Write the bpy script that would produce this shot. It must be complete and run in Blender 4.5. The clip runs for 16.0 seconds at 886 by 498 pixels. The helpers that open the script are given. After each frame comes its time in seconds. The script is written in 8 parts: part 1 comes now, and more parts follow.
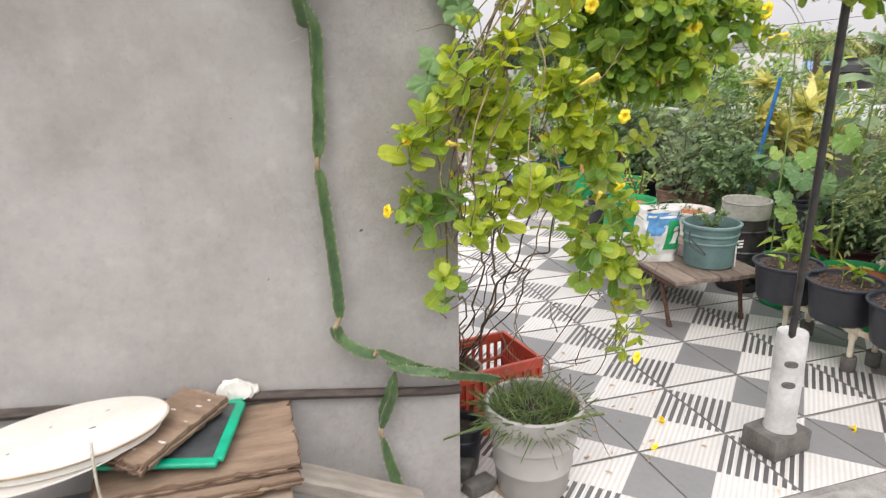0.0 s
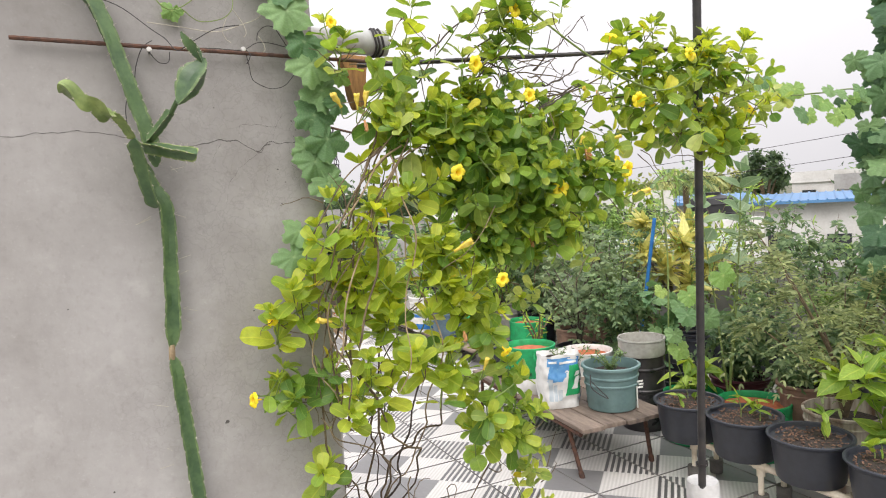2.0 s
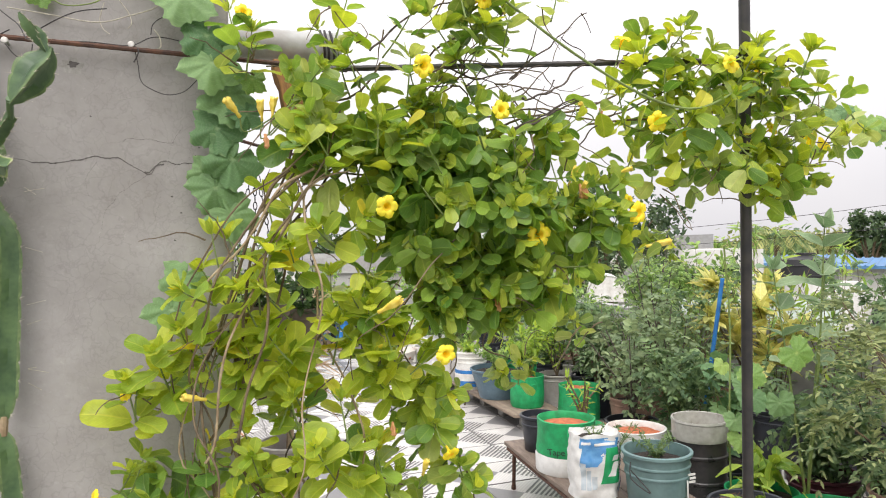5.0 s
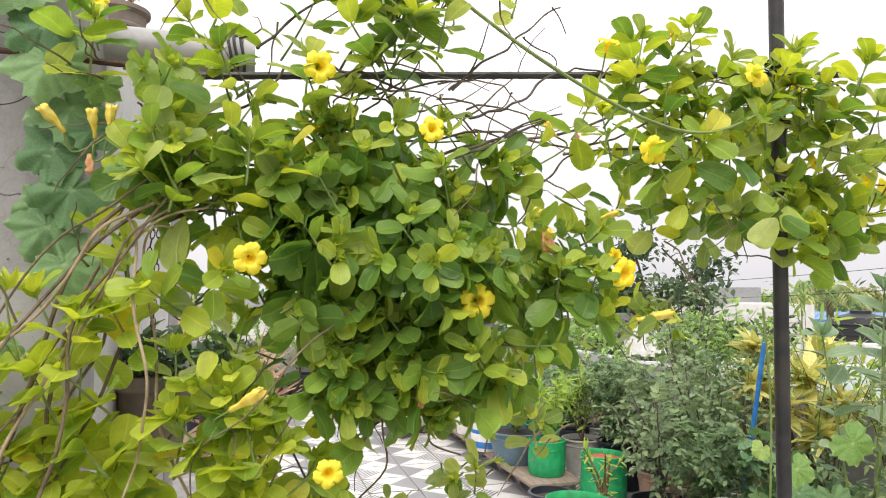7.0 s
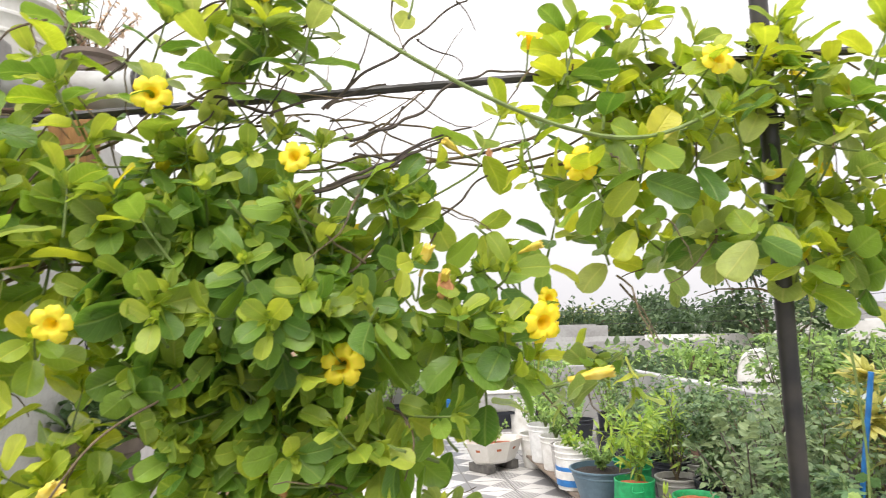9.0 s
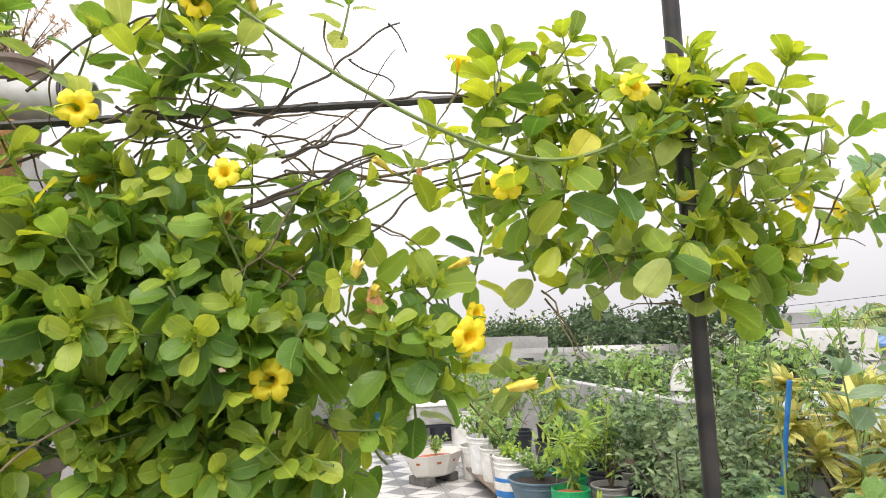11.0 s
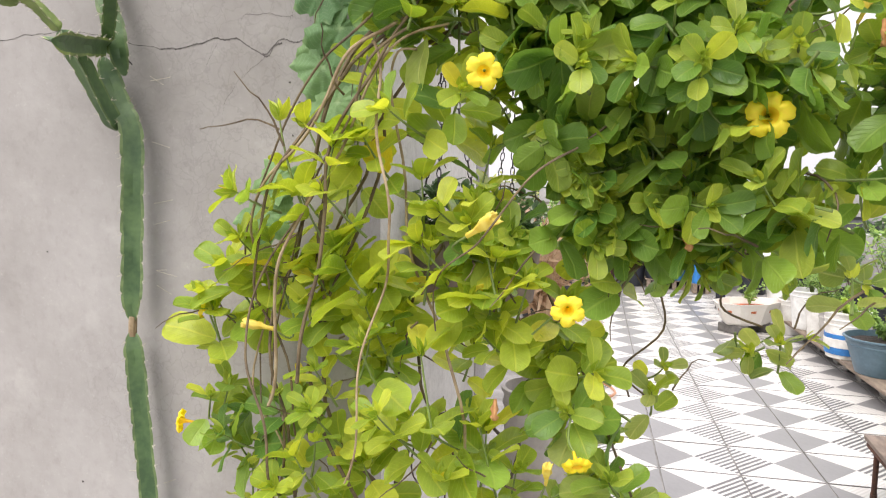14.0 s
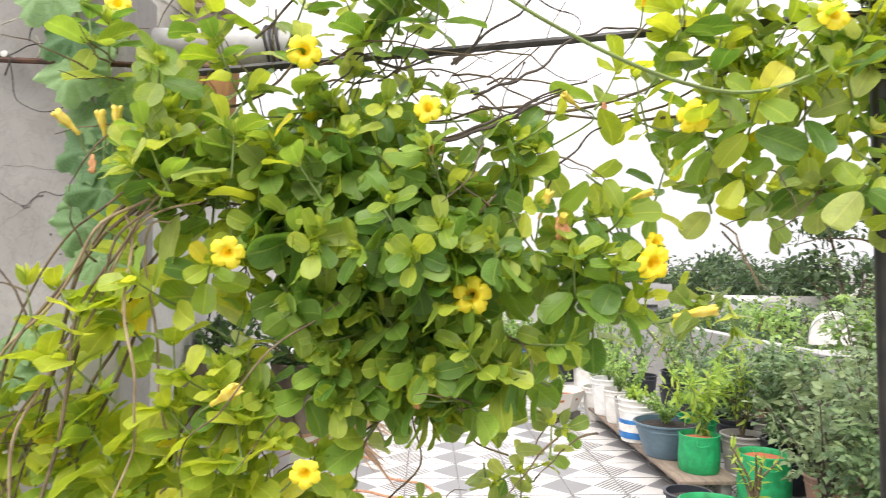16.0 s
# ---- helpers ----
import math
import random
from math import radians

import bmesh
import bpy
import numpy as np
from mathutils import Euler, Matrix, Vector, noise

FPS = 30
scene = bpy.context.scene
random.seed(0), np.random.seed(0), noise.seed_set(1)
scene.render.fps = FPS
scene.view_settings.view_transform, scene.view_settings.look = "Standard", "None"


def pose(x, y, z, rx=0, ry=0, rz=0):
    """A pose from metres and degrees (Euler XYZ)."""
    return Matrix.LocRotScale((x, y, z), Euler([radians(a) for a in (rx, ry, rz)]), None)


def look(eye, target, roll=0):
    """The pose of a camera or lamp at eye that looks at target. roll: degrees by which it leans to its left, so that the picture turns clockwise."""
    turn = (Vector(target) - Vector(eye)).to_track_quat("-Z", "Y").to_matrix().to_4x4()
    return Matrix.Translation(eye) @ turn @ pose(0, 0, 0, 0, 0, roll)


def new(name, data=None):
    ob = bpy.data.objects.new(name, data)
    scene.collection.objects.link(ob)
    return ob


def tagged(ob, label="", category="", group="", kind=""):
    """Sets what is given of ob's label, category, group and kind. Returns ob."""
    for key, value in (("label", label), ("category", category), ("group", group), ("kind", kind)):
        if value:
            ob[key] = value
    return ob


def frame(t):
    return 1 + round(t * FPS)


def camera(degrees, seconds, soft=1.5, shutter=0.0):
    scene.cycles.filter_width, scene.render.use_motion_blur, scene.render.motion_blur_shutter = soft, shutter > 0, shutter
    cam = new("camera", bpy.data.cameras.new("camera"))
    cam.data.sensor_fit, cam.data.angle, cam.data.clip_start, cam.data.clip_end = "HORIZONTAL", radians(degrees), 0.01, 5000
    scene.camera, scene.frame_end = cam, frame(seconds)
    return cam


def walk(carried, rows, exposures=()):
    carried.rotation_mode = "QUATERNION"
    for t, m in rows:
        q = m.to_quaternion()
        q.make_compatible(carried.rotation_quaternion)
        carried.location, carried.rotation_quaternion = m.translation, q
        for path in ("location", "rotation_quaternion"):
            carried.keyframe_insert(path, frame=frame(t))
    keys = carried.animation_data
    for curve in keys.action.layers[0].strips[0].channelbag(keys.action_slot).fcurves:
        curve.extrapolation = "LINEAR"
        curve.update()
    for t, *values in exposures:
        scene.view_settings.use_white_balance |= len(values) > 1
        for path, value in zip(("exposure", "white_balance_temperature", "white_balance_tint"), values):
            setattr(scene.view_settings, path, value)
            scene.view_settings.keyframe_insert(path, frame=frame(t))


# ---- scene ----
cam = camera(67.1, 16.0, soft=1.05, shutter=0.2)
PATH = [
    (0, (-1.954, -2.27, 1.338), (-1.383, -0.438, 0.775), -1.0),
    (0.5, (-1.94, -2.219, 1.365), (-1.171, -0.412, 0.987), -2.5),
    (1, (-1.938, -2.217, 1.381), (-1.044, -0.446, 1.131), -3.0),
    (1.5, (-1.915, -2.198, 1.386), (-0.98, -0.441, 1.191), -3.5),
    (2, (-1.841, -2.183, 1.384), (-0.977, -0.387, 1.228), -3.5),
    (2.5, (-1.731, -2.176, 1.387), (-0.959, -0.34, 1.21), -1.7),
    (3, (-1.658, -2.167, 1.384), (-0.882, -0.331, 1.227), -1.9),
    (3.2, (-1.647, -2.144, 1.381), (-0.864, -0.306, 1.284), -2.0),
    (5.3, (-1.363, -1.919, 1.364), (-0.78, -0.006, 1.368), -0.4),
    (5.5, (-1.315, -1.916, 1.369), (-0.774, 0.01, 1.365), 0.0),
    (6, (-1.251, -1.881, 1.366), (-0.69, 0.039, 1.362), -1.3),
    (6.5, (-1.189, -1.774, 1.36), (-0.69, 0.162, 1.401), 0.8),
    (7, (-1.154, -1.67, 1.395), (-0.618, 0.252, 1.529), 0.3),
    (7.5, (-1.096, -1.629, 1.41), (-0.652, 0.316, 1.561), 0.2),
    (8, (-0.999, -1.599, 1.413), (-0.769, 0.38, 1.579), 1.0),
    (8.5, (-0.925, -1.57, 1.42), (-0.76, 0.415, 1.591), -0.3),
    (9, (-0.856, -1.563, 1.428), (-0.629, 0.413, 1.642), -1.5),
    (9.2, (-0.838, -1.568, 1.436), (-0.518, 0.393, 1.664), -2.4),
    (11.3, (-0.847, -1.592, 1.43), (-0.45, 0.353, 1.675), -1.8),
    (11.5, (-0.874, -1.605, 1.445), (-0.605, 0.363, 1.682), -0.7),
    (12, (-0.947, -1.613, 1.455), (-0.972, 0.373, 1.692), -0.6),
    (12.5, (-0.99, -1.605, 1.428), (-1.2, 0.374, 1.627), 1.4),
    (13, (-1.018, -1.589, 1.381), (-1.343, 0.383, 1.44), 0.9),
    (13.5, (-1.037, -1.576, 1.345), (-1.429, 0.383, 1.263), 0.7),
    (14, (-1.044, -1.572, 1.316), (-1.487, 0.369, 1.127), 0.4),
    (14.5, (-1.033, -1.58, 1.303), (-1.417, 0.366, 1.04), 0.4),
    (15, (-1.009, -1.604, 1.334), (-1.38, 0.354, 1.167), 0.1),
    (15.5, (-0.98, -1.633, 1.381), (-1.199, 0.355, 1.39), 0.6),
    (16, (-0.934, -1.636, 1.409), (-0.888, 0.362, 1.488), 0.1),
]
walk(cam, [(t, look(eye, target, roll)) for t, eye, target, roll in PATH],
     [(0, 0.74, 6530, 11.5), (1, 0.80, 6530, 11.5), (3.2, 0.82, 6530, 11.5), (6.5, 0.84, 6540, 11.0), (9, 0.97, 6540, 11.0), (11.5, 0.80, 6530, 11.0), (12.2, 0.76, 6540, 11.5), (12.8, 0.99, 6540, 11.5), (13.3, 1.12, 6550, 12), (14, 1.05, 6560, 13), (15, 1.14, 6560, 13), (16, 1.14, 6550, 12)])

# ---- world and light: bright overcast sky ----
world = bpy.data.worlds.new("sky")
scene.world = world
world.use_nodes = True
wn, wl = world.node_tree.nodes, world.node_tree.links
wn.clear()
sky = wn.new("ShaderNodeTexSky")
sky.sky_type = "NISHITA"
sky.sun_disc = False
sky.sun_elevation, sky.sun_rotation = radians(58), radians(200)
sky.air_density, sky.dust_density, sky.ozone_density = 1.0, 6.0, 1.0
cloud_noise = wn.new("ShaderNodeTexNoise")
cloud_noise.inputs["Scale"].default_value = 1.6
cloud_noise.inputs["Detail"].default_value = 5.0
cloud_ramp = wn.new("ShaderNodeValToRGB")
cloud_ramp.color_ramp.elements[0].position, cloud_ramp.color_ramp.elements[0].color = 0.3, (9.1, 9.0, 9.5, 1)
cloud_ramp.color_ramp.elements[1].position, cloud_ramp.color_ramp.elements[1].color = 0.7, (11.9, 11.6, 11.6, 1)
cloud_mix = wn.new("ShaderNodeMixRGB")
cloud_mix.inputs[0].default_value = 0.92
back = wn.new("ShaderNodeBackground")
back.inputs["Strength"].default_value = 0.085
wout = wn.new("ShaderNodeOutputWorld")
wco = wn.new("ShaderNodeTexCoord")
wl.new(wco.outputs["Generated"], cloud_noise.inputs["Vector"])
wl.new(cloud_noise.outputs["Fac"], cloud_ramp.inputs[0])
wl.new(sky.outputs[0], cloud_mix.inputs[1])
wl.new(cloud_ramp.outputs[0], cloud_mix.inputs[2])
# an overcast sky is about three times as bright overhead as at the horizon
wsep, wclamp, wgrad, wmul = wn.new("ShaderNodeSeparateXYZ"), wn.new("ShaderNodeClamp"), wn.new("ShaderNodeMath"), wn.new("ShaderNodeVectorMath")
wl.new(wco.outputs["Generated"], wsep.inputs[0])
wl.new(wsep.outputs["Z"], wclamp.inputs[0])
wgrad.operation, wgrad.inputs[1].default_value, wgrad.inputs[2].default_value = "MULTIPLY_ADD", 0.74, 0.565
wl.new(wclamp.outputs[0], wgrad.inputs[0])
wmul.operation = "SCALE"
wl.new(cloud_mix.outputs[0], wmul.inputs[0])
wl.new(wgrad.outputs[0], wmul.inputs["Scale"])
wl.new(wmul.outputs[0], back.inputs[0])
wl.new(back.outputs[0], wout.inputs[0])

sun = new("sun", bpy.data.lights.new("sun", "SUN"))
sun.data.energy, sun.data.angle, sun.data.color = 1.5, radians(55), (1.0, 0.97, 0.92)
sun.matrix_world = look((-3, -6, 9), (0, 0, 0))

# ---- materials ----
def material(name, colour, colour2=None, rough=0.6, scale=8.0, bump=0.2, fine=60.0, metal=0.0, spread=0.5,
             detail=6.0, island=0.0, coat=0.0, stretch=(1, 1, 1), bump_dist=0.004):
    """A surface with broad stains and fine grain, in object coordinates."""
    m = bpy.data.materials.new(name)
    m.use_nodes = True
    n, l = m.node_tree.nodes, m.node_tree.links
    b = n["Principled BSDF"]
    co = n.new("ShaderNodeTexCoord")
    mp = n.new("ShaderNodeMapping")
    mp.inputs["Scale"].default_value = stretch
    l.new(co.outputs["Object"], mp.inputs[0])
    big, fin = n.new("ShaderNodeTexNoise"), n.new("ShaderNodeTexNoise")
    big.inputs["Scale"].default_value, big.inputs["Detail"].default_value = scale, detail
    fin.inputs["Scale"].default_value, fin.inputs["Detail"].default_value = fine, 4.0
    l.new(mp.outputs[0], big.inputs["Vector"]), l.new(mp.outputs[0], fin.inputs["Vector"])
    add = n.new("ShaderNodeMath")
    add.operation = "MULTIPLY_ADD"
    l.new(fin.outputs["Fac"], add.inputs[0])
    add.inputs[1].default_value = 0.35
    l.new(big.outputs["Fac"], add.inputs[2])
    ramp = n.new("ShaderNodeValToRGB")
    c2 = colour2 or tuple(min(1, c * 0.72) for c in colour)
    ramp.color_ramp.elements[0].position = 0.675 - spread * 0.35
    ramp.color_ramp.elements[1].position = 0.675 + spread * 0.35
    ramp.color_ramp.elements[0].color, ramp.color_ramp.elements[1].color = (*c2, 1), (*colour, 1)
    l.new(add.outputs[0], ramp.inputs[0])
    out = ramp.outputs[0]
    if island:
        geo, hsv = n.new("ShaderNodeObjectInfo"), n.new("ShaderNodeHueSaturation")
        mr = n.new("ShaderNodeMapRange")
        mr.inputs["To Min"].default_value, mr.inputs["To Max"].default_value = 1 - island, 1 + island
        l.new(geo.outputs["Random"], mr.inputs[0]), l.new(mr.outputs[0], hsv.inputs["Value"])
        l.new(out, hsv.inputs["Color"])
        out = hsv.outputs[0]
    l.new(out, b.inputs["Base Color"])
    rr = n.new("ShaderNodeMapRange")
    rr.inputs["To Min"].default_value, rr.inputs["To Max"].default_value = max(0.03, rough - 0.12), min(1, rough + 0.12)
    l.new(big.outputs["Fac"], rr.inputs[0]), l.new(rr.outputs[0], b.inputs["Roughness"])
    b.inputs["Metallic"].default_value = metal
    b.inputs["Coat Weight"].default_value = coat
    bp = n.new("ShaderNodeBump")
    bp.inputs["Strength"].default_value, bp.inputs["Distance"].default_value = bump, bump_dist
    l.new(add.outputs[0], bp.inputs["Height"]), l.new(bp.outputs[0], b.inputs["Normal"])
    return m


def leaf_material(name, light, dark, rough=0.38, trans=0.35, veins=0.5, yellow=None, hue=0.485):
    """A leaf: varied from leaf to leaf, pale midrib and side veins along its UVs, light shining through."""
    m = bpy.data.materials.new(name)
    m.use_nodes = True
    n, l = m.node_tree.nodes, m.node_tree.links
    b, outn = n["Principled BSDF"], n["Material Output"]
    geo = n.new("ShaderNodeNewGeometry")
    oi = n.new("ShaderNodeObjectInfo")
    radd = n.new("ShaderNodeMath")
    radd.operation = "ADD"
    l.new(geo.outputs["Random Per Island"], radd.inputs[0]), l.new(oi.outputs["Random"], radd.inputs[1])
    rfr = n.new("ShaderNodeMath")
    rfr.operation = "FRACT"
    l.new(radd.outputs[0], rfr.inputs[0])
    ramp = n.new("ShaderNodeValToRGB")
    e = ramp.color_ramp.elements
    e[0].position, e[0].color = 0.0, (*dark, 1)
    e[1].position, e[1].color = 0.965 if yellow else 0.95, (*light, 1)
    x = e.new(0.5)
    x.color = (*[0.62 * d + 0.38 * c for c, d in zip(light, dark)], 1)
    if yellow:
        x = e.new(0.99)
        x.color = (*yellow, 1)
    l.new(rfr.outputs[0], ramp.inputs[0])
    uv = n.new("ShaderNodeUVMap")
    uv.uv_map = "UVMap"
    sep = n.new("ShaderNodeSeparateXYZ")
    l.new(uv.outputs[0], sep.inputs[0])
    ab = n.new("ShaderNodeMath")
    ab.operation = "ABSOLUTE"
    l.new(sep.outputs["X"], ab.inputs[0])
    mid = n.new("ShaderNodeMapRange")
    mid.inputs["From Min"].default_value, mid.inputs["From Max"].default_value = 0.03, 0.1
    mid.inputs["To Min"].default_value, mid.inputs["To Max"].default_value = 1, 0
    l.new(ab.outputs[0], mid.inputs[0])
    side = n.new("ShaderNodeMath")
    side.operation = "MULTIPLY_ADD"
    l.new(ab.outputs[0], side.inputs[0])
    side.inputs[1].default_value = -0.35
    l.new(sep.outputs["Y"], side.inputs[2])
    wv = n.new("ShaderNodeMath")
    wv.operation = "MULTIPLY"
    l.new(side.outputs[0], wv.inputs[0])
    wv.inputs[1].default_value = 8.0
    pp = n.new("ShaderNodeMath")
    pp.operation = "PINGPONG"
    l.new(wv.outputs[0], pp.inputs[0])
    pp.inputs[1].default_value = 0.5
    vn = n.new("ShaderNodeMapRange")
    vn.inputs["From Min"].default_value, vn.inputs["From Max"].default_value = 0.0, 0.1
    vn.inputs["To Min"].default_value, vn.inputs["To Max"].default_value = 0.45, 0
    l.new(pp.outputs[0], vn.inputs[0])
    mx = n.new("ShaderNodeMath")
    mx.operation = "MAXIMUM"
    l.new(mid.outputs[0], mx.inputs[0]), l.new(vn.outputs[0], mx.inputs[1])
    rim = n.new("ShaderNodeMapRange")
    rim.inputs["From Min"].default_value, rim.inputs["From Max"].default_value = 0.72, 1.0
    rim.inputs["To Max"].default_value = 0.40
    l.new(ab.outputs[0], rim.inputs[0])
    mr = n.new("ShaderNodeMath")
    mr.operation = "MAXIMUM"
    l.new(mx.outputs[0], mr.inputs[0]), l.new(rim.outputs[0], mr.inputs[1])
    vs = n.new("ShaderNodeMath")
    vs.operation = "MULTIPLY"
    l.new(mr.outputs[0], vs.inputs[0])
    vs.inputs[1].default_value = veins
    co = n.new("ShaderNodeTexCoord")
    ns = n.new("ShaderNodeTexNoise")
    ns.inputs["Scale"].default_value, ns.inputs["Detail"].default_value = 70, 4
    l.new(co.outputs["Object"], ns.inputs["Vector"])
    nm = n.new("ShaderNodeMapRange")
    nm.inputs["To Min"].default_value, nm.inputs["To Max"].default_value = 0.7, 1.3
    l.new(ns.outputs["Fac"], nm.inputs[0])
    hs = n.new("ShaderNodeHueSaturation")
    l.new(nm.outputs[0], hs.inputs["Value"]), l.new(ramp.outputs[0], hs.inputs["Color"])
    mixv = n.new("ShaderNodeMixRGB")
    mixv.inputs[2].default_value = (min(1, light[0] * 1.9 + 0.03), min(1, light[1] * 1.5 + 0.04), light[2] * 2 + 0.02, 1)
    l.new(vs.outputs[0], mixv.inputs[0]), l.new(hs.outputs[0], mixv.inputs[1])
    l.new(mixv.outputs[0], b.inputs["Base Color"])
    b.inputs["Roughness"].default_value = rough
    b.inputs["Specular IOR Level"].default_value = 0.44
    bp = n.new("ShaderNodeBump")
    bp.inputs["Strength"].default_value, bp.inputs["Distance"].default_value = 0.5, 0.003
    ba = n.new("ShaderNodeMath")
    ba.operation = "SUBTRACT"
    l.new(ns.outputs["Fac"], ba.inputs[0]), l.new(mx.outputs[0], ba.inputs[1])
    l.new(ba.outputs[0], bp.inputs["Height"]), l.new(bp.outputs[0], b.inputs["Normal"])
    tr = n.new("ShaderNodeBsdfTranslucent")
    th = n.new("ShaderNodeHueSaturation")
    th.inputs["Hue"].default_value, th.inputs["Saturation"].default_value, th.inputs["Value"].default_value = hue, 1.1, 1.6
    l.new(mixv.outputs[0], th.inputs["Color"]), l.new(th.outputs[0], tr.inputs["Color"])
    ms = n.new("ShaderNodeMixShader")
    ms.inputs[0].default_value = trans
    l.new(b.outputs[0], ms.inputs[1]), l.new(tr.outputs[0], ms.inputs[2])
    l.new(ms.outputs[0], outn.inputs["Surface"])
    return m


M = {}
M["vine_leaf"] = leaf_material("vine_leaf", (0.285, 0.435, 0.076), (0.086, 0.19, 0.035), veins=0.20, rough=0.30, trans=0.40)
M["fresh_leaf"] = leaf_material("fresh_leaf", (0.455, 0.535, 0.088), (0.195, 0.305, 0.049), veins=0.20, rough=0.32, trans=0.42)
M["pale_leaf"] = leaf_material("pale_leaf", (0.43, 0.50, 0.135), (0.175, 0.27, 0.06), veins=0.2, rough=0.37, trans=0.40)
M["young_leaf"] = leaf_material("young_leaf", (0.545, 0.605, 0.082), (0.22, 0.345, 0.045), yellow=(0.66, 0.58, 0.06), veins=0.20, rough=0.31, trans=0.42)
M["gourd_leaf"] = leaf_material("gourd_leaf", (0.19, 0.315, 0.125), (0.085, 0.185, 0.075), rough=0.6, veins=0.4, trans=0.25)
M["gourd_dark"] = leaf_material("gourd_dark", (0.12, 0.225, 0.095), (0.045, 0.11, 0.05), rough=0.55, veins=0.4, trans=0.2)
M["gourd_pale"] = leaf_material("gourd_pale", (0.32, 0.45, 0.13), (0.16, 0.30, 0.08), rough=0.55, veins=0.45, trans=0.35)
M["fern_leaf"] = leaf_material("fern_leaf", (0.225, 0.325, 0.14), (0.06, 0.125, 0.055), rough=0.5, veins=0.2)
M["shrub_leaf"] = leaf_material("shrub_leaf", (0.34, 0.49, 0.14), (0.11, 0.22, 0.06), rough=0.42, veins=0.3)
M["milk_leaf"] = leaf_material("milk_leaf", (0.29, 0.39, 0.22), (0.15, 0.25, 0.12), rough=0.55, veins=0.35, trans=0.25)
M["curry_leaf"] = leaf_material("curry_leaf", (0.36, 0.41, 0.18), (0.12, 0.17, 0.07), rough=0.55, veins=0.2)
M["tomato_leaf"] = leaf_material("tomato_leaf", (0.265, 0.345, 0.165), (0.095, 0.155, 0.07), rough=0.55, veins=0.3, trans=0.25)
M["lime_leaf"] = leaf_material("lime_leaf", (0.36, 0.48, 0.07), (0.15, 0.29, 0.05), rough=0.4, veins=0.4)
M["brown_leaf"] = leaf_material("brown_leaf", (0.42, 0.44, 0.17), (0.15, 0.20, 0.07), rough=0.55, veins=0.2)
M["croton_leaf"] = leaf_material("croton_leaf", (0.74, 0.70, 0.26), (0.34, 0.36, 0.10), rough=0.4, veins=0.3)
M["tree_leaf"] = leaf_material("tree_leaf", (0.115, 0.175, 0.075), (0.04, 0.075, 0.035), rough=0.6, veins=0.0)
M["dry_leaf"] = leaf_material("dry_leaf", (0.62, 0.49, 0.34), (0.40, 0.28, 0.17), rough=0.8, veins=0.2)
M["grass"] = leaf_material("grass", (0.27, 0.35, 0.14), (0.10, 0.165, 0.06), rough=0.5, veins=0.1)
M["petal"] = leaf_material("petal", (1.0, 0.84, 0.07), (0.97, 0.76, 0.03), rough=0.5, veins=0.0, trans=0.25, hue=0.5)
M["throat"] = leaf_material("throat", (0.93, 0.66, 0.035), (0.86, 0.56, 0.025), rough=0.55, veins=0.0, trans=0.25, hue=0.5)
M["bud"] = material("bud", (0.86, 0.70, 0.16), (0.76, 0.55, 0.06), rough=0.5, scale=60, bump=0.15)
M["withered"] = material("withered", (0.55, 0.30, 0.13), (0.36, 0.16, 0.06), rough=0.8, scale=90, bump=0.6)
M["stem"] = material("stem", (0.20, 0.15, 0.085), (0.085, 0.06, 0.04), rough=0.8, scale=40, bump=0.6, fine=200)
M["twig_dark"] = material("twig_dark", (0.12, 0.095, 0.075), (0.05, 0.04, 0.034), rough=0.8, scale=60, bump=0.5, fine=200)
M["stem_pale"] = material("stem_pale", (0.42, 0.33, 0.21), (0.24, 0.17, 0.10), rough=0.8, scale=40, bump=0.6, fine=200)
M["stem_green"] = material("stem_green", (0.20, 0.28, 0.07), (0.13, 0.17, 0.05), rough=0.6, scale=40, bump=0.3)
M["cactus"] = material("cactus", (0.10, 0.17, 0.065), (0.045, 0.09, 0.038), rough=0.42, scale=18, bump=0.25, fine=120)
M["cactus_edge"] = material("cactus_edge", (0.15, 0.215, 0.085), (0.075, 0.12, 0.045), rough=0.5, scale=60, bump=0.3)
M["cactus_young"] = material("cactus_young", (0.29, 0.36, 0.115), (0.14, 0.20, 0.06), rough=0.45, scale=25, bump=0.25, fine=120)
M["spine"] = material("spine", (0.55, 0.52, 0.42), (0.34, 0.31, 0.24), rough=0.8, scale=120, bump=0.2)
M["soil"] = material("soil", (0.055, 0.04, 0.032), (0.02, 0.015, 0.013), rough=0.95, scale=60, bump=1.0, fine=220, bump_dist=0.01)
M["mulch"] = material("mulch", (0.24, 0.135, 0.085), (0.055, 0.035, 0.028), rough=0.9, scale=160, bump=0.8, spread=0.9)
M["red_soil"] = material("red_soil", (0.50, 0.15, 0.06), (0.30, 0.08, 0.035), rough=0.9, scale=50, bump=0.8)
M["tub_black"] = material("tub_black", (0.030, 0.034, 0.045), (0.018, 0.02, 0.027), rough=0.42, scale=14, bump=0.12)
M["pvc"] = material("pvc", (0.72, 0.66, 0.54), (0.55, 0.47, 0.35), rough=0.45, scale=14, bump=0.15)
M["pvc_grey"] = material("pvc_grey", (0.44, 0.45, 0.44), (0.28, 0.27, 0.25), rough=0.45, scale=12, bump=0.2)
M["concrete"] = material("concrete", (0.34, 0.33, 0.31), (0.19, 0.18, 0.165), rough=0.9, scale=14, bump=0.7, fine=150)
M["concrete_dark"] = material("concrete_dark", (0.16, 0.15, 0.135), (0.08, 0.075, 0.07), rough=0.92, scale=16, bump=0.8, fine=150)
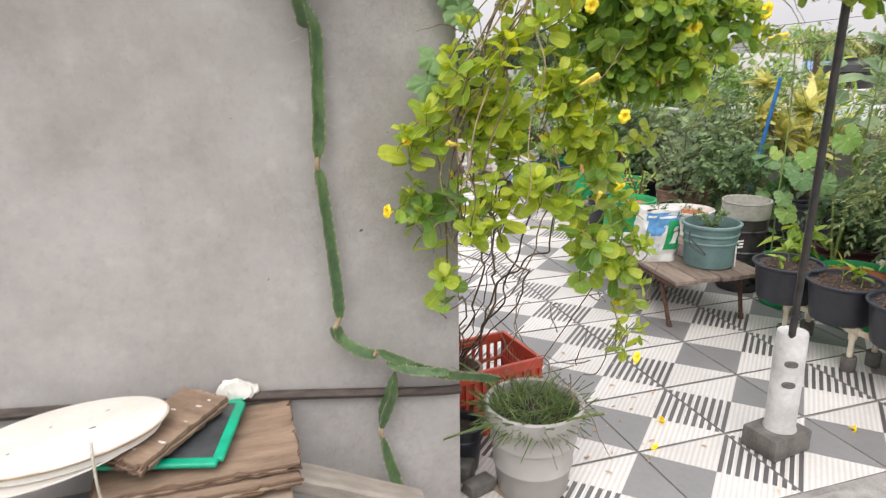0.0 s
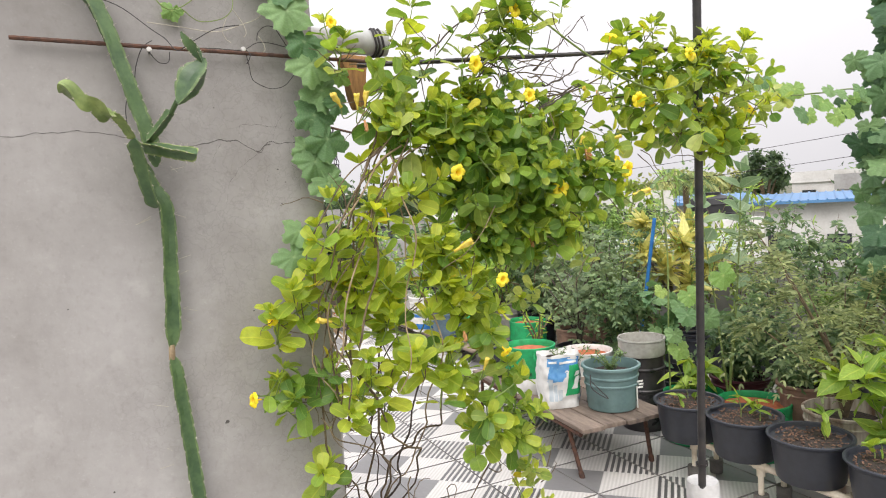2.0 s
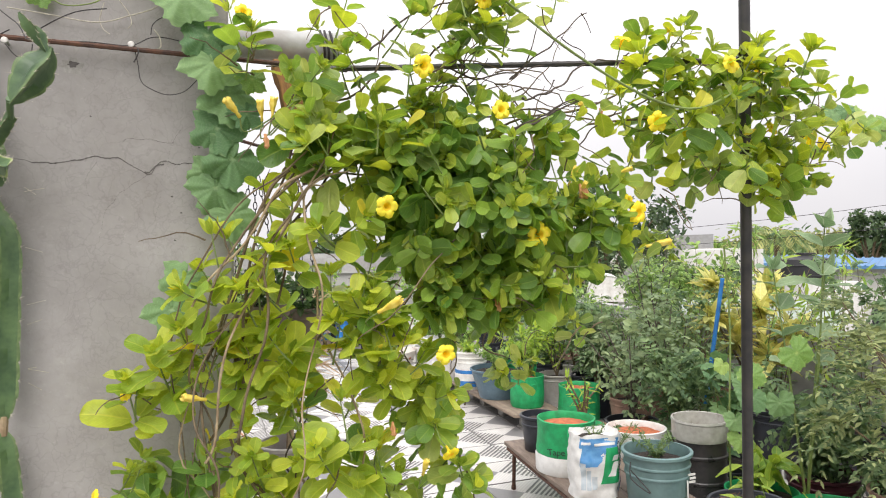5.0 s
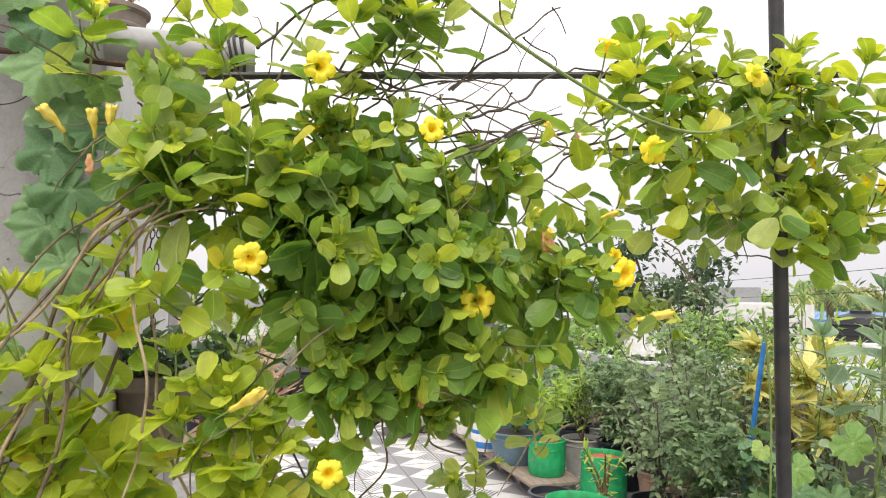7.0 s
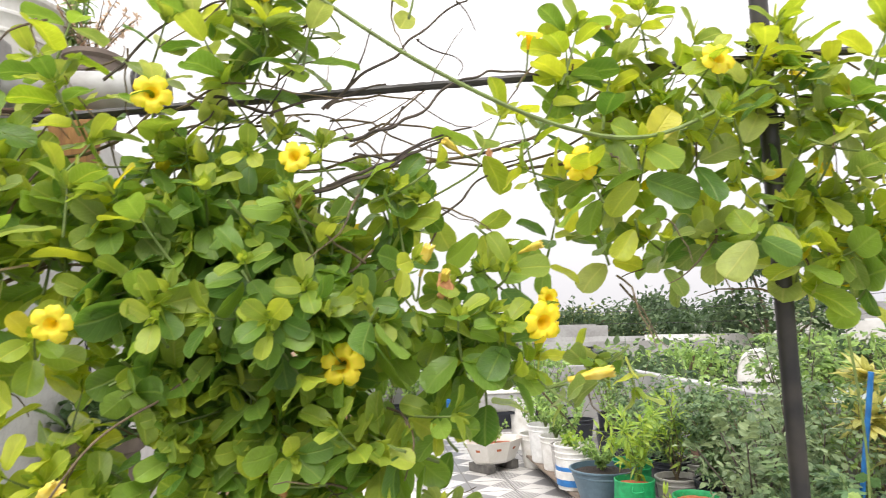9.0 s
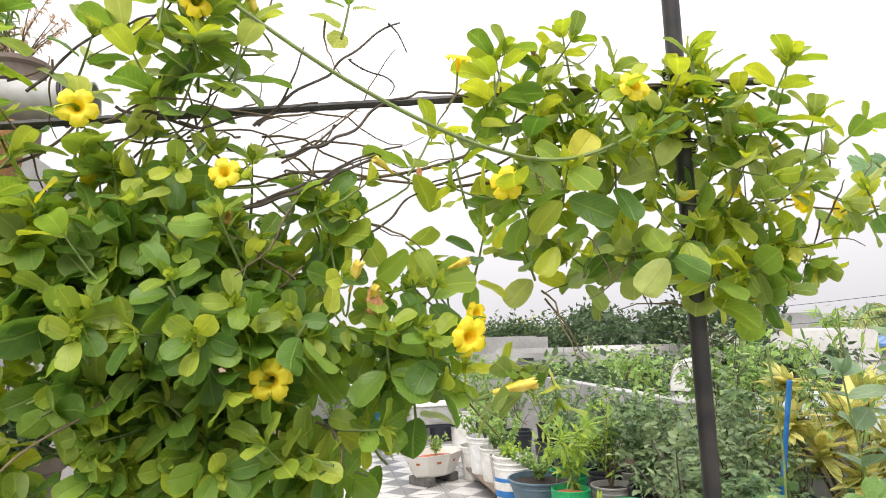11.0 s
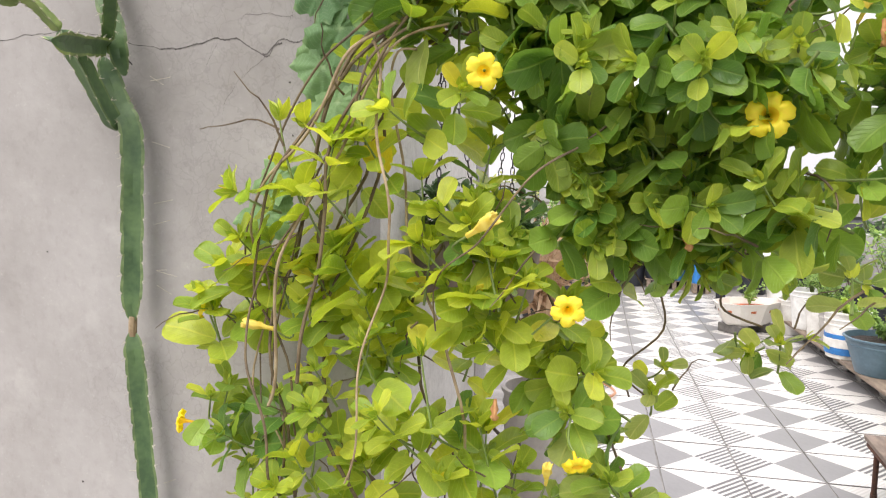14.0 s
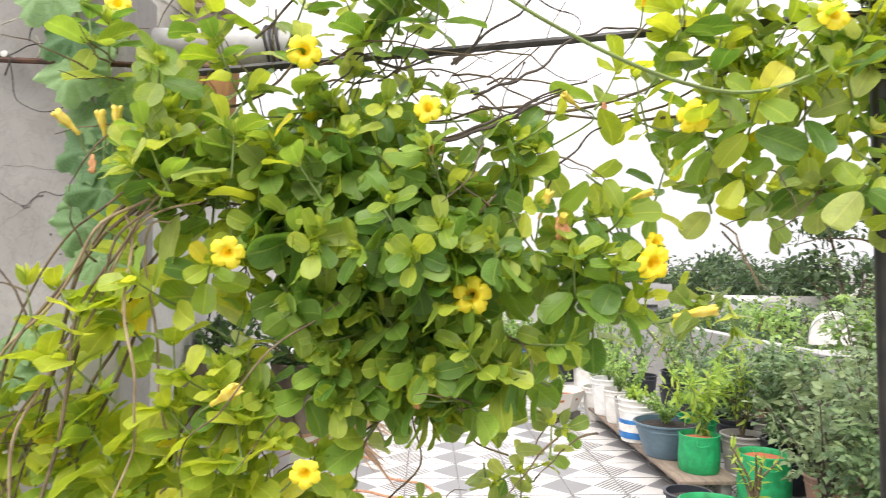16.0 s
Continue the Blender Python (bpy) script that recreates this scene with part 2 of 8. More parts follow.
M["pipe_white"] = material("pipe_white", (0.58, 0.575, 0.57), (0.38, 0.37, 0.36), rough=0.55, scale=9, bump=0.3)
M["black_iron"] = material("black_iron", (0.02, 0.02, 0.022), (0.045, 0.04, 0.037), rough=0.45, scale=22, bump=0.2)
M["rust"] = material("rust", (0.14, 0.065, 0.04), (0.06, 0.035, 0.028), rough=0.85, scale=50, bump=0.7, fine=250)
M["wood"] = material("wood", (0.36, 0.285, 0.215), (0.20, 0.15, 0.11), rough=0.86, scale=9, bump=0.7, stretch=(1, 4, 4), fine=70, spread=0.8)
M["grey_wood"] = material("grey_wood", (0.40, 0.36, 0.315), (0.22, 0.19, 0.16), rough=0.88, scale=9, bump=0.8, stretch=(1, 5, 5), fine=80, spread=0.8)
M["wood_y"] = material("wood_y", (0.30, 0.235, 0.18), (0.15, 0.115, 0.085), rough=0.86, scale=9, bump=0.7, stretch=(4, 1, 4), fine=70, spread=0.8)
M["dark_timber"] = material("dark_timber", (0.11, 0.085, 0.075), (0.045, 0.036, 0.032), rough=0.8, scale=14, bump=0.6, stretch=(1, 5, 5), fine=90)
M["bench_wood"] = material("bench_wood", (0.25, 0.195, 0.155), (0.10, 0.075, 0.06), rough=0.8, scale=9, bump=0.8, stretch=(5, 1, 5), fine=70, spread=0.75, island=0.25)
M["orange_wood"] = material("orange_wood", (0.42, 0.22, 0.075), (0.18, 0.085, 0.03), rough=0.8, scale=14, bump=0.9, stretch=(6, 6, 1), fine=80, spread=0.8)
M["stained_tub"] = material("stained_tub", (0.62, 0.57, 0.48), (0.17, 0.10, 0.06), rough=0.6, scale=11, bump=0.3, stretch=(2.2, 2.2, .35), fine=30, spread=0.55)
M["ply_top"] = material("ply_top", (0.33, 0.235, 0.165), (0.13, 0.085, 0.06), rough=0.85, scale=7, bump=0.8, stretch=(1, 5, 5), fine=60, spread=0.75)
M["ply_brown"] = material("ply_brown", (0.21, 0.135, 0.09), (0.085, 0.05, 0.035), rough=0.9, scale=20, bump=0.6, fine=120, spread=0.7)
M["ply_pale"] = material("ply_pale", (0.44, 0.34, 0.245), (0.22, 0.155, 0.11), rough=0.9, scale=20, bump=0.6, fine=120, spread=0.7)
M["white_plastic"] = material("white_plastic", (0.78, 0.77, 0.74), (0.58, 0.56, 0.51), rough=0.4, scale=9, bump=0.1)
M["cream_frp"] = material("cream_frp", (0.74, 0.73, 0.70), (0.58, 0.54, 0.47), rough=0.45, scale=4, bump=0.15, spread=0.8)
M["stain_brown"] = material("stain_brown", (0.55, 0.43, 0.28), (0.30, 0.20, 0.12), rough=0.7, scale=30, bump=0.2)
M["green_plastic"] = material("green_plastic", (0.0, 0.42, 0.24), (0.0, 0.27, 0.16), rough=0.4, scale=12, bump=0.1)
M["green_bag"] = material("green_bag", (0.015, 0.38, 0.13), (0.01, 0.24, 0.08), rough=0.55, scale=25, bump=0.5, fine=300)
M["teal_bucket"] = material("teal_bucket", (0.155, 0.25, 0.245), (0.11, 0.18, 0.18), rough=0.45, scale=9, bump=0.15)
M["blue_tub"] = material("blue_tub", (0.11, 0.175, 0.22), (0.07, 0.115, 0.15), rough=0.45, scale=9, bump=0.15)
M["blue_drum"] = material("blue_drum", (0.03, 0.16, 0.33), (0.02, 0.10, 0.22), rough=0.45, scale=9, bump=0.15)
M["blue_bag"] = material("blue_bag", (0.16, 0.38, 0.58), (0.09, 0.25, 0.42), rough=0.45, scale=25, bump=0.5)
M["print_blue"] = material("print_blue", (0.07, 0.24, 0.52), (0.12, 0.32, 0.58), rough=0.45, scale=30, bump=0.2)
M["print_pale"] = material("print_pale", (0.42, 0.50, 0.56), (0.55, 0.60, 0.63), rough=0.45, scale=30, bump=0.2)
M["blue"] = material("blue", (0.03, 0.20, 0.52), (0.02, 0.12, 0.34), rough=0.45, scale=20, bump=0.1)
M["pot_plastic"] = material("pot_plastic", (0.41, 0.39, 0.375), (0.32, 0.305, 0.29), rough=0.42, scale=3, bump=0.05, fine=12)
M["pot_grey"] = material("pot_grey", (0.46, 0.44, 0.41), (0.31, 0.29, 0.27), rough=0.5, scale=7, bump=0.15)
M["pot_brown"] = material("pot_brown", (0.24, 0.19, 0.155), (0.14, 0.11, 0.095), rough=0.85, scale=14, bump=0.4)
M["jade_leaf"] = leaf_material("jade_leaf", (0.13, 0.22, 0.08), (0.05, 0.10, 0.04), rough=0.4, veins=0.1)
M["clay"] = material("clay", (0.28, 0.17, 0.12), (0.16, 0.10, 0.075), rough=0.85, scale=14, bump=0.4)
M["maroon"] = material("maroon", (0.12, 0.03, 0.045), (0.07, 0.02, 0.03), rough=0.45, scale=9, bump=0.1)
M["red_crate"] = material("red_crate", (0.56, 0.085, 0.045), (0.40, 0.06, 0.035), rough=0.5, scale=14, bump=0.15)
M["slate"] = material("slate", (0.035, 0.04, 0.045), (0.10, 0.105, 0.11), rough=0.16, scale=11, bump=0.25, spread=0.9)
M["nail_head"] = material("nail_head", (0.72, 0.70, 0.67), (0.5, 0.48, 0.45), rough=0.4, scale=90, bump=0.2, metal=0.3)
M["wire"] = material("wire", (0.035, 0.03, 0.03), rough=0.6, scale=60, bump=0.2)
M["hose_orange"] = material("hose_orange", (0.52, 0.27, 0.15), (0.36, 0.18, 0.10), rough=0.5, scale=20, bump=0.1)
M["twine"] = material("twine", (0.52, 0.48, 0.40), (0.36, 0.33, 0.27), rough=0.9, scale=120, bump=0.5)
M["jar"] = material("jar", (0.50, 0.50, 0.46), (0.32, 0.30, 0.27), rough=0.3, scale=12, bump=0.1)
M["jar_soil"] = material("jar_soil", (0.045, 0.04, 0.04), (0.02, 0.019, 0.02), rough=0.3, scale=16, bump=0.2)
M["ground"] = material("ground", (0.16, 0.15, 0.11), (0.07, 0.09, 0.05), rough=0.95, scale=0.15, bump=0.2, fine=3)
M["house_white"] = material("house_white", (0.74, 0.73, 0.71), (0.55, 0.53, 0.50), rough=0.8, scale=0.6, bump=0.1, fine=10)
M["house_mint"] = material("house_mint", (0.62, 0.70, 0.64), (0.45, 0.50, 0.46), rough=0.85, scale=1.2, bump=0.1, fine=14)
M["house_tan"] = material("house_tan", (0.56, 0.38, 0.28), (0.42, 0.30, 0.22), rough=0.85, scale=0.6, bump=0.1, fine=10)
M["house_grey"] = material("house_grey", (0.42, 0.42, 0.41), (0.27, 0.26, 0.25), rough=0.85, scale=0.6, bump=0.1, fine=10)
M["roof_blue"] = material("roof_blue", (0.11, 0.27, 0.50), (0.07, 0.18, 0.36), rough=0.4, scale=1.5, bump=0.1, fine=20)
M["dark_glass"] = material("dark_glass", (0.05, 0.055, 0.06), rough=0.15, scale=1, bump=0.0)
M["tank_black"] = material("tank_black", (0.02, 0.02, 0.022), rough=0.5, scale=3, bump=0.1)
M["sack_white"] = material("sack_white", (0.78, 0.78, 0.76), (0.62, 0.62, 0.60), rough=0.5, scale=20, bump=0.4)
M["crack"] = material("crack", (0.12, 0.11, 0.105), (0.06, 0.055, 0.05), rough=0.95, scale=30, bump=0.1)
M["ink"] = material("ink", (0.03, 0.04, 0.09), rough=0.6, bump=0.05)


def wall_material(name, colour, colour2):
    """Hand-floated cement render: cloudy float marks, damp stains, hairline crazing."""
    m = material(name, colour, colour2, rough=0.86, scale=3.4, bump=0.5, fine=38, spread=0.62, detail=8, bump_dist=0.006)
    n, l = m.node_tree.nodes, m.node_tree.links
    b = n["Principled BSDF"]
    src = b.inputs["Base Color"].links[0].from_socket
    co = n.new("ShaderNodeTexCoord")
    wob = n.new("ShaderNodeTexNoise")
    wob.inputs["Scale"].default_value, wob.inputs["Detail"].default_value = 11, 6
    l.new(co.outputs["Object"], wob.inputs["Vector"])
    mixv = n.new("ShaderNodeMixRGB")
    mixv.inputs[0].default_value = 0.2
    l.new(co.outputs["Object"], mixv.inputs[1]), l.new(wob.outputs["Color"], mixv.inputs[2])
    vo = n.new("ShaderNodeTexVoronoi")
    vo.feature = "DISTANCE_TO_EDGE"
    vo.inputs["Scale"].default_value = 32
    l.new(mixv.outputs[0], vo.inputs["Vector"])
    crack = n.new("ShaderNodeMapRange")
    crack.inputs["From Min"].default_value, crack.inputs["From Max"].default_value = 0.0, 0.055
    crack.inputs["To Min"].default_value, crack.inputs["To Max"].default_value = 1, 0
    l.new(vo.outputs["Distance"], crack.inputs[0])
    patch = n.new("ShaderNodeTexNoise")
    patch.inputs["Scale"].default_value = 2.3
    l.new(co.outputs["Object"], patch.inputs["Vector"])
    pm = n.new("ShaderNodeMapRange")
    pm.inputs["From Min"].default_value, pm.inputs["From Max"].default_value = 0.49, 0.62
    pm.inputs["To Max"].default_value = 0.20
    # the crazing is worst beside the corner
    where = n.new("ShaderNodeSeparateXYZ")
    l.new(co.outputs["Object"], where.inputs[0])
    near = n.new("ShaderNodeMapRange")
    near.inputs["From Min"].default_value, near.inputs["From Max"].default_value = -1.95, -1.62
    near.inputs["To Min"].default_value, near.inputs["To Max"].default_value = -0.16, 0.20
    l.new(where.outputs["X"], near.inputs[0])
    padd = n.new("ShaderNodeMath")
    padd.operation = "ADD"
    l.new(patch.outputs["Fac"], padd.inputs[0]), l.new(near.outputs[0], padd.inputs[1])
    l.new(padd.outputs[0], pm.inputs[0])
    cm = n.new("ShaderNodeMath")
    cm.operation = "MULTIPLY"
    l.new(crack.outputs[0], cm.inputs[0]), l.new(pm.outputs[0], cm.inputs[1])
    dk = n.new("ShaderNodeMixRGB")
    dk.inputs[2].default_value = (0.14, 0.13, 0.125, 1)
    l.new(cm.outputs[0], dk.inputs[0]), l.new(src, dk.inputs[1])
    # rain streaks and trowel patches
    out = dk.outputs[0]
    for scale, lo, hi, tone in (((7, 7, 1.1), .50, .66, (.94, .934, .928)), ((4.5, 4.5, 6), .50, .64, (.93, .925, .92)), ((1.4, 1.4, 2.4), .48, .58, (.93, .925, .92)), ((12, 12, 15), .60, .68, (1.06, 1.06, 1.06)), ((70, 70, 55), .54, .70, (.925, .92, .915)), ((130, 130, 150), .60, .72, (1.12, 1.12, 1.12))):
        mp, ns, mr, mx = n.new("ShaderNodeMapping"), n.new("ShaderNodeTexNoise"), n.new("ShaderNodeMapRange"), n.new("ShaderNodeMixRGB")
        mp.inputs["Scale"].default_value = scale
        ns.inputs["Scale"].default_value, ns.inputs["Detail"].default_value, ns.inputs["Roughness"].default_value = 1.0, 7, .62
        l.new(co.outputs["Object"], mp.inputs[0]), l.new(mp.outputs[0], ns.inputs["Vector"]), l.new(ns.outputs["Fac"], mr.inputs[0])
        mr.inputs["From Min"].default_value, mr.inputs["From Max"].default_value = lo, hi
        mx.blend_type = "MULTIPLY"
        mx.inputs[2].default_value = (*tone, 1)
        l.new(mr.outputs[0], mx.inputs[0]), l.new(out, mx.inputs[1])
        out = mx.outputs[0]
    l.new(out, b.inputs["Base Color"])
    return m


def darken_upward(m, z0, z1, colour):
    """Multiplies a grey-brown tone into the base colour from z0 up to z1, with a cloudy edge."""
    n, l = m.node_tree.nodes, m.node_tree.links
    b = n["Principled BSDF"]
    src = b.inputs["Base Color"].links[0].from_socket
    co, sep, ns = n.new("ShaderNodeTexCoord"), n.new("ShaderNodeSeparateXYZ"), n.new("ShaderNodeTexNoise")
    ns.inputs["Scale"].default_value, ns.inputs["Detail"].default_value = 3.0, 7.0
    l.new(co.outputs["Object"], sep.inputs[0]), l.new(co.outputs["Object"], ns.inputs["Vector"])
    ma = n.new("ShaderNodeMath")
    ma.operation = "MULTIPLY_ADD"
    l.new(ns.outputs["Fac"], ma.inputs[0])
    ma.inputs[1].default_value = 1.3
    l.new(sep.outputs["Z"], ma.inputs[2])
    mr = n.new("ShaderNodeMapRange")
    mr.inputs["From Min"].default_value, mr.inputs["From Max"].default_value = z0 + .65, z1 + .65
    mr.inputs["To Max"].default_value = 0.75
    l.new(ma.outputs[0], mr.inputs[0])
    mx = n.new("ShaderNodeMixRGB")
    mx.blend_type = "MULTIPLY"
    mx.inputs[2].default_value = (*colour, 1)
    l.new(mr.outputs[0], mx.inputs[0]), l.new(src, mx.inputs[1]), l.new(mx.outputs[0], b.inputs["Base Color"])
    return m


M["wall"] = wall_material("wall", (0.415, 0.40, 0.39), (0.325, 0.31, 0.30))
darken_upward(M["wall"], 1.05, 2.0, (0.60, 0.585, 0.57))
M["wall_pale"] = wall_material("wall_pale", (0.66, 0.65, 0.63), (0.52, 0.51, 0.49))


def ridged(name, colour, colour2, ridge=0.0, fine=True):
    m = material(name, colour, colour2, rough=0.34, scale=3.2, bump=0.12, fine=70, spread=0.7, island=0.05)
    if ridge:
        n, l = m.node_tree.nodes, m.node_tree.links
        b = n["Principled BSDF"]
        co = n.new("ShaderNodeTexCoord")
        wv = n.new("ShaderNodeTexWave")
        wv.bands_direction = "DIAGONAL"
        mp = n.new("ShaderNodeMapping")
        mp.inputs["Scale"].default_value = (1, -1, 0)
        l.new(co.outputs["Object"], mp.inputs[0]), l.new(mp.outputs[0], wv.inputs["Vector"])
        wv.inputs["Scale"].default_value = ridge
        old = b.inputs["Normal"].links[0].from_node
        bp = n.new("ShaderNodeBump")
        bp.inputs["Strength"].default_value, bp.inputs["Distance"].default_value = 0.5, 0.0015
        l.new(wv.outputs["Fac"], bp.inputs["Height"]), l.new(old.outputs[0], bp.inputs["Normal"])
        l.new(bp.outputs[0], b.inputs["Normal"])
        src = b.inputs["Base Color"].links[0].from_socket
        mx = n.new("ShaderNodeMixRGB")
        mx.blend_type = "MULTIPLY"
        mr = n.new("ShaderNodeMapRange")
        mr.inputs["To Min"].default_value, mr.inputs["To Max"].default_value = 0.32, 0.0
        l.new(wv.outputs["Fac"], mr.inputs[0]), l.new(mr.outputs[0], mx.inputs[0])
        mx.inputs[2].default_value = (0.45, 0.44, 0.42, 1)
        l.new(src, mx.inputs[1]), l.new(mx.outputs[0], b.inputs["Base Color"])
    return m


M["tile_white"] = ridged("tile_white", (0.69, 0.672, 0.645), (0.55, 0.53, 0.505), 26.0)
M["tile_grey"] = ridged("tile_grey", (0.235, 0.232, 0.232), (0.165, 0.162, 0.163))
M["tile_dark"] = ridged("tile_dark", (0.115, 0.112, 0.113), (0.075, 0.072, 0.074))
M["grout"] = material("grout", (0.30, 0.288, 0.275), (0.17, 0.16, 0.15), rough=0.9, scale=6, bump=0.3)

# ---- mesh helpers ----
def thing(name, at, label, category, group="", rz=0.0, kind=""):
    ob = new(name)
    ob.empty_display_size = 0.05
    ob.matrix_basis = pose(*at, 0, 0, rz)
    return tagged(ob, label, category, group, kind)


def part(name, bm, mat, parent=None, label="", smooth=True, kind=""):
    me = bpy.data.meshes.new(name)
    bm.to_mesh(me)
    bm.free()
    mats = mat if isinstance(mat, (list, tuple)) else [mat]
    for k in mats:
        me.materials.append(M[k])
    if smooth:
        for p in me.polygons:
            p.use_smooth = True
        me.set_sharp_from_angle(angle=radians(38))
    ob = new(name, me)
    ob.parent = parent
    return tagged(ob, label, "", "", kind)


def ring_frame(direction):
    z = Vector(direction).normalized()
    x = z.cross(Vector((0, 0, 1)) if abs(z.z) < 0.9 else Vector((1, 0, 0))).normalized()
    return x, z.cross(x)


def tube(bm, pts, radii, sides=8, mat=0, caps=True):
    pts = [Vector(p) for p in pts]
    if not isinstance(radii, (list, tuple)):
        radii = [radii] * len(pts)
    rings = []
    x = None
    for i, p in enumerate(pts):
        d = pts[min(i + 1, len(pts) - 1)] - pts[max(i - 1, 0)]
        if x is None:
            x, y = ring_frame(d)
        else:
            z = d.normalized()
            x = (x - z * x.dot(z)).normalized()
            y = z.cross(x)
        rings.append([bm.verts.new(p + (x * math.cos(a) + y * math.sin(a)) * radii[i])
                      for a in (2 * math.pi * k / sides for k in range(sides))])
    for a, b in zip(rings, rings[1:]):
        for k in range(sides):
            f = bm.faces.new((a[k], a[(k + 1) % sides], b[(k + 1) % sides], b[k]))
            f.material_index = mat
    if caps and sides > 2:
        bm.faces.new(list(reversed(rings[0]))).material_index = mat
        bm.faces.new(rings[-1]).material_index = mat


def lathe(bm, profile, segs=32, at=(0, 0, 0), mat=0, squash=(1, 1), wobble=0.0):
    """profile: (radius, height) from the axis outwards and up; closed at radius 0."""
    rings = []
    for r, z in profile:
        if r < 1e-5:
            rings.append([bm.verts.new((at[0], at[1], at[2] + z))])
        else:
            rings.append([bm.verts.new((at[0] + r * squash[0] * math.cos(a) * (1 + wobble * math.sin(3 * a + z * 9)),
                                        at[1] + r * squash[1] * math.sin(a) * (1 + wobble * math.cos(2 * a + z * 7)), at[2] + z))
                          for a in (2 * math.pi * k / segs for k in range(segs))])
    for a, b in zip(rings, rings[1:]):
        for k in range(segs):
            q = (k + 1) % segs
            vs = [a[k % len(a)], a[q % len(a)], b[q % len(b)], b[k % len(b)]]
            u = []
            for v in vs:
                if v not in u:
                    u.append(v)
            if len(u) > 2:
                bm.faces.new(u).material_index = mat


def box(bm, centre, size, m=None, mat=0, bevel=0.0, segs=2):
    r = bmesh.ops.create_cube(bm, size=1.0)
    mm = Matrix.Translation(centre) @ (m if m else Matrix()) @ Matrix.Diagonal((*size, 1))
    bmesh.ops.transform(bm, matrix=mm, verts=r["verts"])
    fs = list({f for v in r["verts"] for f in v.link_faces})
    for f in fs:
        f.material_index = mat
    if bevel:
        es = list({e for v in r["verts"] for e in v.link_edges})
        out = bmesh.ops.bevel(bm, geom=es, offset=bevel, segments=segs, affect="EDGES", profile=0.5)
        for f in out["faces"]:
            f.material_index = mat


def curve_points(ctrl, n=24):
    """A smooth line through the control points."""
    c = [Vector(p) for p in ctrl]
    out = []
    for i in range(len(c) - 1):
        p0, p1, p2, p3 = c[max(i - 1, 0)], c[i], c[i + 1], c[min(i + 2, len(c) - 1)]
        k = max(2, n // (len(c) - 1))
        for j in range(k):
            t = j / k
            out.append(0.5 * ((2 * p1) + (p2 - p0) * t + (2 * p0 - 5 * p1 + 4 * p2 - p3) * t * t + (3 * p1 - p0 - 3 * p2 + p3) * t ** 3))
    out.append(c[-1])
    return out


# ---- leaves: one grid per kind, laid many times into one mesh ----
def leaf_shape(kind, curl=0.16, fold=0.28):
    """Vertices (x across, y along, z up), faces and UVs of a leaf 1 long."""
    if kind == "obovate":
        rows = [(0, 0.03), (0.06, 0.115), (0.20, 0.215), (0.43, 0.278), (0.65, 0.306), (0.83, 0.288), (0.935, 0.222), (0.982, 0.138), (1.0, 0.045)]
    elif kind == "oval":
        rows = [(0, 0.03), (0.15, 0.17), (0.36, 0.25), (0.6, 0.24), (0.82, 0.14), (1.0, 0.01)]
    elif kind == "lance":
        rows = [(0, 0.02), (0.2, 0.085), (0.45, 0.115), (0.75, 0.075), (1.0, 0.004)]
    elif kind == "leaflet":
        rows = [(0, 0.03), (0.4, 0.19), (1.0, 0.01)]
    elif kind == "blade":
        rows = [(0, 0.02), (0.4, 0.018), (1.0, 0.002)]
    vs, fs, uv = [], [], []
    for y, w in rows:
        bend = -curl * y * y
        for s in (-1, -0.5, 0, 0.5, 1) if kind in ("obovate", "oval") else (-1, 0, 1):
            vs.append((s * w, y, bend + fold * w * s * s + 0.022 * math.sin(9 * y + 2 * s + 9 * fold)))
            uv.append((s, y))
    k = 5 if kind in ("obovate", "oval") else 3
    for i in range(len(rows) - 1):
        for j in range(k - 1):
            a = i * k + j
            fs.append((a, a + 1, a + k + 1, a + k))
    return np.array(vs), fs, np.array(uv)


def lobed_shape(lobes=5, depth=0.35):
    """A broad gourd-like leaf about 1 across, lobed and toothed, with its stalk at the origin."""
    vs, fs, uv = [(0, 0, 0)], [], [(0, 0)]
    n = 60
    for ring, f in ((1, 0.5), (2, 1.0)):
        for i in range(n):
            a = 2 * math.pi * i / n
            t = a / (2 * math.pi)
            edge = 0.5 * (1 - depth * (0.5 - 0.5 * math.cos(2 * math.pi * lobes * t)) + 0.05 * math.sin(a * 15) + 0.03 * math.sin(a * 23 + 1))
            notch = 1 - 0.75 * math.exp(-(min(t, 1 - t) / 0.05) ** 2)
            r = edge * f * notch
            z = -0.06 * f * f + 0.018 * f * math.cos(2 * math.pi * lobes * t) + 0.035 * math.sin(3 * a + ring) + 0.02 * f * math.sin(11 * a)
            vs.append((r * math.sin(a), -r * math.cos(a) , z))
            uv.append((0.5 - 0.5 * math.cos(2 * math.pi * lobes * t) if f == 1 else 0.35, f))
    for i in range(n):
        q = (i + 1) % n
        fs.append((0, 1 + i, 1 + q))
        fs.append((1 + i, 1 + n + i, 1 + n + q, 1 + q))
    return np.array(vs), fs, np.array(uv)


SHAPES = {k: leaf_shape(k) for k in ("obovate", "oval", "lance", "leaflet", "blade")}
SHAPES["lobed"] = lobed_shape(5, 0.28)
SHAPES["round_lobed"] = lobed_shape(5, 0.14)


FORMS = {k: [leaf_shape(k, c, f)[0] for c, f in ((.16, .28), (.02, .12), (.36, .35), (-.12, .30), (.22, .85), (.10, -.15), (.48, .5))] for k in ("obovate", "oval", "lance")}


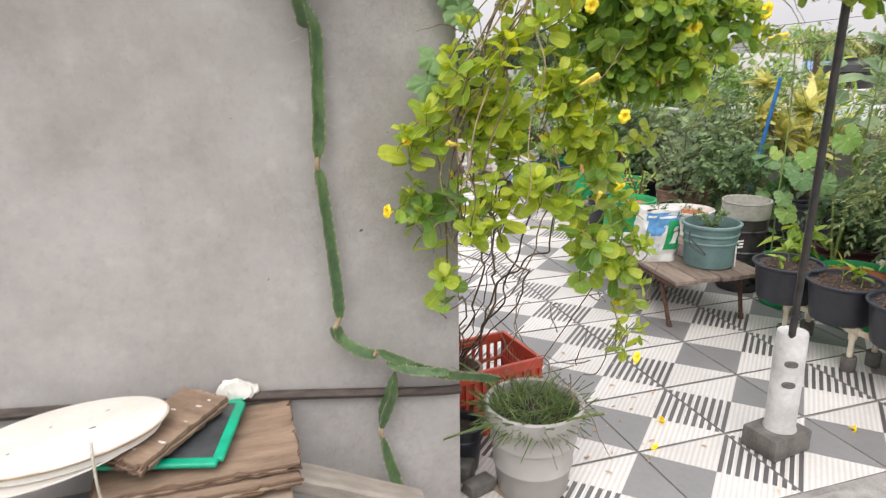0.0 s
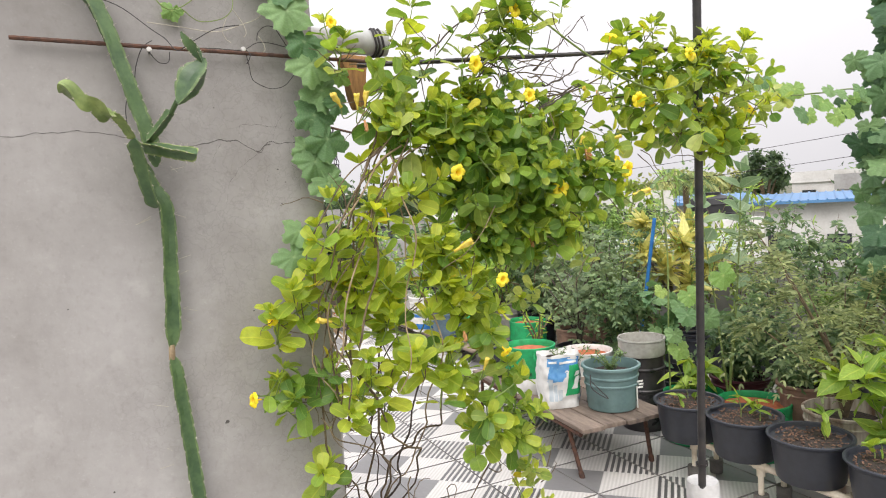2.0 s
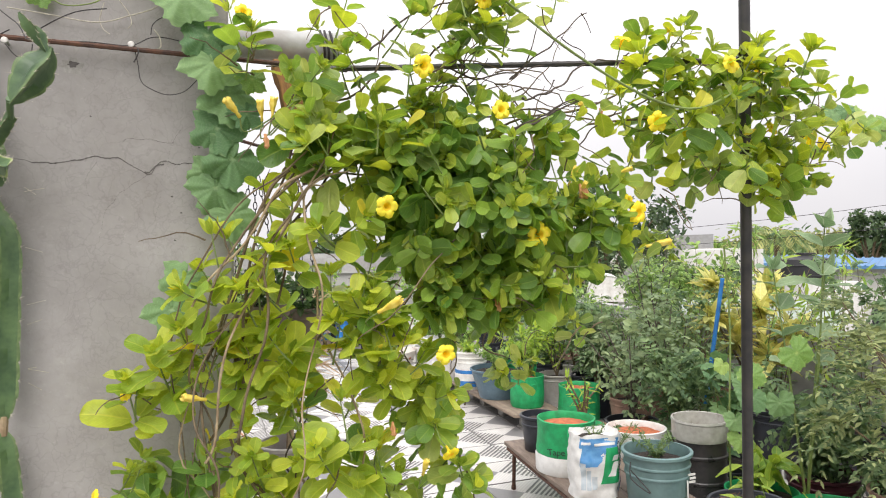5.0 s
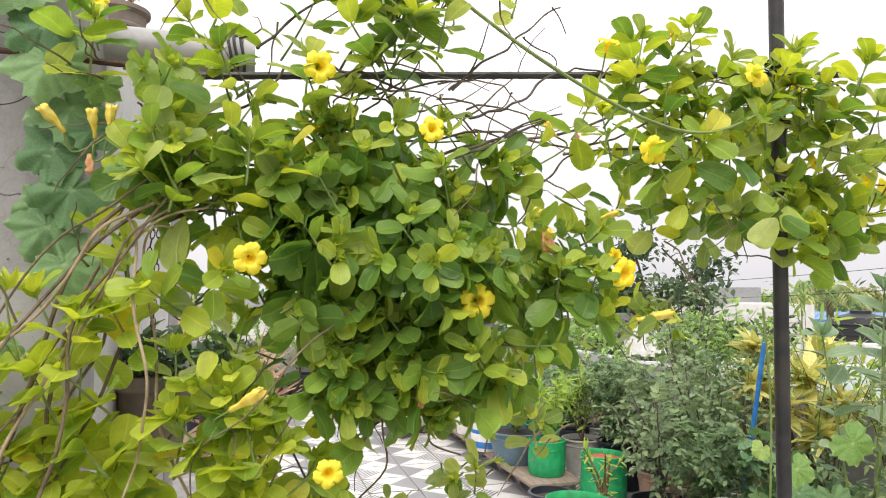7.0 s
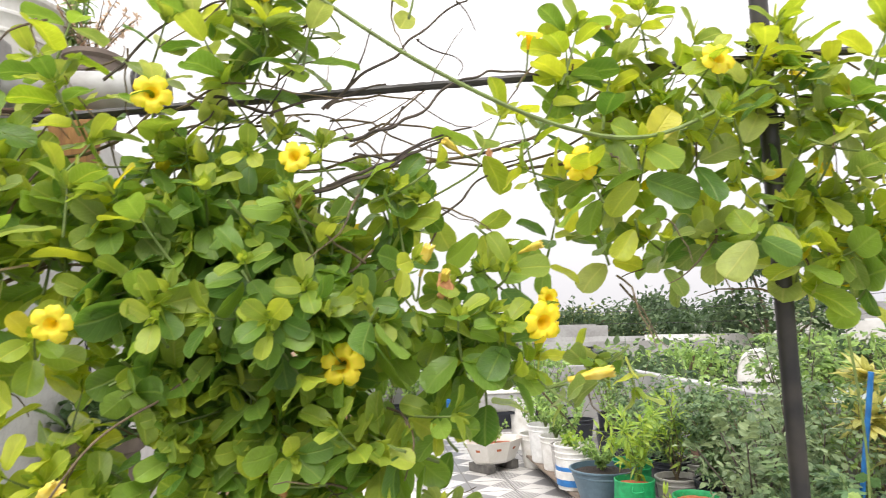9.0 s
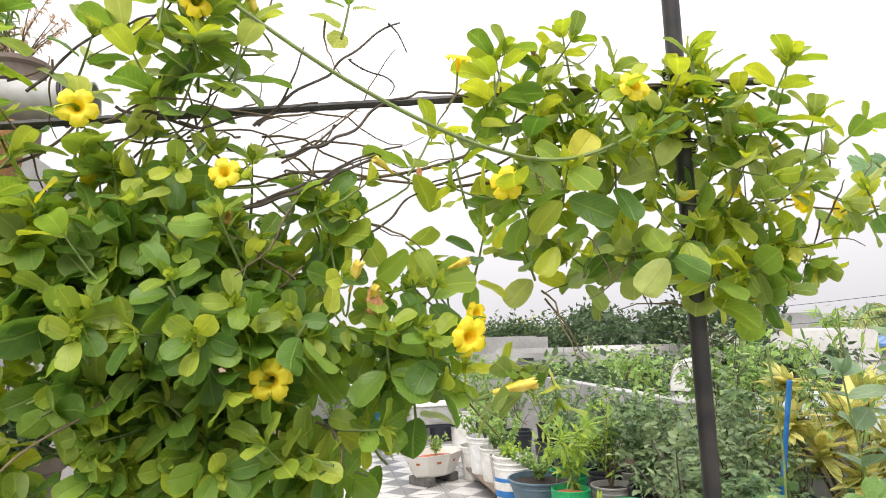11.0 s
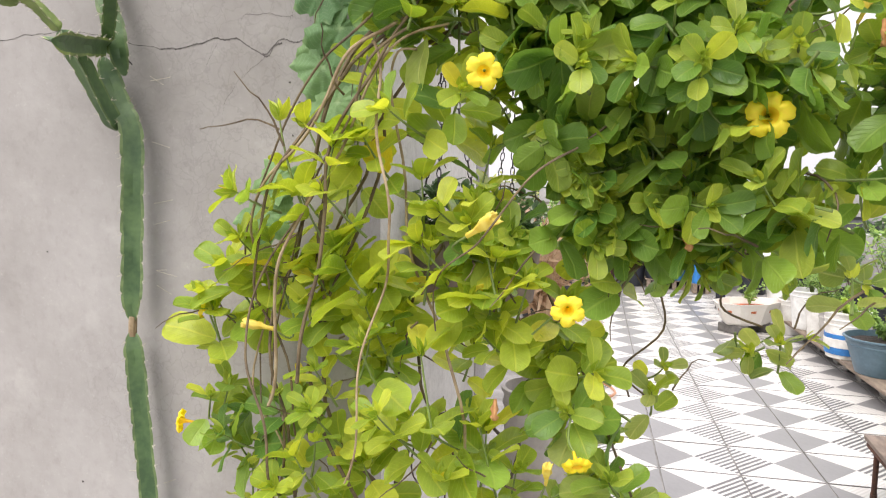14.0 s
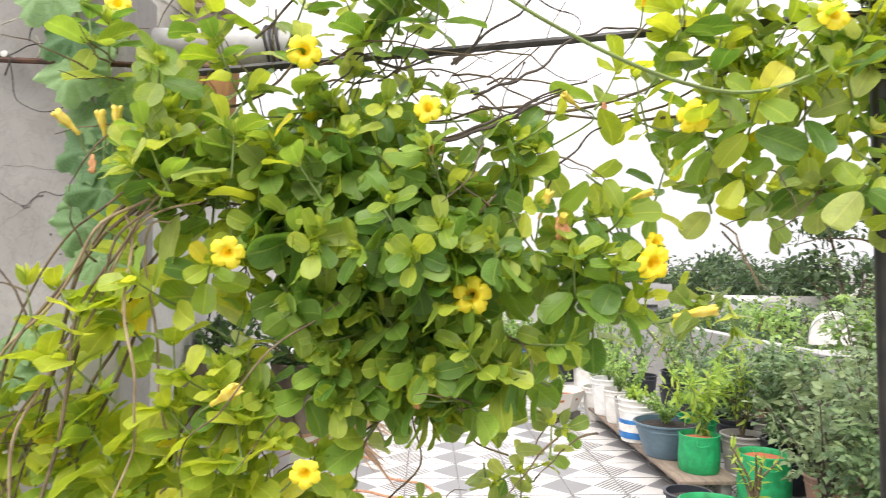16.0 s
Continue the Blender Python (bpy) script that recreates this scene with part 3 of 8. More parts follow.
class Foliage:
    """Collects leaves and lays them into one mesh."""

    def __init__(self, kind):
        self.v, self.f, self.u = SHAPES[kind]
        self.forms = FORMS.get(kind, [self.v])
        self.mats = []

    def add(self, base, along, up, size, width=1.0):
        y = Vector(along).normalized()
        x = y.cross(Vector(up))
        if x.length < 1e-4:
            x = y.cross(Vector((0.3, 0.9, 0.1)))
        x.normalize()
        z = x.cross(y)
        self.mats.append((base, x * size * width, y * size, z * size))

    def build(self, name, mat, parent=None, label="", kind="stuff"):
        nv = len(self.v)
        V = np.zeros((len(self.mats) * nv, 3))
        faces = []
        for i, (b, x, y, z) in enumerate(self.mats):
            B = np.array([x, y, z])
            V[i * nv:(i + 1) * nv] = self.forms[i * 7 % len(self.forms)] @ B + np.array(b)
            faces += [tuple(k + i * nv for k in f) for f in self.f]
        me = bpy.data.meshes.new(name)
        me.from_pydata(V.tolist(), [], faces)
        uvl = me.uv_layers.new(name="UVMap")
        idx = np.zeros(len(me.loops), dtype=np.int32)
        me.loops.foreach_get("vertex_index", idx)
        uvl.data.foreach_set("uv", self.u[idx % nv].astype(np.float32).ravel())
        me.polygons.foreach_set("use_smooth", [True] * len(me.polygons))
        me.materials.append(M[mat])
        ob = new(name, me)
        ob.parent = parent
        return tagged(ob, label, "", "", kind)


RNG = random.Random(7)


def rnd(a, b):
    return RNG.uniform(a, b)


def jitter(amount):
    return Vector((rnd(-1, 1), rnd(-1, 1), rnd(-1, 1))) * amount


def rnd_dir(bias=(0, 0, 0), amount=1.0):
    while True:
        v = Vector((rnd(-1, 1), rnd(-1, 1), rnd(-1, 1)))
        if 0.05 < v.length < 1:
            return (v.normalized() * amount + Vector(bias)).normalized()

# ---- setting ----
D = 0.36
WALL_Y, WALL_X, WALL_TOP = -0.620, -1.395, 1.874


def setting(name, bm, mat, label, smooth=False):
    return tagged(part(name, bm, mat, None, label, smooth), label, name.split("_")[0], "", "structure")


# far ground below the roof terrace
bm = bmesh.new()
bmesh.ops.create_grid(bm, x_segments=40, y_segments=40, size=900)
for v in bm.verts:
    v.co.z = -4.2 + 0.4 * noise.noise(v.co * 0.01)
setting("ground", bm, "ground", "distant dusty ground with scattered green below the terrace", True)

# terrace slab under tiles, and the bare cement strip on which the camera's side stands
bm = bmesh.new()
box(bm, (0.45, 4.0, -0.1555), (4.5, 9.84, 0.30))
floor = setting("floor", bm, "grout", "roof terrace floor of patterned cement tiles, white, grey and striped")
bm = bmesh.new()
box(bm, (-0.4, -2.5, -0.152), (8.4, 3.16, 0.30), bevel=0.004)
setting("floor_front", bm, "concrete", "bare brownish cement floor strip beside the tiles")
bm = bmesh.new()
box(bm, (1.2, 3.5, -2.3), (6.6, 13.0, 3.9))
setting("wall_below", bm, "house_grey", "grey building body below the roof terrace")
bm = bmesh.new()
box(bm, (-0.4, -2.5, -2.27), (8.2, 2.96, 3.9))
setting("wall_below_front", bm, "house_grey", "grey building body below the bare cement strip")

# cabin: front wall with thickness, side wall, top slab
bm = bmesh.new()
box(bm, (-3.2 + (WALL_X + 3.2) * 0.5 - 0.4, WALL_Y + 0.06, WALL_TOP / 2 - 0.004), (WALL_X + 3.2 + 0.8, 0.12, WALL_TOP), bevel=0.006)
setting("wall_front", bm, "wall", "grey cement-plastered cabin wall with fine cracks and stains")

# the long wandering crack across the wall, a shallow groove line
def crack_line(ctrl, w, seed):
    r = random.Random(seed)
    pts = curve_points([(x, WALL_Y - 0.0004, z - 0.002) for x, z in ctrl], 160)
    bm = bmesh.new()
    prev = None
    for i, p in enumerate(pts):
        ww = w * (0.5 + r.random())
        dz = 0.0016 * (r.random() - 0.5) + 0.006 * noise.noise(Vector((p.x * 40, p.z * 40, seed)))
        a = bm.verts.new(p + Vector((0, 0, dz + ww)))
        b = bm.verts.new(p + Vector((0, 0, dz - ww)))
        if prev:
            bm.faces.new((prev[0], prev[1], b, a))
        prev = (a, b)
    ob = part("crack", bm, "crack", None, "", False)
    return ob


crack_line([(-1.72, 1.529), (-1.665, 1.531), (-1.617, 1.540), (-1.579, 1.534), (-1.555, 1.520), (-1.537, 1.515), (-1.523, 1.529), (-1.505, 1.534), (-1.477, 1.532), (-1.40, 1.537)], 0.0009, 1)
tagged(bpy.data.objects["crack"], "long wandering hairline crack in the cement plaster", "crack", "", "structure")
tagged(crack_line([(-3.4, 1.52), (-2.6, 1.555), (-2.2, 1.545), (-1.93, 1.562), (-1.84, 1.556), (-1.72, 1.529)], 0.00045, 3), "faint hairline crack in the cement plaster", "crack", "", "structure")
tagged(crack_line([(-1.545, 1.5165), (-1.537, 1.5155), (-1.523, 1.529), (-1.512, 1.533)], 0.0013, 4), "short open part of the crack in the plaster", "crack", "", "structure")
for i, c in enumerate(([(-1.58, 1.554), (-1.574, 1.573), (-1.536, 1.573), (-1.494, 1.568)], [(-1.532, 1.573), (-1.528, 1.591), (-1.528, 1.61)], [(-1.507, 1.53), (-1.499, 1.563), (-1.48, 1.60)], [(-1.47, 1.534), (-1.466, 1.558), (-1.45, 1.60), (-1.455, 1.66)],
                       [(-1.47, 1.535), (-1.465, 1.48), (-1.45, 1.42), (-1.455, 1.36), (-1.44, 1.30)], [(-1.465, 1.48), (-1.43, 1.45)], [(-1.62, 1.535), (-1.64, 1.50), (-1.635, 1.47)], [(-1.515, 1.518), (-1.52, 1.47), (-1.53, 1.42), (-1.525, 1.37)], [(-1.535, 1.515), (-1.60, 1.46), (-1.62, 1.40)])):
    tagged(crack_line(c, 0.00028, 5 + i), "hairline crack in the cement plaster", "crack", "", "structure")

# paler side wall of the cabin, a grey corner column, and the roof slab
bm = bmesh.new()
box(bm, (WALL_X - 0.058, -0.045, WALL_TOP / 2 - 0.03), (0.11, 0.935, WALL_TOP - 0.05), bevel=0.004)
setting("wall_side", bm, "wall_pale", "pale plastered side wall of the cabin")
bm = bmesh.new()
box(bm, (WALL_X - 0.09, 0.54, WALL_TOP / 2 - 0.03), (0.18, 0.22, WALL_TOP - 0.05), bevel=0.008)
setting("column", bm, "wall", "grey cement corner column of the cabin")
bm = bmesh.new()
box(bm, (-2.75, 0.0, WALL_TOP - 0.06), (2.5, 0.99, 0.09), bevel=0.004)
setting("roof_slab", bm, "concrete", "flat cement roof slab of the small cabin")
bm = bmesh.new()
box(bm, (-2.9, 0.60, WALL_TOP / 2 - 0.05), (2.6, 0.10, WALL_TOP - 0.1))
setting("wall_back", bm, "wall", "grey cement back wall of the cabin")
# parapets
bm = bmesh.new()
box(bm, (2.55, 2.9, 0.36), (0.14, 9.6, 0.75), bevel=0.01)
setting("parapet_east", bm, "house_grey", "weathered grey cement parapet along the terrace edge")
bm = bmesh.new()
box(bm, (0.1, 8.0, 0.36), (5.0, 0.14, 0.75), bevel=0.01)
setting("parapet_north", bm, "house_grey", "weathered grey cement parapet at the terrace end")
bm = bmesh.new()
box(bm, (-2.2, 4.2, 0.36), (0.14, 7.4, 0.75), bevel=0.01)
setting("parapet_west", bm, "house_grey", "weathered grey cement parapet behind the cabin")

# ---- the flowering vine ----
# clumps: x, z, half width, half height, y of the middle, half depth, number of shoots
CLUMPS = [
    (-0.96, 1.43, 0.19, 0.12, -0.8, 0.1, 110), (-1.19, 1.52, 0.13, 0.085, -0.8, 0.07, 46), (-1.02, 1.535, 0.17, 0.085, -0.79, 0.08, 52),
    (-0.7, 1.48, 0.088, 0.073, -0.8, 0.07, 16), (-0.6, 1.6, 0.143, 0.078, -0.82, 0.07, 23), (-0.54, 1.49, 0.055, 0.05, -0.8, 0.05, 5),
    (-0.39, 1.59, 0.11, 0.112, -0.84, 0.07, 22), (-0.27, 1.57, 0.099, 0.095, -0.82, 0.07, 17), (-0.97, 1.755, 0.075, 0.085, -0.8, 0.06, 22),
    (-0.88, 1.29, 0.14, 0.05, -0.8, 0.07, 25), (-1.0, 1.275, 0.06, 0.04, -0.79, 0.05, 10), (-.95, 1.245, .05, .03, -.79, .04, 6), (-1.01, 1.22, .035, .03, -.79, .04, 4), (-0.63, 1.34, 0.094, 0.034, -0.82, 0.05, 8), (-0.74, 1.385, 0.1, 0.07, -0.8, 0.07, 25),
    (-0.455, 1.49, 0.044, 0.045, -0.8, 0.05, 4), (-1.29, 1.27, 0.13, 0.10, -0.8, 0.08, 24), (-1.44, 1.27, 0.055, 0.05, -0.8, 0.05, 8), (-1.40, 1.35, 0.05, 0.045, -0.79, 0.05, 6), (-1.43, 1.17, 0.06, 0.06, -0.79, 0.06, 9), (-1.33, 1.43, 0.04, 0.04, -0.8, 0.05, 5), (-1.10, 1.36, 0.08, 0.06, -0.79, 0.06, 15), (-1.135, 1.24, 0.06, 0.05, -0.79, 0.05, 8), (-1.055, 1.27, 0.06, 0.04, -0.79, 0.05, 7), (-1.51, 1.13, 0.04, 0.05, -0.76, 0.04, 6), (-1.27, 1.39, 0.08, 0.05, -0.8, 0.06, 9), (-1.37, 1.13, 0.12, 0.11, -0.78, 0.08, 23),
    (-1.29, 1.04, 0.14, 0.11, -0.8, 0.09, 27), (-1.32, 0.92, 0.14, 0.08, -0.79, 0.08, 19), (-1.12, 1.1, 0.07, 0.08, -0.8, 0.06, 10),
    (-1.17, 0.95, 0.09, 0.09, -0.8, 0.07, 16), (-0.80, 1.085, 0.05, 0.035, -0.56, 0.03, 9), (-0.955, 1, 0.035, 0.03, -0.6, 0.03, 3),
    (-0.755, 1.21, 0.035, 0.03, -0.82, 0.03, 4), (-1.51, 0.93, 0.075, 0.09, -0.75, 0.06, 17), (-1.43, 0.95, 0.05, 0.06, -0.76, 0.06, 5), (-1.06, 0.84, 0.1, 0.12, -0.8, 0.07, 24),
    (-0.97, 0.7, 0.06, 0.11, -0.8, 0.05, 14), (-1.50, 0.74, 0.045, 0.06, -0.75, 0.05, 7), (-0.95, 0.58, 0.045, 0.06, -0.8, 0.04, 7),
    (-0.08, 1.58, 0.088, 0.056, -0.8, 0.06, 9), (-0.25, 1.50, 0.06, 0.04, -0.8, 0.05, 5), (-0.31, 1.455, 0.05, 0.035, -0.8, 0.04, 4), (-0.17, 1.52, 0.05, 0.04, -0.79, 0.04, 4), (-0.31, 1.72, 0.088, 0.067, -0.84, 0.05, 13), (-0.2, 1.66, 0.099, 0.067, -0.82, 0.05, 11), (-0.28, 1.46, 0.077, 0.056, -0.8, 0.05, 6), (-0.48, 1.66, 0.11, 0.056, -0.82, 0.05, 11), (-0.67, 1.7, 0.066, 0.045, -0.8, 0.04, 4), (-1.2, 1.66, 0.05, 0.03, -0.76, 0.04, 4), (-0.985, 1.62, 0.07, 0.045, -0.79, 0.05, 6), (-0.88, 1.60, 0.055, 0.04, -0.79, 0.05, 7), (-1.08, 1.64, 0.06, 0.04, -0.79, 0.05, 4), (-0.82, 1.54, 0.05, 0.045, -0.8, 0.05, 7), (-0.5, 1.7, 0.11, 0.034, -0.78, 0.05, 7), (-0.60, 1.74, 0.05, 0.03, -0.8, 0.03, 5), (-0.53, 1.765, 0.03, 0.02, -0.79, 0.03, 3), (-0.82, 1.83, 0.05, 0.035, -0.80, 0.03, 3), (-1.28, 1.62, 0.07, 0.05, -0.78, 0.05, 6), (-1.36, 1.70, 0.05, 0.05, -0.74, 0.04, 3), (-1.22, 1.74, 0.04, 0.05, -0.78, 0.03, 4), (-1.13, 1.73, 0.03, 0.04, -0.78, 0.03, 3),
    (-1.17, 1.215, .05, .05, -.83, .03, 9), (-1.005, 1.29, .06, .05, -.80, .06, 12), (-.90, 1.255, .07, .035, -.80, .05, 10), (-1.125, 1.12, .05, .04, -.82, .03, 7),
    (-1.06, 1.06, .05, .09, -.78, .05, 12), (-1.54, 1.115, .03, .03, -.76, .03, 4), (-1.565, .95, .03, .035, -.755, .03, 6), (-1.205, 1.20, .05, .06, -.82, .03, 16), (-1.19, 1.28, .04, .04, -.82, .03, 8), (-1.03, .96, .035, .06, -.78, .04, 6),
]
OFF = Vector((0, 0.018, 0.012))
vine = thing("flowering_vine", (-1.16, -0.66, 0.28), "sprawling yellow-flowered climbing vine with glossy green leaves on a rod", "vine")
VI = Matrix.Translation((1.16, 0.66, -0.28))


def vine_local(p):
    return VI @ (Vector(p) + OFF)


fol = {"vine_leaf": Foliage("obovate"), "young_leaf": Foliage("obovate"), "pale_leaf": Foliage("obovate"), "fresh_leaf": Foliage("obovate")}
tips, fresh_tips = Foliage("oval"), Foliage("oval")
near_leaves = []
shoots = bmesh.new()


def leafy_shoot(p, way, long, size, nodes, old, droop, pale=0.0, picked=False):
    """A side shoot: a thin stem that bends up, whorls of leaves along it, small new leaves at its tip."""
    d = Vector(way).normalized()
    lift = Vector((0, 0, long * .22)) + jitter(long * .12)
    pts = [p + d * long * (t - .6) + lift * t * t for t in (0, .3, .6, .85, 1)]
    tube(shoots, [vine_local(q) for q in pts], [.0019, .0017, .0015, .0012, .0009], 5)
    phase = rnd(0, 6.28)
    for k in range(nodes):
        t = .15 + .80 * k / max(1, nodes - 1)
        i = min(3, int(t * 4))
        q = pts[i].lerp(pts[i + 1], t * 4 - i)
        ax = (pts[i + 1] - pts[i]).normalized()
        u, w = ring_frame(ax)
        young = t > .72
        m = RNG.choice((2, 3, 3) if k == 0 else (3, 3, 4))
        spread_ = 1.42 - .55 * t + rnd(-.12, .12)
        big = size * (1.0 - .38 * t)
        for j in range(m):
            if RNG.random() < .10:
                continue
            ang = phase + k * .9 + 2 * math.pi * j / m + rnd(-.25, .25)
            o = spread_ + rnd(-.22, .22)
            e = ax * math.cos(o) + (u * math.cos(ang) + w * math.sin(ang)) * math.sin(o)
            e = (e + Vector((0, 0, -droop * (1.15 - t)))).normalized()
            kind = "vine_leaf" if RNG.random() < (old * .45 if young else old) else "pale_leaf" if RNG.random() < pale else "fresh_leaf" if old > .35 and RNG.random() < .8 else "young_leaf"
            args = (vine_local(q + e * .007), e, ax + jitter(.25), big * rnd(.78, 1.14), rnd(1.0, 1.30))
            if picked and j == 0 and k < 2 and len(near_leaves) < 290:
                near_leaves.append((kind, args))
            else:
                fol[kind].add(*args)
    ax = (pts[4] - pts[3]).normalized()
    u, w = ring_frame(ax)
    for lev in range(2):
        for j in range(3):
            ang = phase + 2.09 * j + 1.05 * lev
            o = .62 - .34 * lev
            e = ax * math.cos(o) + (u * math.cos(ang) + w * math.sin(ang)) * math.sin(o)
            (fresh_tips if old > .35 else tips).add(vine_local(pts[4] - ax * .004 * (1 - lev)), e, ax * -1 + Vector((0, 0, .6)) + jitter(.2), size * rnd(.36, .52) * (1 - .3 * lev), rnd(.75, 1.0))


for x, z, rx, rz, yc, ry, n in CLUMPS:
    drape = x < -1.105 and z < 1.46
    middle = -1.14 < x < -.62 and 1.22 < z < 1.58
    crown_ = z > 1.62
    outer = x > -.56
    old = .92 if middle else .70 if x < -1.40 and z < 1 else .06 if drape else .40 if x < -.6 else .30
    low = .85 if z < 1.0 and drape else 1
    want = n * low * (.36 if drape else .82 if middle and x < -.78 else .62 if outer and z > 1.42 else .60 if x > -.78 else .56)
    for k in range(max(1, int(want + RNG.random()))):
        while True:
            a, b, c = rnd(-1, 1), rnd(-1, 1), rnd(-1, 1)
            if a * a + b * b + c * c < 1:
                break
        p = Vector((x + a * rx, yc + c * ry, z + b * rz))
        if -.90 < p.x < -.62 and RNG.random() < (.28 if p.z > 1.44 else .16):
            continue
        if x > -.70 and z < 1.42:
            leafy_shoot(p, rnd_dir((a * .5, -.25, .2), .9), rnd(.035, .065), rnd(.032, .048), RNG.choice((2, 3)), .15, .25, .6)
        elif middle:
            way = rnd_dir((a * .4, -.55, .10 + .45 * b), .75)
            edge = p.x > -.84 or p.z < 1.32 or p.z > 1.55
            leafy_shoot(p, way, rnd(.045, .085), rnd(.040, .060) if edge else rnd(.043, .066), RNG.choice((2, 3, 3)), .70 if edge else old, .55, picked=c < .1)
        elif ry <= .05 and z < 1.3 and x > -1.0:
            leafy_shoot(p, rnd_dir((a * .5, -.2, .1), .9), rnd(.03, .06), rnd(.034, .050), 2, .1, .3, .85)
        elif drape:
            way = rnd_dir((a * .45 - .12, -.40, .70), .60)
            leafy_shoot(p, way, rnd(.045, .095), rnd(.045, .074), RNG.choice((2, 3, 3)), old, .12, picked=c < .1)
        elif crown_:
            way = rnd_dir((a * .4 + .1, -.15, .85), .60)
            leafy_shoot(p, way, rnd(.05, .095), rnd(.042, .064), 3, old, .15, .35)
        elif outer:
            way = rnd_dir((a * .4, -.25, .45 * b + .15), .85)
            leafy_shoot(p, way, rnd(.045, .085), rnd(.044, .064), RNG.choice((2, 3)), old, .35, .55)
        else:
            way = rnd_dir((a * .4, -.35, .45), .75)
            leafy_shoot(p, way, rnd(.045, .085), rnd(.044, .068), RNG.choice((2, 3)), old, .25, .2, picked=c < -.3)
part("shoot_tangle", shoots, "stem_green", vine, "", True, "stuff")
tips.build("shoot_foliage", "young_leaf", vine, "narrow bright young leaves at the shoot tips")
fresh_tips.build("shoot_foliage", "fresh_leaf", vine, "narrow fresh green leaves at the shoot tips")
fol["vine_leaf"].build("foliage", "vine_leaf", vine)
fol["young_leaf"].build("foliage", "young_leaf", vine, "light yellow-green young leaves")
fol["pale_leaf"].build("foliage", "pale_leaf", vine, "dull olive leaves of the outer branches")
fol["fresh_leaf"].build("foliage", "fresh_leaf", vine, "fresh green leaves near the shoot tips")
first = {}
for kind in ("vine_leaf", "young_leaf", "pale_leaf", "fresh_leaf"):
    one = Foliage("obovate")
    one.add((0, 0, 0), (0, 1, 0), (0, 0, 1), 1.0, 1.0)
    first[kind] = one.build("leaf", kind, vine, "", "")
used = set()
for kind, (base, along, up, size, width) in near_leaves:
    ob = first[kind] if kind not in used else new("leaf", first[kind].data)
    used.add(kind)
    ob.parent = vine
    y = Vector(along).normalized()
    x = y.cross(Vector(up)).normalized()
    z = x.cross(y)
    m = Matrix((x, y, z)).transposed().to_4x4()
    ob.matrix_basis = Matrix.Translation(base) @ m @ Matrix.Diagonal((size * width, size, size, 1))

for kind, ob in first.items():
    if kind not in used:
        bpy.data.objects.remove(ob)

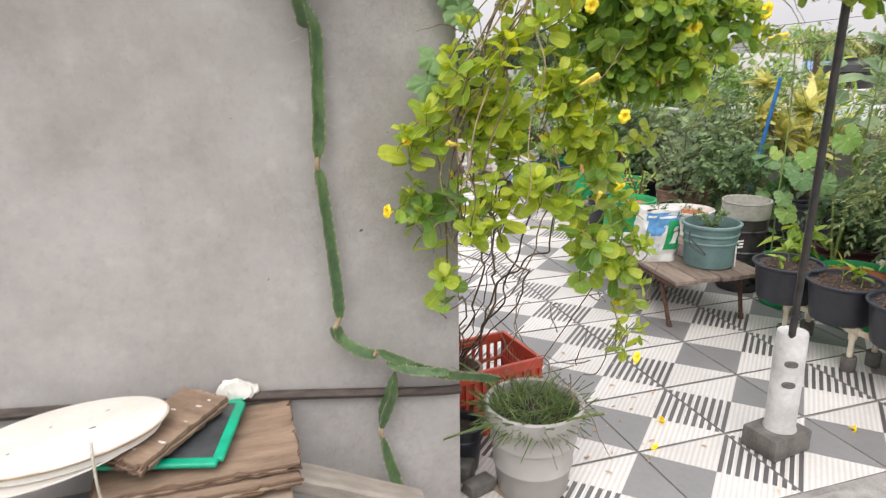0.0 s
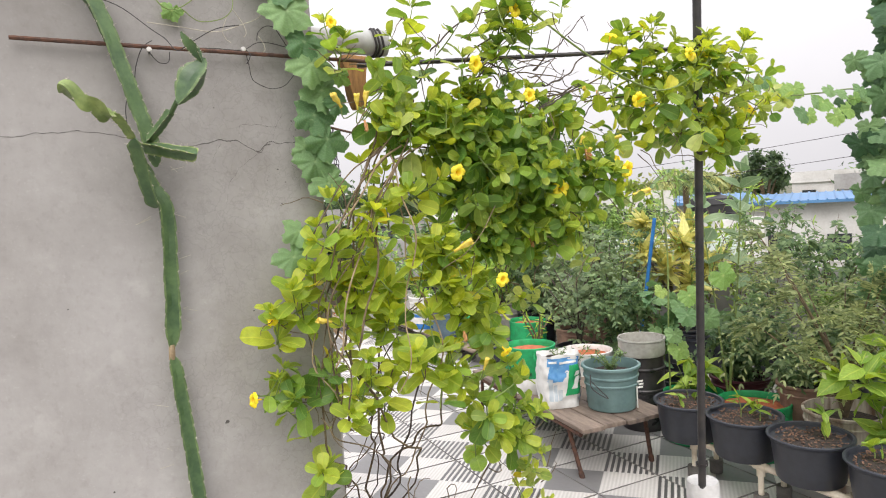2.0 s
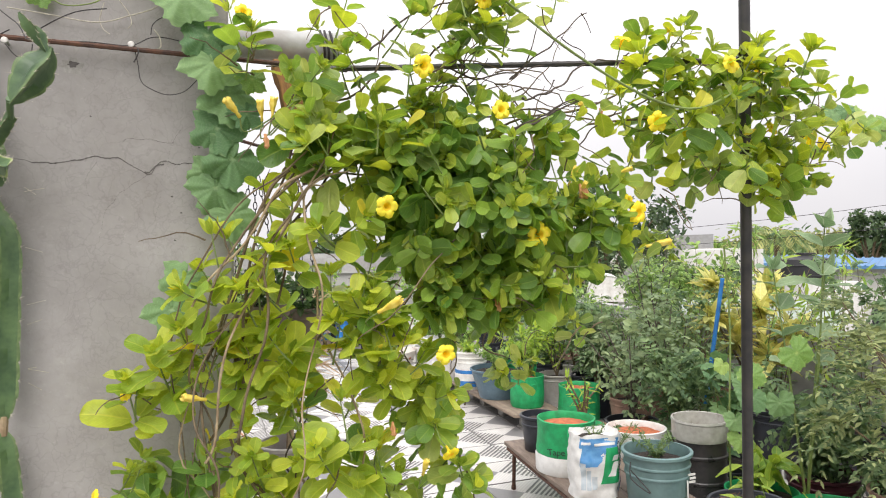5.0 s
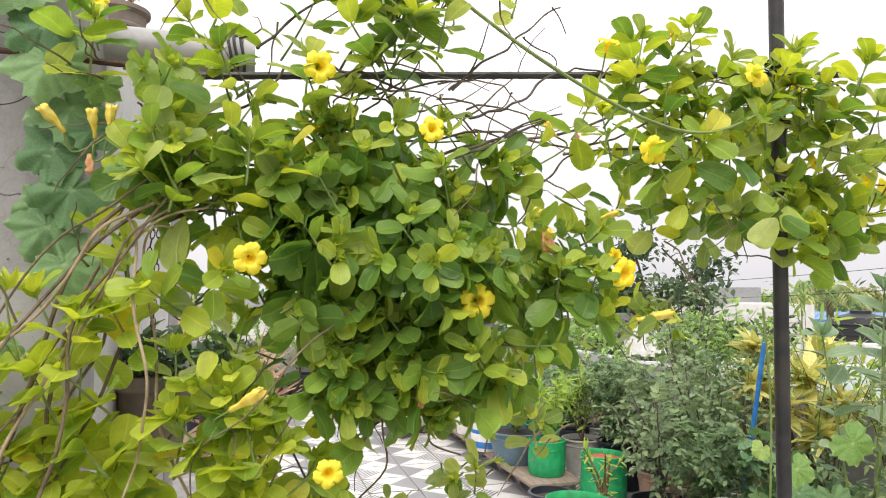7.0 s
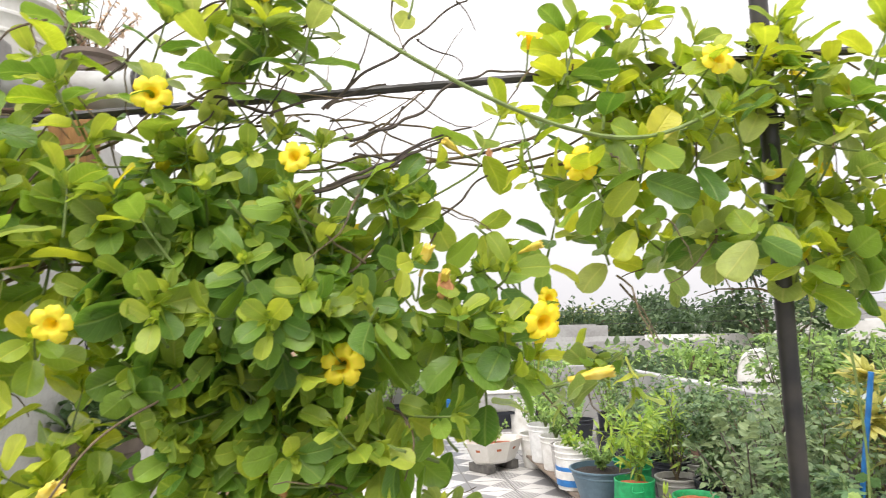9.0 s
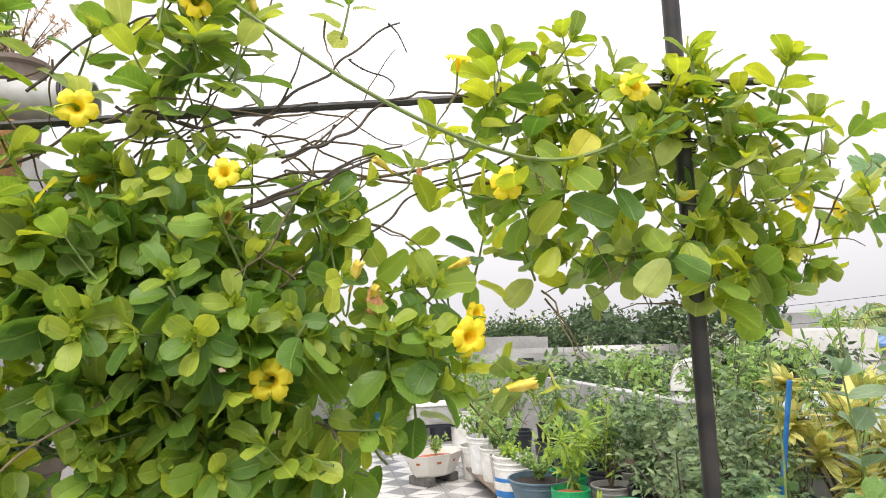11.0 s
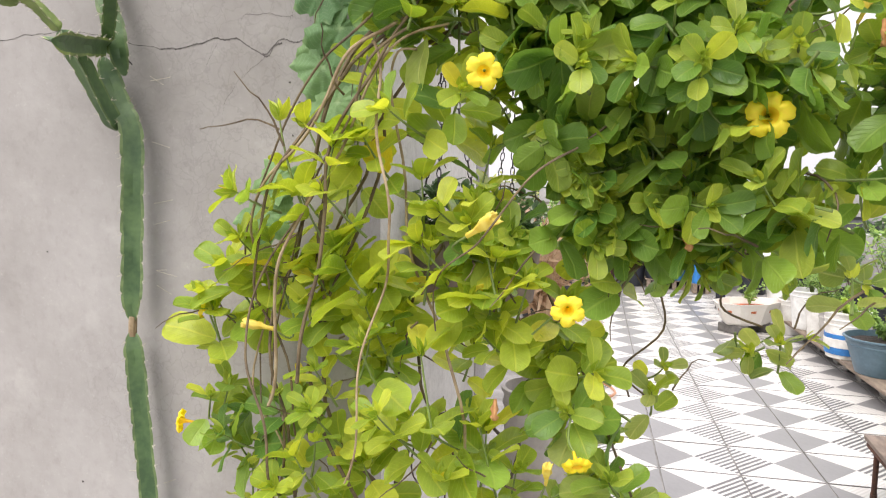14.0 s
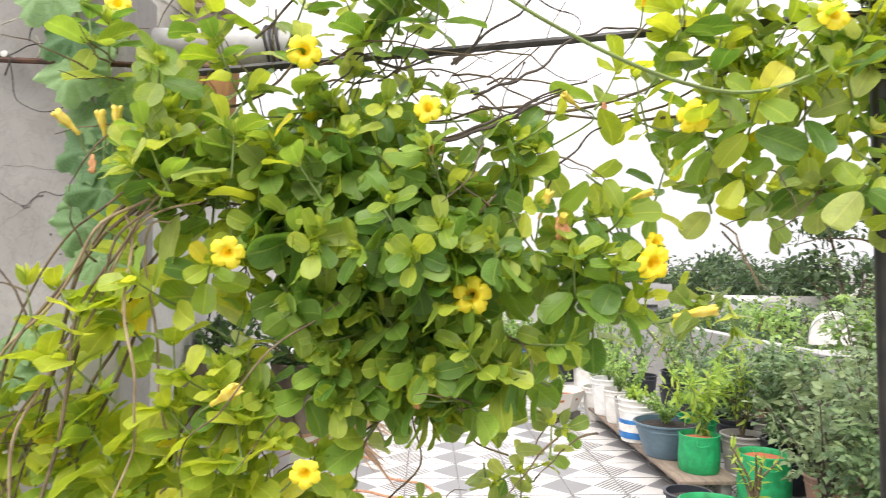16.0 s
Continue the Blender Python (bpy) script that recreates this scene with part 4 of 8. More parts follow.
# woody stems: from the pot up to the rod, out along it and down in loops
STEMS = [
    ([(-1.235, -.13, .20), (-1.20, -.36, .50), (-1.33, -.72, .85), (-1.38, -.76, 1.10), (-1.36, -.76, 1.30), (-1.30, -.76, 1.45), (-1.27, -.74, 1.60), (-1.12, -.73, 1.70)], .007),
    ([(-1.225, -.12, .20), (-1.12, -.40, .52), (-1.27, -.74, .78), (-1.40, -.77, 1.05), (-1.34, -.78, 1.30), (-1.285, -.78, 1.46), (-1.21, -.76, 1.56), (-1.05, -.75, 1.60), (-.80, -.76, 1.60), (-.55, -.75, 1.68)], .006),
    ([(-1.245, -.12, .20), (-1.29, -.40, .55), (-1.45, -.74, .80), (-1.44, -.76, 1.05), (-1.37, -.77, 1.27), (-1.29, -.77, 1.44), (-1.20, -.75, 1.50), (-1.0, -.76, 1.47), (-.80, -.78, 1.42)], .006),
    ([(-1.235, -.11, .20), (-1.16, -.45, .60), (-1.18, -.76, .90), (-1.24, -.80, 1.15), (-1.28, -.80, 1.40), (-1.285, -.80, 1.475), (-1.26, -.80, 1.49)], .005),
    ([(-1.28, -.76, 1.47), (-1.15, -.74, 1.52), (-.90, -.74, 1.58), (-.70, -.74, 1.66), (-.50, -.72, 1.73), (-.30, -.70, 1.745), (-.18, -.70, 1.70)], .005),
    ([(-.70, -.75, 1.60), (-.55, -.78, 1.60), (-.40, -.78, 1.60), (-.25, -.76, 1.58), (-.08, -.74, 1.57), (.05, -.72, 1.58)], .004),
    ([(-1.40, -.84, 1.06), (-1.37, -.85, 1.22), (-1.31, -.85, 1.36), (-1.285, -.84, 1.47), (-1.24, -.82, 1.53), (-1.20, -.80, 1.60)], .0045),
    ([(-1.45, -.82, 1.02), (-1.41, -.84, 1.20), (-1.34, -.85, 1.34), (-1.29, -.84, 1.46), (-1.22, -.82, 1.50)], .004),
    ([(-1.43, -.83, .88), (-1.46, -.84, 1.05), (-1.42, -.84, 1.18), (-1.34, -.84, 1.36)], .0035),
    ([(-1.44, -.80, 1.0), (-1.45, -.80, .86), (-1.38, -.82, .80), (-1.30, -.80, .74)], .0035),
    ([(-1.265, -.82, 1.50), (-1.33, -.83, 1.45), (-1.40, -.83, 1.37), (-1.455, -.82, 1.26), (-1.478, -.80, 1.12), (-1.445, -.78, .92)], .0045),
    ([(-1.27, -.84, 1.49), (-1.345, -.85, 1.43), (-1.42, -.84, 1.34), (-1.468, -.82, 1.22), (-1.482, -.80, 1.10), (-1.455, -.78, .90)], .004),
    ([(-1.26, -.81, 1.515), (-1.34, -.82, 1.44), (-1.41, -.81, 1.35), (-1.445, -.80, 1.22), (-1.462, -.79, 1.10), (-1.42, -.77, .86)], .0055),
    ([(-1.255, -.85, 1.48), (-1.32, -.86, 1.41), (-1.39, -.85, 1.32), (-1.44, -.82, 1.22), (-1.47, -.80, 1.12), (-1.47, -.78, .95)], .003),
    ([(-1.28, -.83, 1.52), (-1.37, -.83, 1.44), (-1.45, -.81, 1.32), (-1.487, -.79, 1.20), (-1.49, -.78, 1.08), (-1.46, -.77, .9)], .003),
    ([(-1.30, -.84, 1.47), (-1.26, -.88, 1.30), (-1.29, -.88, 1.12), (-1.33, -.86, .95)], .0035),
    ([(-1.02, -.86, 1.38), (-1.12, -.90, 1.33), (-1.17, -.88, 1.24), (-1.20, -.86, 1.13)], .0025),
    ([(-1.05, -.74, 1.69), (-.98, -.77, 1.74), (-.93, -.78, 1.80), (-.90, -.80, 1.86)], .0035),
]
names = 0
for ctrl, r in STEMS:
    bm = bmesh.new()
    pts = curve_points([vine_local(p) for p in ctrl], 48)
    for i, p in enumerate(pts[1:], 1):
        k = min(1, i / 8) * 0.05
        p += Vector((noise.noise(p * 6 + Vector((names, 0, 0))), noise.noise(p * 6 + Vector((7, names, 0))), noise.noise(p * 6 + Vector((0, 9, names))))) * k
    tube(bm, pts, [r * (0.46 if ctrl[0][2] < .4 else .56) * (1 - 0.4 * i / len(pts)) for i in range(len(pts))], 7)
    part("stem", bm, "stem_pale" if names % 4 == 3 else "stem", vine)
    names += 1

for k in range(9):
    top = Vector((rnd(-1.44, -1.16), rnd(-.80, -.70), rnd(.72, 1.25)))
    foot = Vector((rnd(-1.27, -1.20), rnd(-.15, -.10), .20))
    mid = foot.lerp(top, .5) + Vector((rnd(-.14, .06), rnd(-.06, .03), rnd(-.08, .08)))
    bend = foot.lerp(top, .78) + Vector((rnd(-.10, .10), rnd(-.05, .03), rnd(-.05, .10)))
    pts = curve_points([vine_local(p) for p in (foot, mid, bend, top)], 40)
    for i, p in enumerate(pts[1:], 1):
        p += Vector((noise.noise(p * 9 + Vector((k, 0, 0))), noise.noise(p * 9 + Vector((7, k, 0))), noise.noise(p * 9 + Vector((0, 9, k))))) * .040
    bm = bmesh.new()
    r0 = rnd(.0018, .0038)
    tube(bm, pts, [r0 * (1 - .5 * i / len(pts)) for i in range(len(pts))], 6)
    part("stem", bm, ("twig_dark", "stem", "stem")[k % 3], vine)

# fine bare twigs and tendrils
bm = bmesh.new()
for k in range(150):
    x, z, rx, rz, yc, ry, n = RNG.choice(CLUMPS[:-2])
    p = Vector((x + rnd(-rx, rx), yc + rnd(-ry, ry) * .7, z + rnd(-rz, rz)))
    d = rnd_dir((0, -.1, .15), 1)
    pts = [p.copy()]
    for i in range(7):
        d = (d + jitter(.35) + Vector((0, 0, -.06))).normalized()
        p = p + d * rnd(.010, .020)
        pts.append(p.copy())
    tube(bm, [vine_local(q) for q in pts], [.0016 * (1 - .09 * i) for i in range(8)], 5)
for k in range(12):
    p = Vector((rnd(-1.15, -.75), rnd(-.80, -.70), rnd(1.62, 1.70)))
    d = rnd_dir((.8, 0, .12), .6)
    pts = [p.copy()]
    for i in range(10):
        d = (d + jitter(.5) + Vector((.04, 0, 0))).normalized()
        p = p + d * rnd(.018, .032)
        pts.append(p.copy())
    tube(bm, [vine_local(q) for q in pts], [.0018 * (1 - .07 * i) for i in range(11)], 5)
for k in range(12):
    p = Vector((rnd(-1.32, -1.02), rnd(-.80, -.66), rnd(.35, .75)))
    d = rnd_dir((0, 0, .1), 1)
    pts = [p.copy()]
    for i in range(10):
        d = (d + jitter(.45)).normalized()
        p = p + d * rnd(.02, .035)
        pts.append(p.copy())
    tube(bm, [vine_local(q) for q in pts], [.0018 * (1 - .06 * i) for i in range(11)], 5)
part("twig_tangle", bm, "stem", vine, "", True, "stuff")


def bare_twig(ctrl, r):
    """A leafless wandering twig in the plane of the rod, kinked at its nodes."""
    bm = bmesh.new()
    pts = curve_points([(x, -.80 + .02 * math.sin(9 * x), z - .012) for x, z in ctrl], 40)
    for i, p in enumerate(pts[1:], 1):
        p += Vector((noise.noise(p * 30), noise.noise(p * 20 + Vector((4, 0, 0))), noise.noise(p * 30 + Vector((0, 6, 0))))) * .007
    tube(bm, [VI @ (p + Vector((0, .018, .012))) for p in pts], [r * (1.12 if i % 8 == 0 else 1) * (1 - .45 * i / len(pts)) for i in range(len(pts))], 6)
    part("twig", bm, "twig_dark", vine)


for ctrl, r in (([(-.90, 1.675), (-.866, 1.713), (-.855, 1.742), (-.845, 1.775)], .0016), ([(-.905, 1.675), (-.852, 1.72), (-.80, 1.760), (-.757, 1.795), (-.729, 1.822)], .0019),
                ([(-.742, 1.815), (-.729, 1.805), (-.722, 1.784)], .0012), ([(-.88, 1.642), (-.805, 1.665), (-.744, 1.711), (-.704, 1.727), (-.632, 1.733)], .0022),
                ([(-.87, 1.62), (-.825, 1.617), (-.792, 1.634), (-.745, 1.65)], .0014), ([(-1.06, 1.70), (-.999, 1.686), (-.963, 1.677), (-.90, 1.688), (-.83, 1.705)], .0020),
                ([(-.79, 1.764), (-.764, 1.747), (-.74, 1.737), (-.744, 1.718)], .0012), ([(-1.16, 1.72), (-1.109, 1.768), (-1.06, 1.80), (-1.01, 1.815), (-.99, 1.85)], .0020),
                ([(-1.06, 1.65), (-1.02, 1.685), (-.985, 1.70)], .0014), ([(-.99, 1.66), (-.956, 1.695), (-.944, 1.715)], .0013), ([(-.92, 1.575), (-.866, 1.593), (-.80, 1.625), (-.74, 1.65)], .0026),
                ([(-.90, 1.585), (-.832, 1.614), (-.785, 1.640), (-.73, 1.66)], .0020), ([(-.77, 1.55), (-.72, 1.595), (-.68, 1.62), (-.64, 1.645)], .0016), ([(-.81, 1.68), (-.82, 1.664), (-.86, 1.645)], .0013)):
    bare_twig(ctrl, r)
for ctrl, r in (([(-.83, -.70, 1.28), (-.85, -.60, 1.20), (-.86, -.55, 1.13), (-.80, -.54, 1.10)], .0018), ([(-.97, -.72, 1.27), (-.955, -.62, 1.17), (-.945, -.60, 1.10), (-1.0, -.60, 1.04), (-.965, -.60, 1.0)], .0016),
                ([(-1.14, -.70, 1.24), (-1.02, -.78, 1.0), (-.98, -.78, .84), (-1.06, -.72, .64), (-1.15, -.66, .45)], .0016)):
    bm = bmesh.new()
    tube(bm, [vine_local(p) for p in curve_points(ctrl, 20)], r, 6)
    part("hanging_shoot", bm, "stem", vine)

# flowers: five rounded lobes on a long throat; fully open, buds and withered ones
def flower_meshes():
    bm = bmesh.new()
    uv = bm.loops.layers.uv.new("UVMap")
    n = 60
    rings = []
    for r, h in ((.0032, 0), (.0040, .010), (.0050, .018), (.0072, .025), (.0100, .031), (.0135, .036), (.0165, .0395)):
        rings.append([bm.verts.new((r * math.cos(2 * math.pi * k / n), r * math.sin(2 * math.pi * k / n), h)) for k in range(n)])
    for ring in range(1, 5):
        rr = []
        for k in range(n):
            a = 2 * math.pi * k / n
            # each lobe leans one way over the next, like a pinwheel
            ph = (a / (2 * math.pi) * 5) % 1.0
            lobe = (math.sin(math.pi * ph) ** .42) * (1 + .16 * math.cos(math.pi * ph))
            r = .0165 + ring * .0046 * (.56 + .58 * lobe) + (.0011 * math.sin(17 * a) if ring == 4 else 0)
            zz = .0395 + .0026 * ring * (.35 + .65 * lobe) - .0010 * ring * ring + .0020 * math.sin(9 * a + 1.7 * ring) * ring / 4 + .0035 * (ph - .5) * ring / 4
            rr.append(bm.verts.new((r * math.cos(a + .03 * ring), r * math.sin(a + .03 * ring), zz)))
        rings.append(rr)
    for i, (p, q) in enumerate(zip(rings, rings[1:])):
        for k in range(n):
            f = bm.faces.new((p[k], p[(k + 1) % n], q[(k + 1) % n], q[k]))
            f.material_index = 1 if i < 5 else 0
            for lp in f.loops:
                lp[uv].uv = (0.5, 0.5)
    me = bpy.data.meshes.new("flower")
    bm.to_mesh(me)
    bm.free()
    me.materials.append(M["petal"])
    me.materials.append(M["throat"])
    for p in me.polygons:
        p.use_smooth = True
    out = [me]
    for nm, mt, prof in (("bud", "bud", [(0, 0), (.0032, .002), (.0036, .014), (.0062, .026), (.0080, .036), (.0082, .046), (.0088, .052), (.0060, .0535), (.0040, .046), (0, .044)]),
                         ("withered_flower", "withered", [(0, 0), (.003, .002), (.005, .012), (.0075, .020), (.005, .030), (.008, .036), (.003, .042), (0, .043)])):
        bm = bmesh.new()
        lathe(bm, prof, 20, wobble=0.18)
        if nm == "bud":
            for v in bm.verts:
                a = math.atan2(v.co.y, v.co.x) + 40 * v.co.z
                k = 1 + .20 * math.cos(5 * a) * min(1, v.co.z / .03)
                v.co.x, v.co.y = v.co.x * k, v.co.y * k
                if v.co.z > .05:
                    v.co.z += .004 * math.sin(7 * a)
        for v in bm.verts:
            v.co += Vector((noise.noise(v.co * 90), noise.noise(v.co * 90 + Vector((5, 0, 0))), 0)) * .003
        me = bpy.data.meshes.new(nm)
        bm.to_mesh(me)
        bm.free()
        me.materials.append(M[mt])
        for p in me.polygons:
            p.use_smooth = True
        out.append(me)
    return out


FLOWER, BUD, WITHERED = flower_meshes()


def put_flower(mesh, mouth, way, scale, name="flower"):
    """mouth: where its face stands; way: where it faces."""
    ob = new(name, mesh)
    ob.parent = vine
    d = Vector(way).normalized()
    q = d.to_track_quat("Z", "Y").to_matrix().to_4x4()
    ob.matrix_basis = Matrix.Translation(vine_local(Vector(mouth) - d * .045 * scale)) @ q @ pose(0, 0, 0, 0, 0, rnd(0, 72)) @ Matrix.Diagonal((scale * rnd(.86, 1.08), scale * rnd(.86, 1.08), scale * rnd(.9, 1.15), 1))


stalks = bmesh.new()


def flower_stalk(mouth, way, scale):
    """A thin stalk from the flower's foot back to the nearest part of the vine."""
    d = Vector(way).normalized()
    foot = Vector(mouth) - d * .045 * scale
    near = min((Vector((c[0], c[4], c[1])) for c in CLUMPS), key=lambda q: (q - foot).length)
    end = foot + (near - foot) * min(1, .13 / max(.001, (near - foot).length))
    pts = curve_points([foot, foot - d * .025 + Vector((0, 0, -.004)), end], 10)
    tube(stalks, [vine_local(q) for q in pts], .0014, 5)


for mouth, way, sc in (((-1.082, -.86, 1.666), (.1, -1, .15), .85), ((-.934, -.85, 1.602), (.1, -1, .2), .85), ((-.615, -.87, 1.589), (.05, -1, .05), .85),
                       ((-1.161, -.895, 1.421), (-.1, -1, .05), .80), ((-.883, -.885, 1.373), (0, -1, -.2), .95), ((-.666, -.875, 1.411), (-.1, -1, -.15), 1.0),
                       ((-1.069, -.905, 1.176), (.3, -1, .0), .80), ((-1.569, -.78, 1.138), (-1, -.5, .1), .80), ((-1.621, -.765, .966), (-1, -.4, .15), .80),
                       ((-.455, -.895, 1.707), (0, -.9, .5), .85), ((-.654, -.814, 1.765), (.1, -.5, .9), .7), ((-.52, -.79, 1.80), (.5, -.5, .7), .7),
                       ((-.285, -.79, 1.725), (.8, -.5, .4), .75), ((-.28, -.82, 1.60), (.4, -.9, .1), .7), ((-.16, -.80, 1.585), (.3, -.9, .2), .75),
                       ((-.965, -.85, 1.80), (.2, -1, .2), .85), ((-.955, -.86, .52), (.1, -1, -.2), .85), ((-1.055, -.88, 1.00), (.3, -.8, -.6), .75),
                       ((-1.37, -.72, 1.78), (.1, -1, .2), .7), ((-.64, -.81, 1.44), (.3, -.8, .3), .7), ((-.05, -.80, 1.59), (.2, -1, .1), .7)):
    way, size = (way[0] + rnd(-.35, .35), way[1], way[2] + rnd(-.3, .3)), sc * rnd(.60, .68)
    put_flower(FLOWER, mouth, way, size)
    flower_stalk(mouth, way, size)
for mouth, way, sc in (((-1.405, -.80, 1.602), (-.6, -.4, .7), .75), ((-1.352, -.80, 1.603), (-.1, -.3, 1), .7), ((-1.33, -.80, 1.607), (.1, -.2, 1), .65),
                       ((-1.15, -.90, 1.268), (.8, -.5, .5), .85), ((-.60, -.86, 1.355), (1, -.2, .2), .85), ((-1.475, -.82, 1.125), (-.9, -.4, .25), .7),
                       ((-.76, -.83, 1.62), (-.7, -.5, .4), .55), ((-.79, -.85, 1.49), (.3, -.5, 1), .6), ((-.77, -.85, 1.465), (0, -.7, .6), .55),
                       ((-.66, -.84, 1.50), (.8, -.5, .3), .6), ((-.91, -.80, 1.825), (-.4, -.4, 1), .75), ((-1.50, -.80, 1.20), (-.4, -.8, .1), .55),
                       ((-.83, -.84, 1.27), (.3, -.7, -.5), .5), ((-1.09, -.84, .98), (.1, -.5, 1), .6), ((-.20, -.80, 1.66), (.8, -.4, .4), .6)):
    put_flower(BUD, mouth, way, sc * 1.05, "bud")
    flower_stalk(mouth, way, sc)
for mouth, way, sc in (((-.775, -.85, 1.44), (0, -.3, -1), .85), ((-.765, -.85, 1.437), (.1, -.2, -1), .8), ((-1.345, -.83, 1.52), (.1, -.2, -1), .75), ((-.945, -.845, 1.235), (.2, -.4, -1), .8),
                       ((-1.15, -.86, 1.035), (0, -.4, -1), .8), ((-.55, -.80, 1.77), (0, 0, -1), .6), ((-.93, -.84, 1.545), (0, -.6, -.8), .6), ((-.71, -.82, 1.60), (0, -.3, -1), .6)):
    put_flower(WITHERED, mouth, way, sc * 0.8, "withered_flower")

part("stalk_tangle", stalks, "stem_green", vine, "", True, "stuff")

# ---- pole, rods and wires ----
pole = thing("support_pole", (-0.245, -0.665, 0), "black iron pole set in a white pipe on a block", "pole")
bm = bmesh.new()
box(bm, (-.008, 0, 0.039), (0.178, 0.138, 0.078), pose(0, 0, 0, 0, 0, 8), bevel=0.007)
for v in bm.verts:
    v.co += Vector((noise.noise(v.co * 30), noise.noise(v.co * 30 + Vector((3, 0, 0))), 0)) * 0.004
part("base_block", bm, "concrete_dark", pole, "dark rough cement block")
bm = bmesh.new()
lathe(bm, [(0, .076), (.055, .076), (.054, .082), (.050, .09), (.050, .428), (.047, .435), (.042, .431), (0, .429)], 32)
part("pipe_sleeve", bm, "pipe_white", pole, "stained white pipe filled with cement")
for z in (.335, .26):
    bm = bmesh.new()
    lathe(bm, [(0, 0), (.022, 0), (.017, .003), (0, .0035)], 14, squash=(1, .62))
    ob = part("drain_hole", bm, "concrete_dark", pole, "dark hole in the pipe")
    ob.matrix_basis = pose(-.0285, -.0395, z, 90, 0, -36)
bm = bmesh.new()
tube(bm, [(-.003 - .0605 * z, .010 - .082 * z, z) for z in (.38, 1.0, 1.6, 2.33)], .0118, 10)
part("pole_shaft", bm, "black_iron", pole)
for z in (1.76, 1.66, .50):
    bm = bmesh.new()
    for k in range(3):
        tube(bm, [(-.003 - .0605 * z + .018 * math.cos(a), .010 - .082 * z + .018 * math.sin(a), z + .004 * k + .001 * a) for a in [i * .7 for i in range(10)]], .0015, 5)
    part("wire_tie", bm, "wire", pole)


def rod(name, a, b, r, mat, label, sag=0.0, ribs=True):
    bm = bmesh.new()
    n = 90
    pts = [Vector(a).lerp(Vector(b), i / n) - Vector((0, 0, sag * 4 * (i / n) * (1 - i / n))) for i in range(n + 1)]
    tube(bm, pts, [r * (1.12 if ribs and i % 2 else 1.0) for i in range(n + 1)], 8)
    return tagged(part(name, bm, mat, None, label), label, name.split("_")[-1])


rod("rebar_rod", (-2.0, -.637, 1.742), (-1.18, -.655, 1.712), .0042, "rust", "rusty ribbed steel rod fixed along the plaster wall")
rod("rebar_rod", (-1.30, -.650, 1.706), (-.22, -.790, 1.765), .0055, "black_iron", "dark ribbed steel rod from wall to pole")
for x, z in ((-1.752, 1.727), (-1.560, 1.735)):
    nail = thing("anchor_nail", (x, WALL_Y, z), "steel nail with a bright head driven in above the rod", "nail")
    bm = bmesh.new()
    lathe(bm, [(0, -.01), (.0022, -.01), (.0022, .024), (0, .024)], 10)
    shank = part("shank", bm, "pvc_grey", nail)
    bm = bmesh.new()
    lathe(bm, [(0, .023), (.0052, .023), (.0058, .025), (.005, .0275), (0, .0285)], 14)
    head = part("nail_head", bm, "nail_head", nail, "bright round head")
    shank.matrix_basis = head.matrix_basis = pose(0, 0, 0, 90, 0, 0)


def wire(ctrl, r, mat="wire", label="thin bent wire hanging on the wall", name="wire", cat="wire"):
    bm = bmesh.new()
    tube(bm, [p + OFF for p in curve_points(ctrl, 40)], r, 6)
    return tagged(part(name, bm, mat, None, label), label, cat)


wire([(-1.878, -.66, 1.822), (-1.806, -.66, 1.803), (-1.745, -.68, 1.752), (-1.722, -.70, 1.730), (-1.703, -.73, 1.700), (-1.676, -.76, 1.712), (-1.63, -.765, 1.738), (-1.584, -.765, 1.748)], .0010)
wire([(-1.745, -.66, 1.734), (-1.765, -.66, 1.718), (-1.78, -.66, 1.68), (-1.788, -.66, 1.638), (-1.805, -.66, 1.604), (-1.807, -.66, 1.562), (-1.797, -.66, 1.53), (-1.76, -.655, 1.49)], .0010, label="thin dark wire dangling behind the cactus")
wire([(-1.777, -.655, 1.726), (-1.738, -.655, 1.720), (-1.69, -.655, 1.722), (-1.623, -.655, 1.724), (-1.562, -.658, 1.722), (-1.53, -.655, 1.739), (-1.502, -.655, 1.741), (-1.456, -.655, 1.732), (-1.41, -.655, 1.725)], .0009, label="thin dark wire tied along the steel rod")
wire([(-1.528, -.658, 1.744), (-1.524, -.66, 1.762), (-1.507, -.66, 1.776), (-1.488, -.66, 1.774), (-1.473, -.66, 1.752), (-1.461, -.658, 1.733)], .0009, label="small loop of dark wire over the rod")
wire([(-1.556, -.66, 1.722), (-1.550, -.66, 1.69), (-1.545, -.66, 1.659), (-1.526, -.66, 1.645), (-1.502, -.66, 1.638), (-1.475, -.66, 1.645), (-1.454, -.66, 1.666), (-1.441, -.66, 1.685), (-1.428, -.66, 1.705)], .0008, label="slack loop of thin wire below the rod")
wire([(-1.558, -.66, 1.724), (-1.548, -.67, 1.712), (-1.550, -.672, 1.700), (-1.556, -.668, 1.690)], .0012, label="twisted end of a tie wire on the rod")
wire([(-1.752, -.66, 1.710), (-1.736, -.66, 1.690), (-1.717, -.66, 1.690), (-1.712, -.66, 1.712)], .0009, label="short bent wire below the nail")
wire([(-1.751, -.65, 1.774), (-1.69, -.65, 1.768), (-1.615, -.65, 1.761), (-1.561, -.65, 1.778), (-1.518, -.65, 1.798), (-1.511, -.65, 1.826)], .0011, "twine", "pale dried tendril stretched over the wall", "tendril", "tendril")
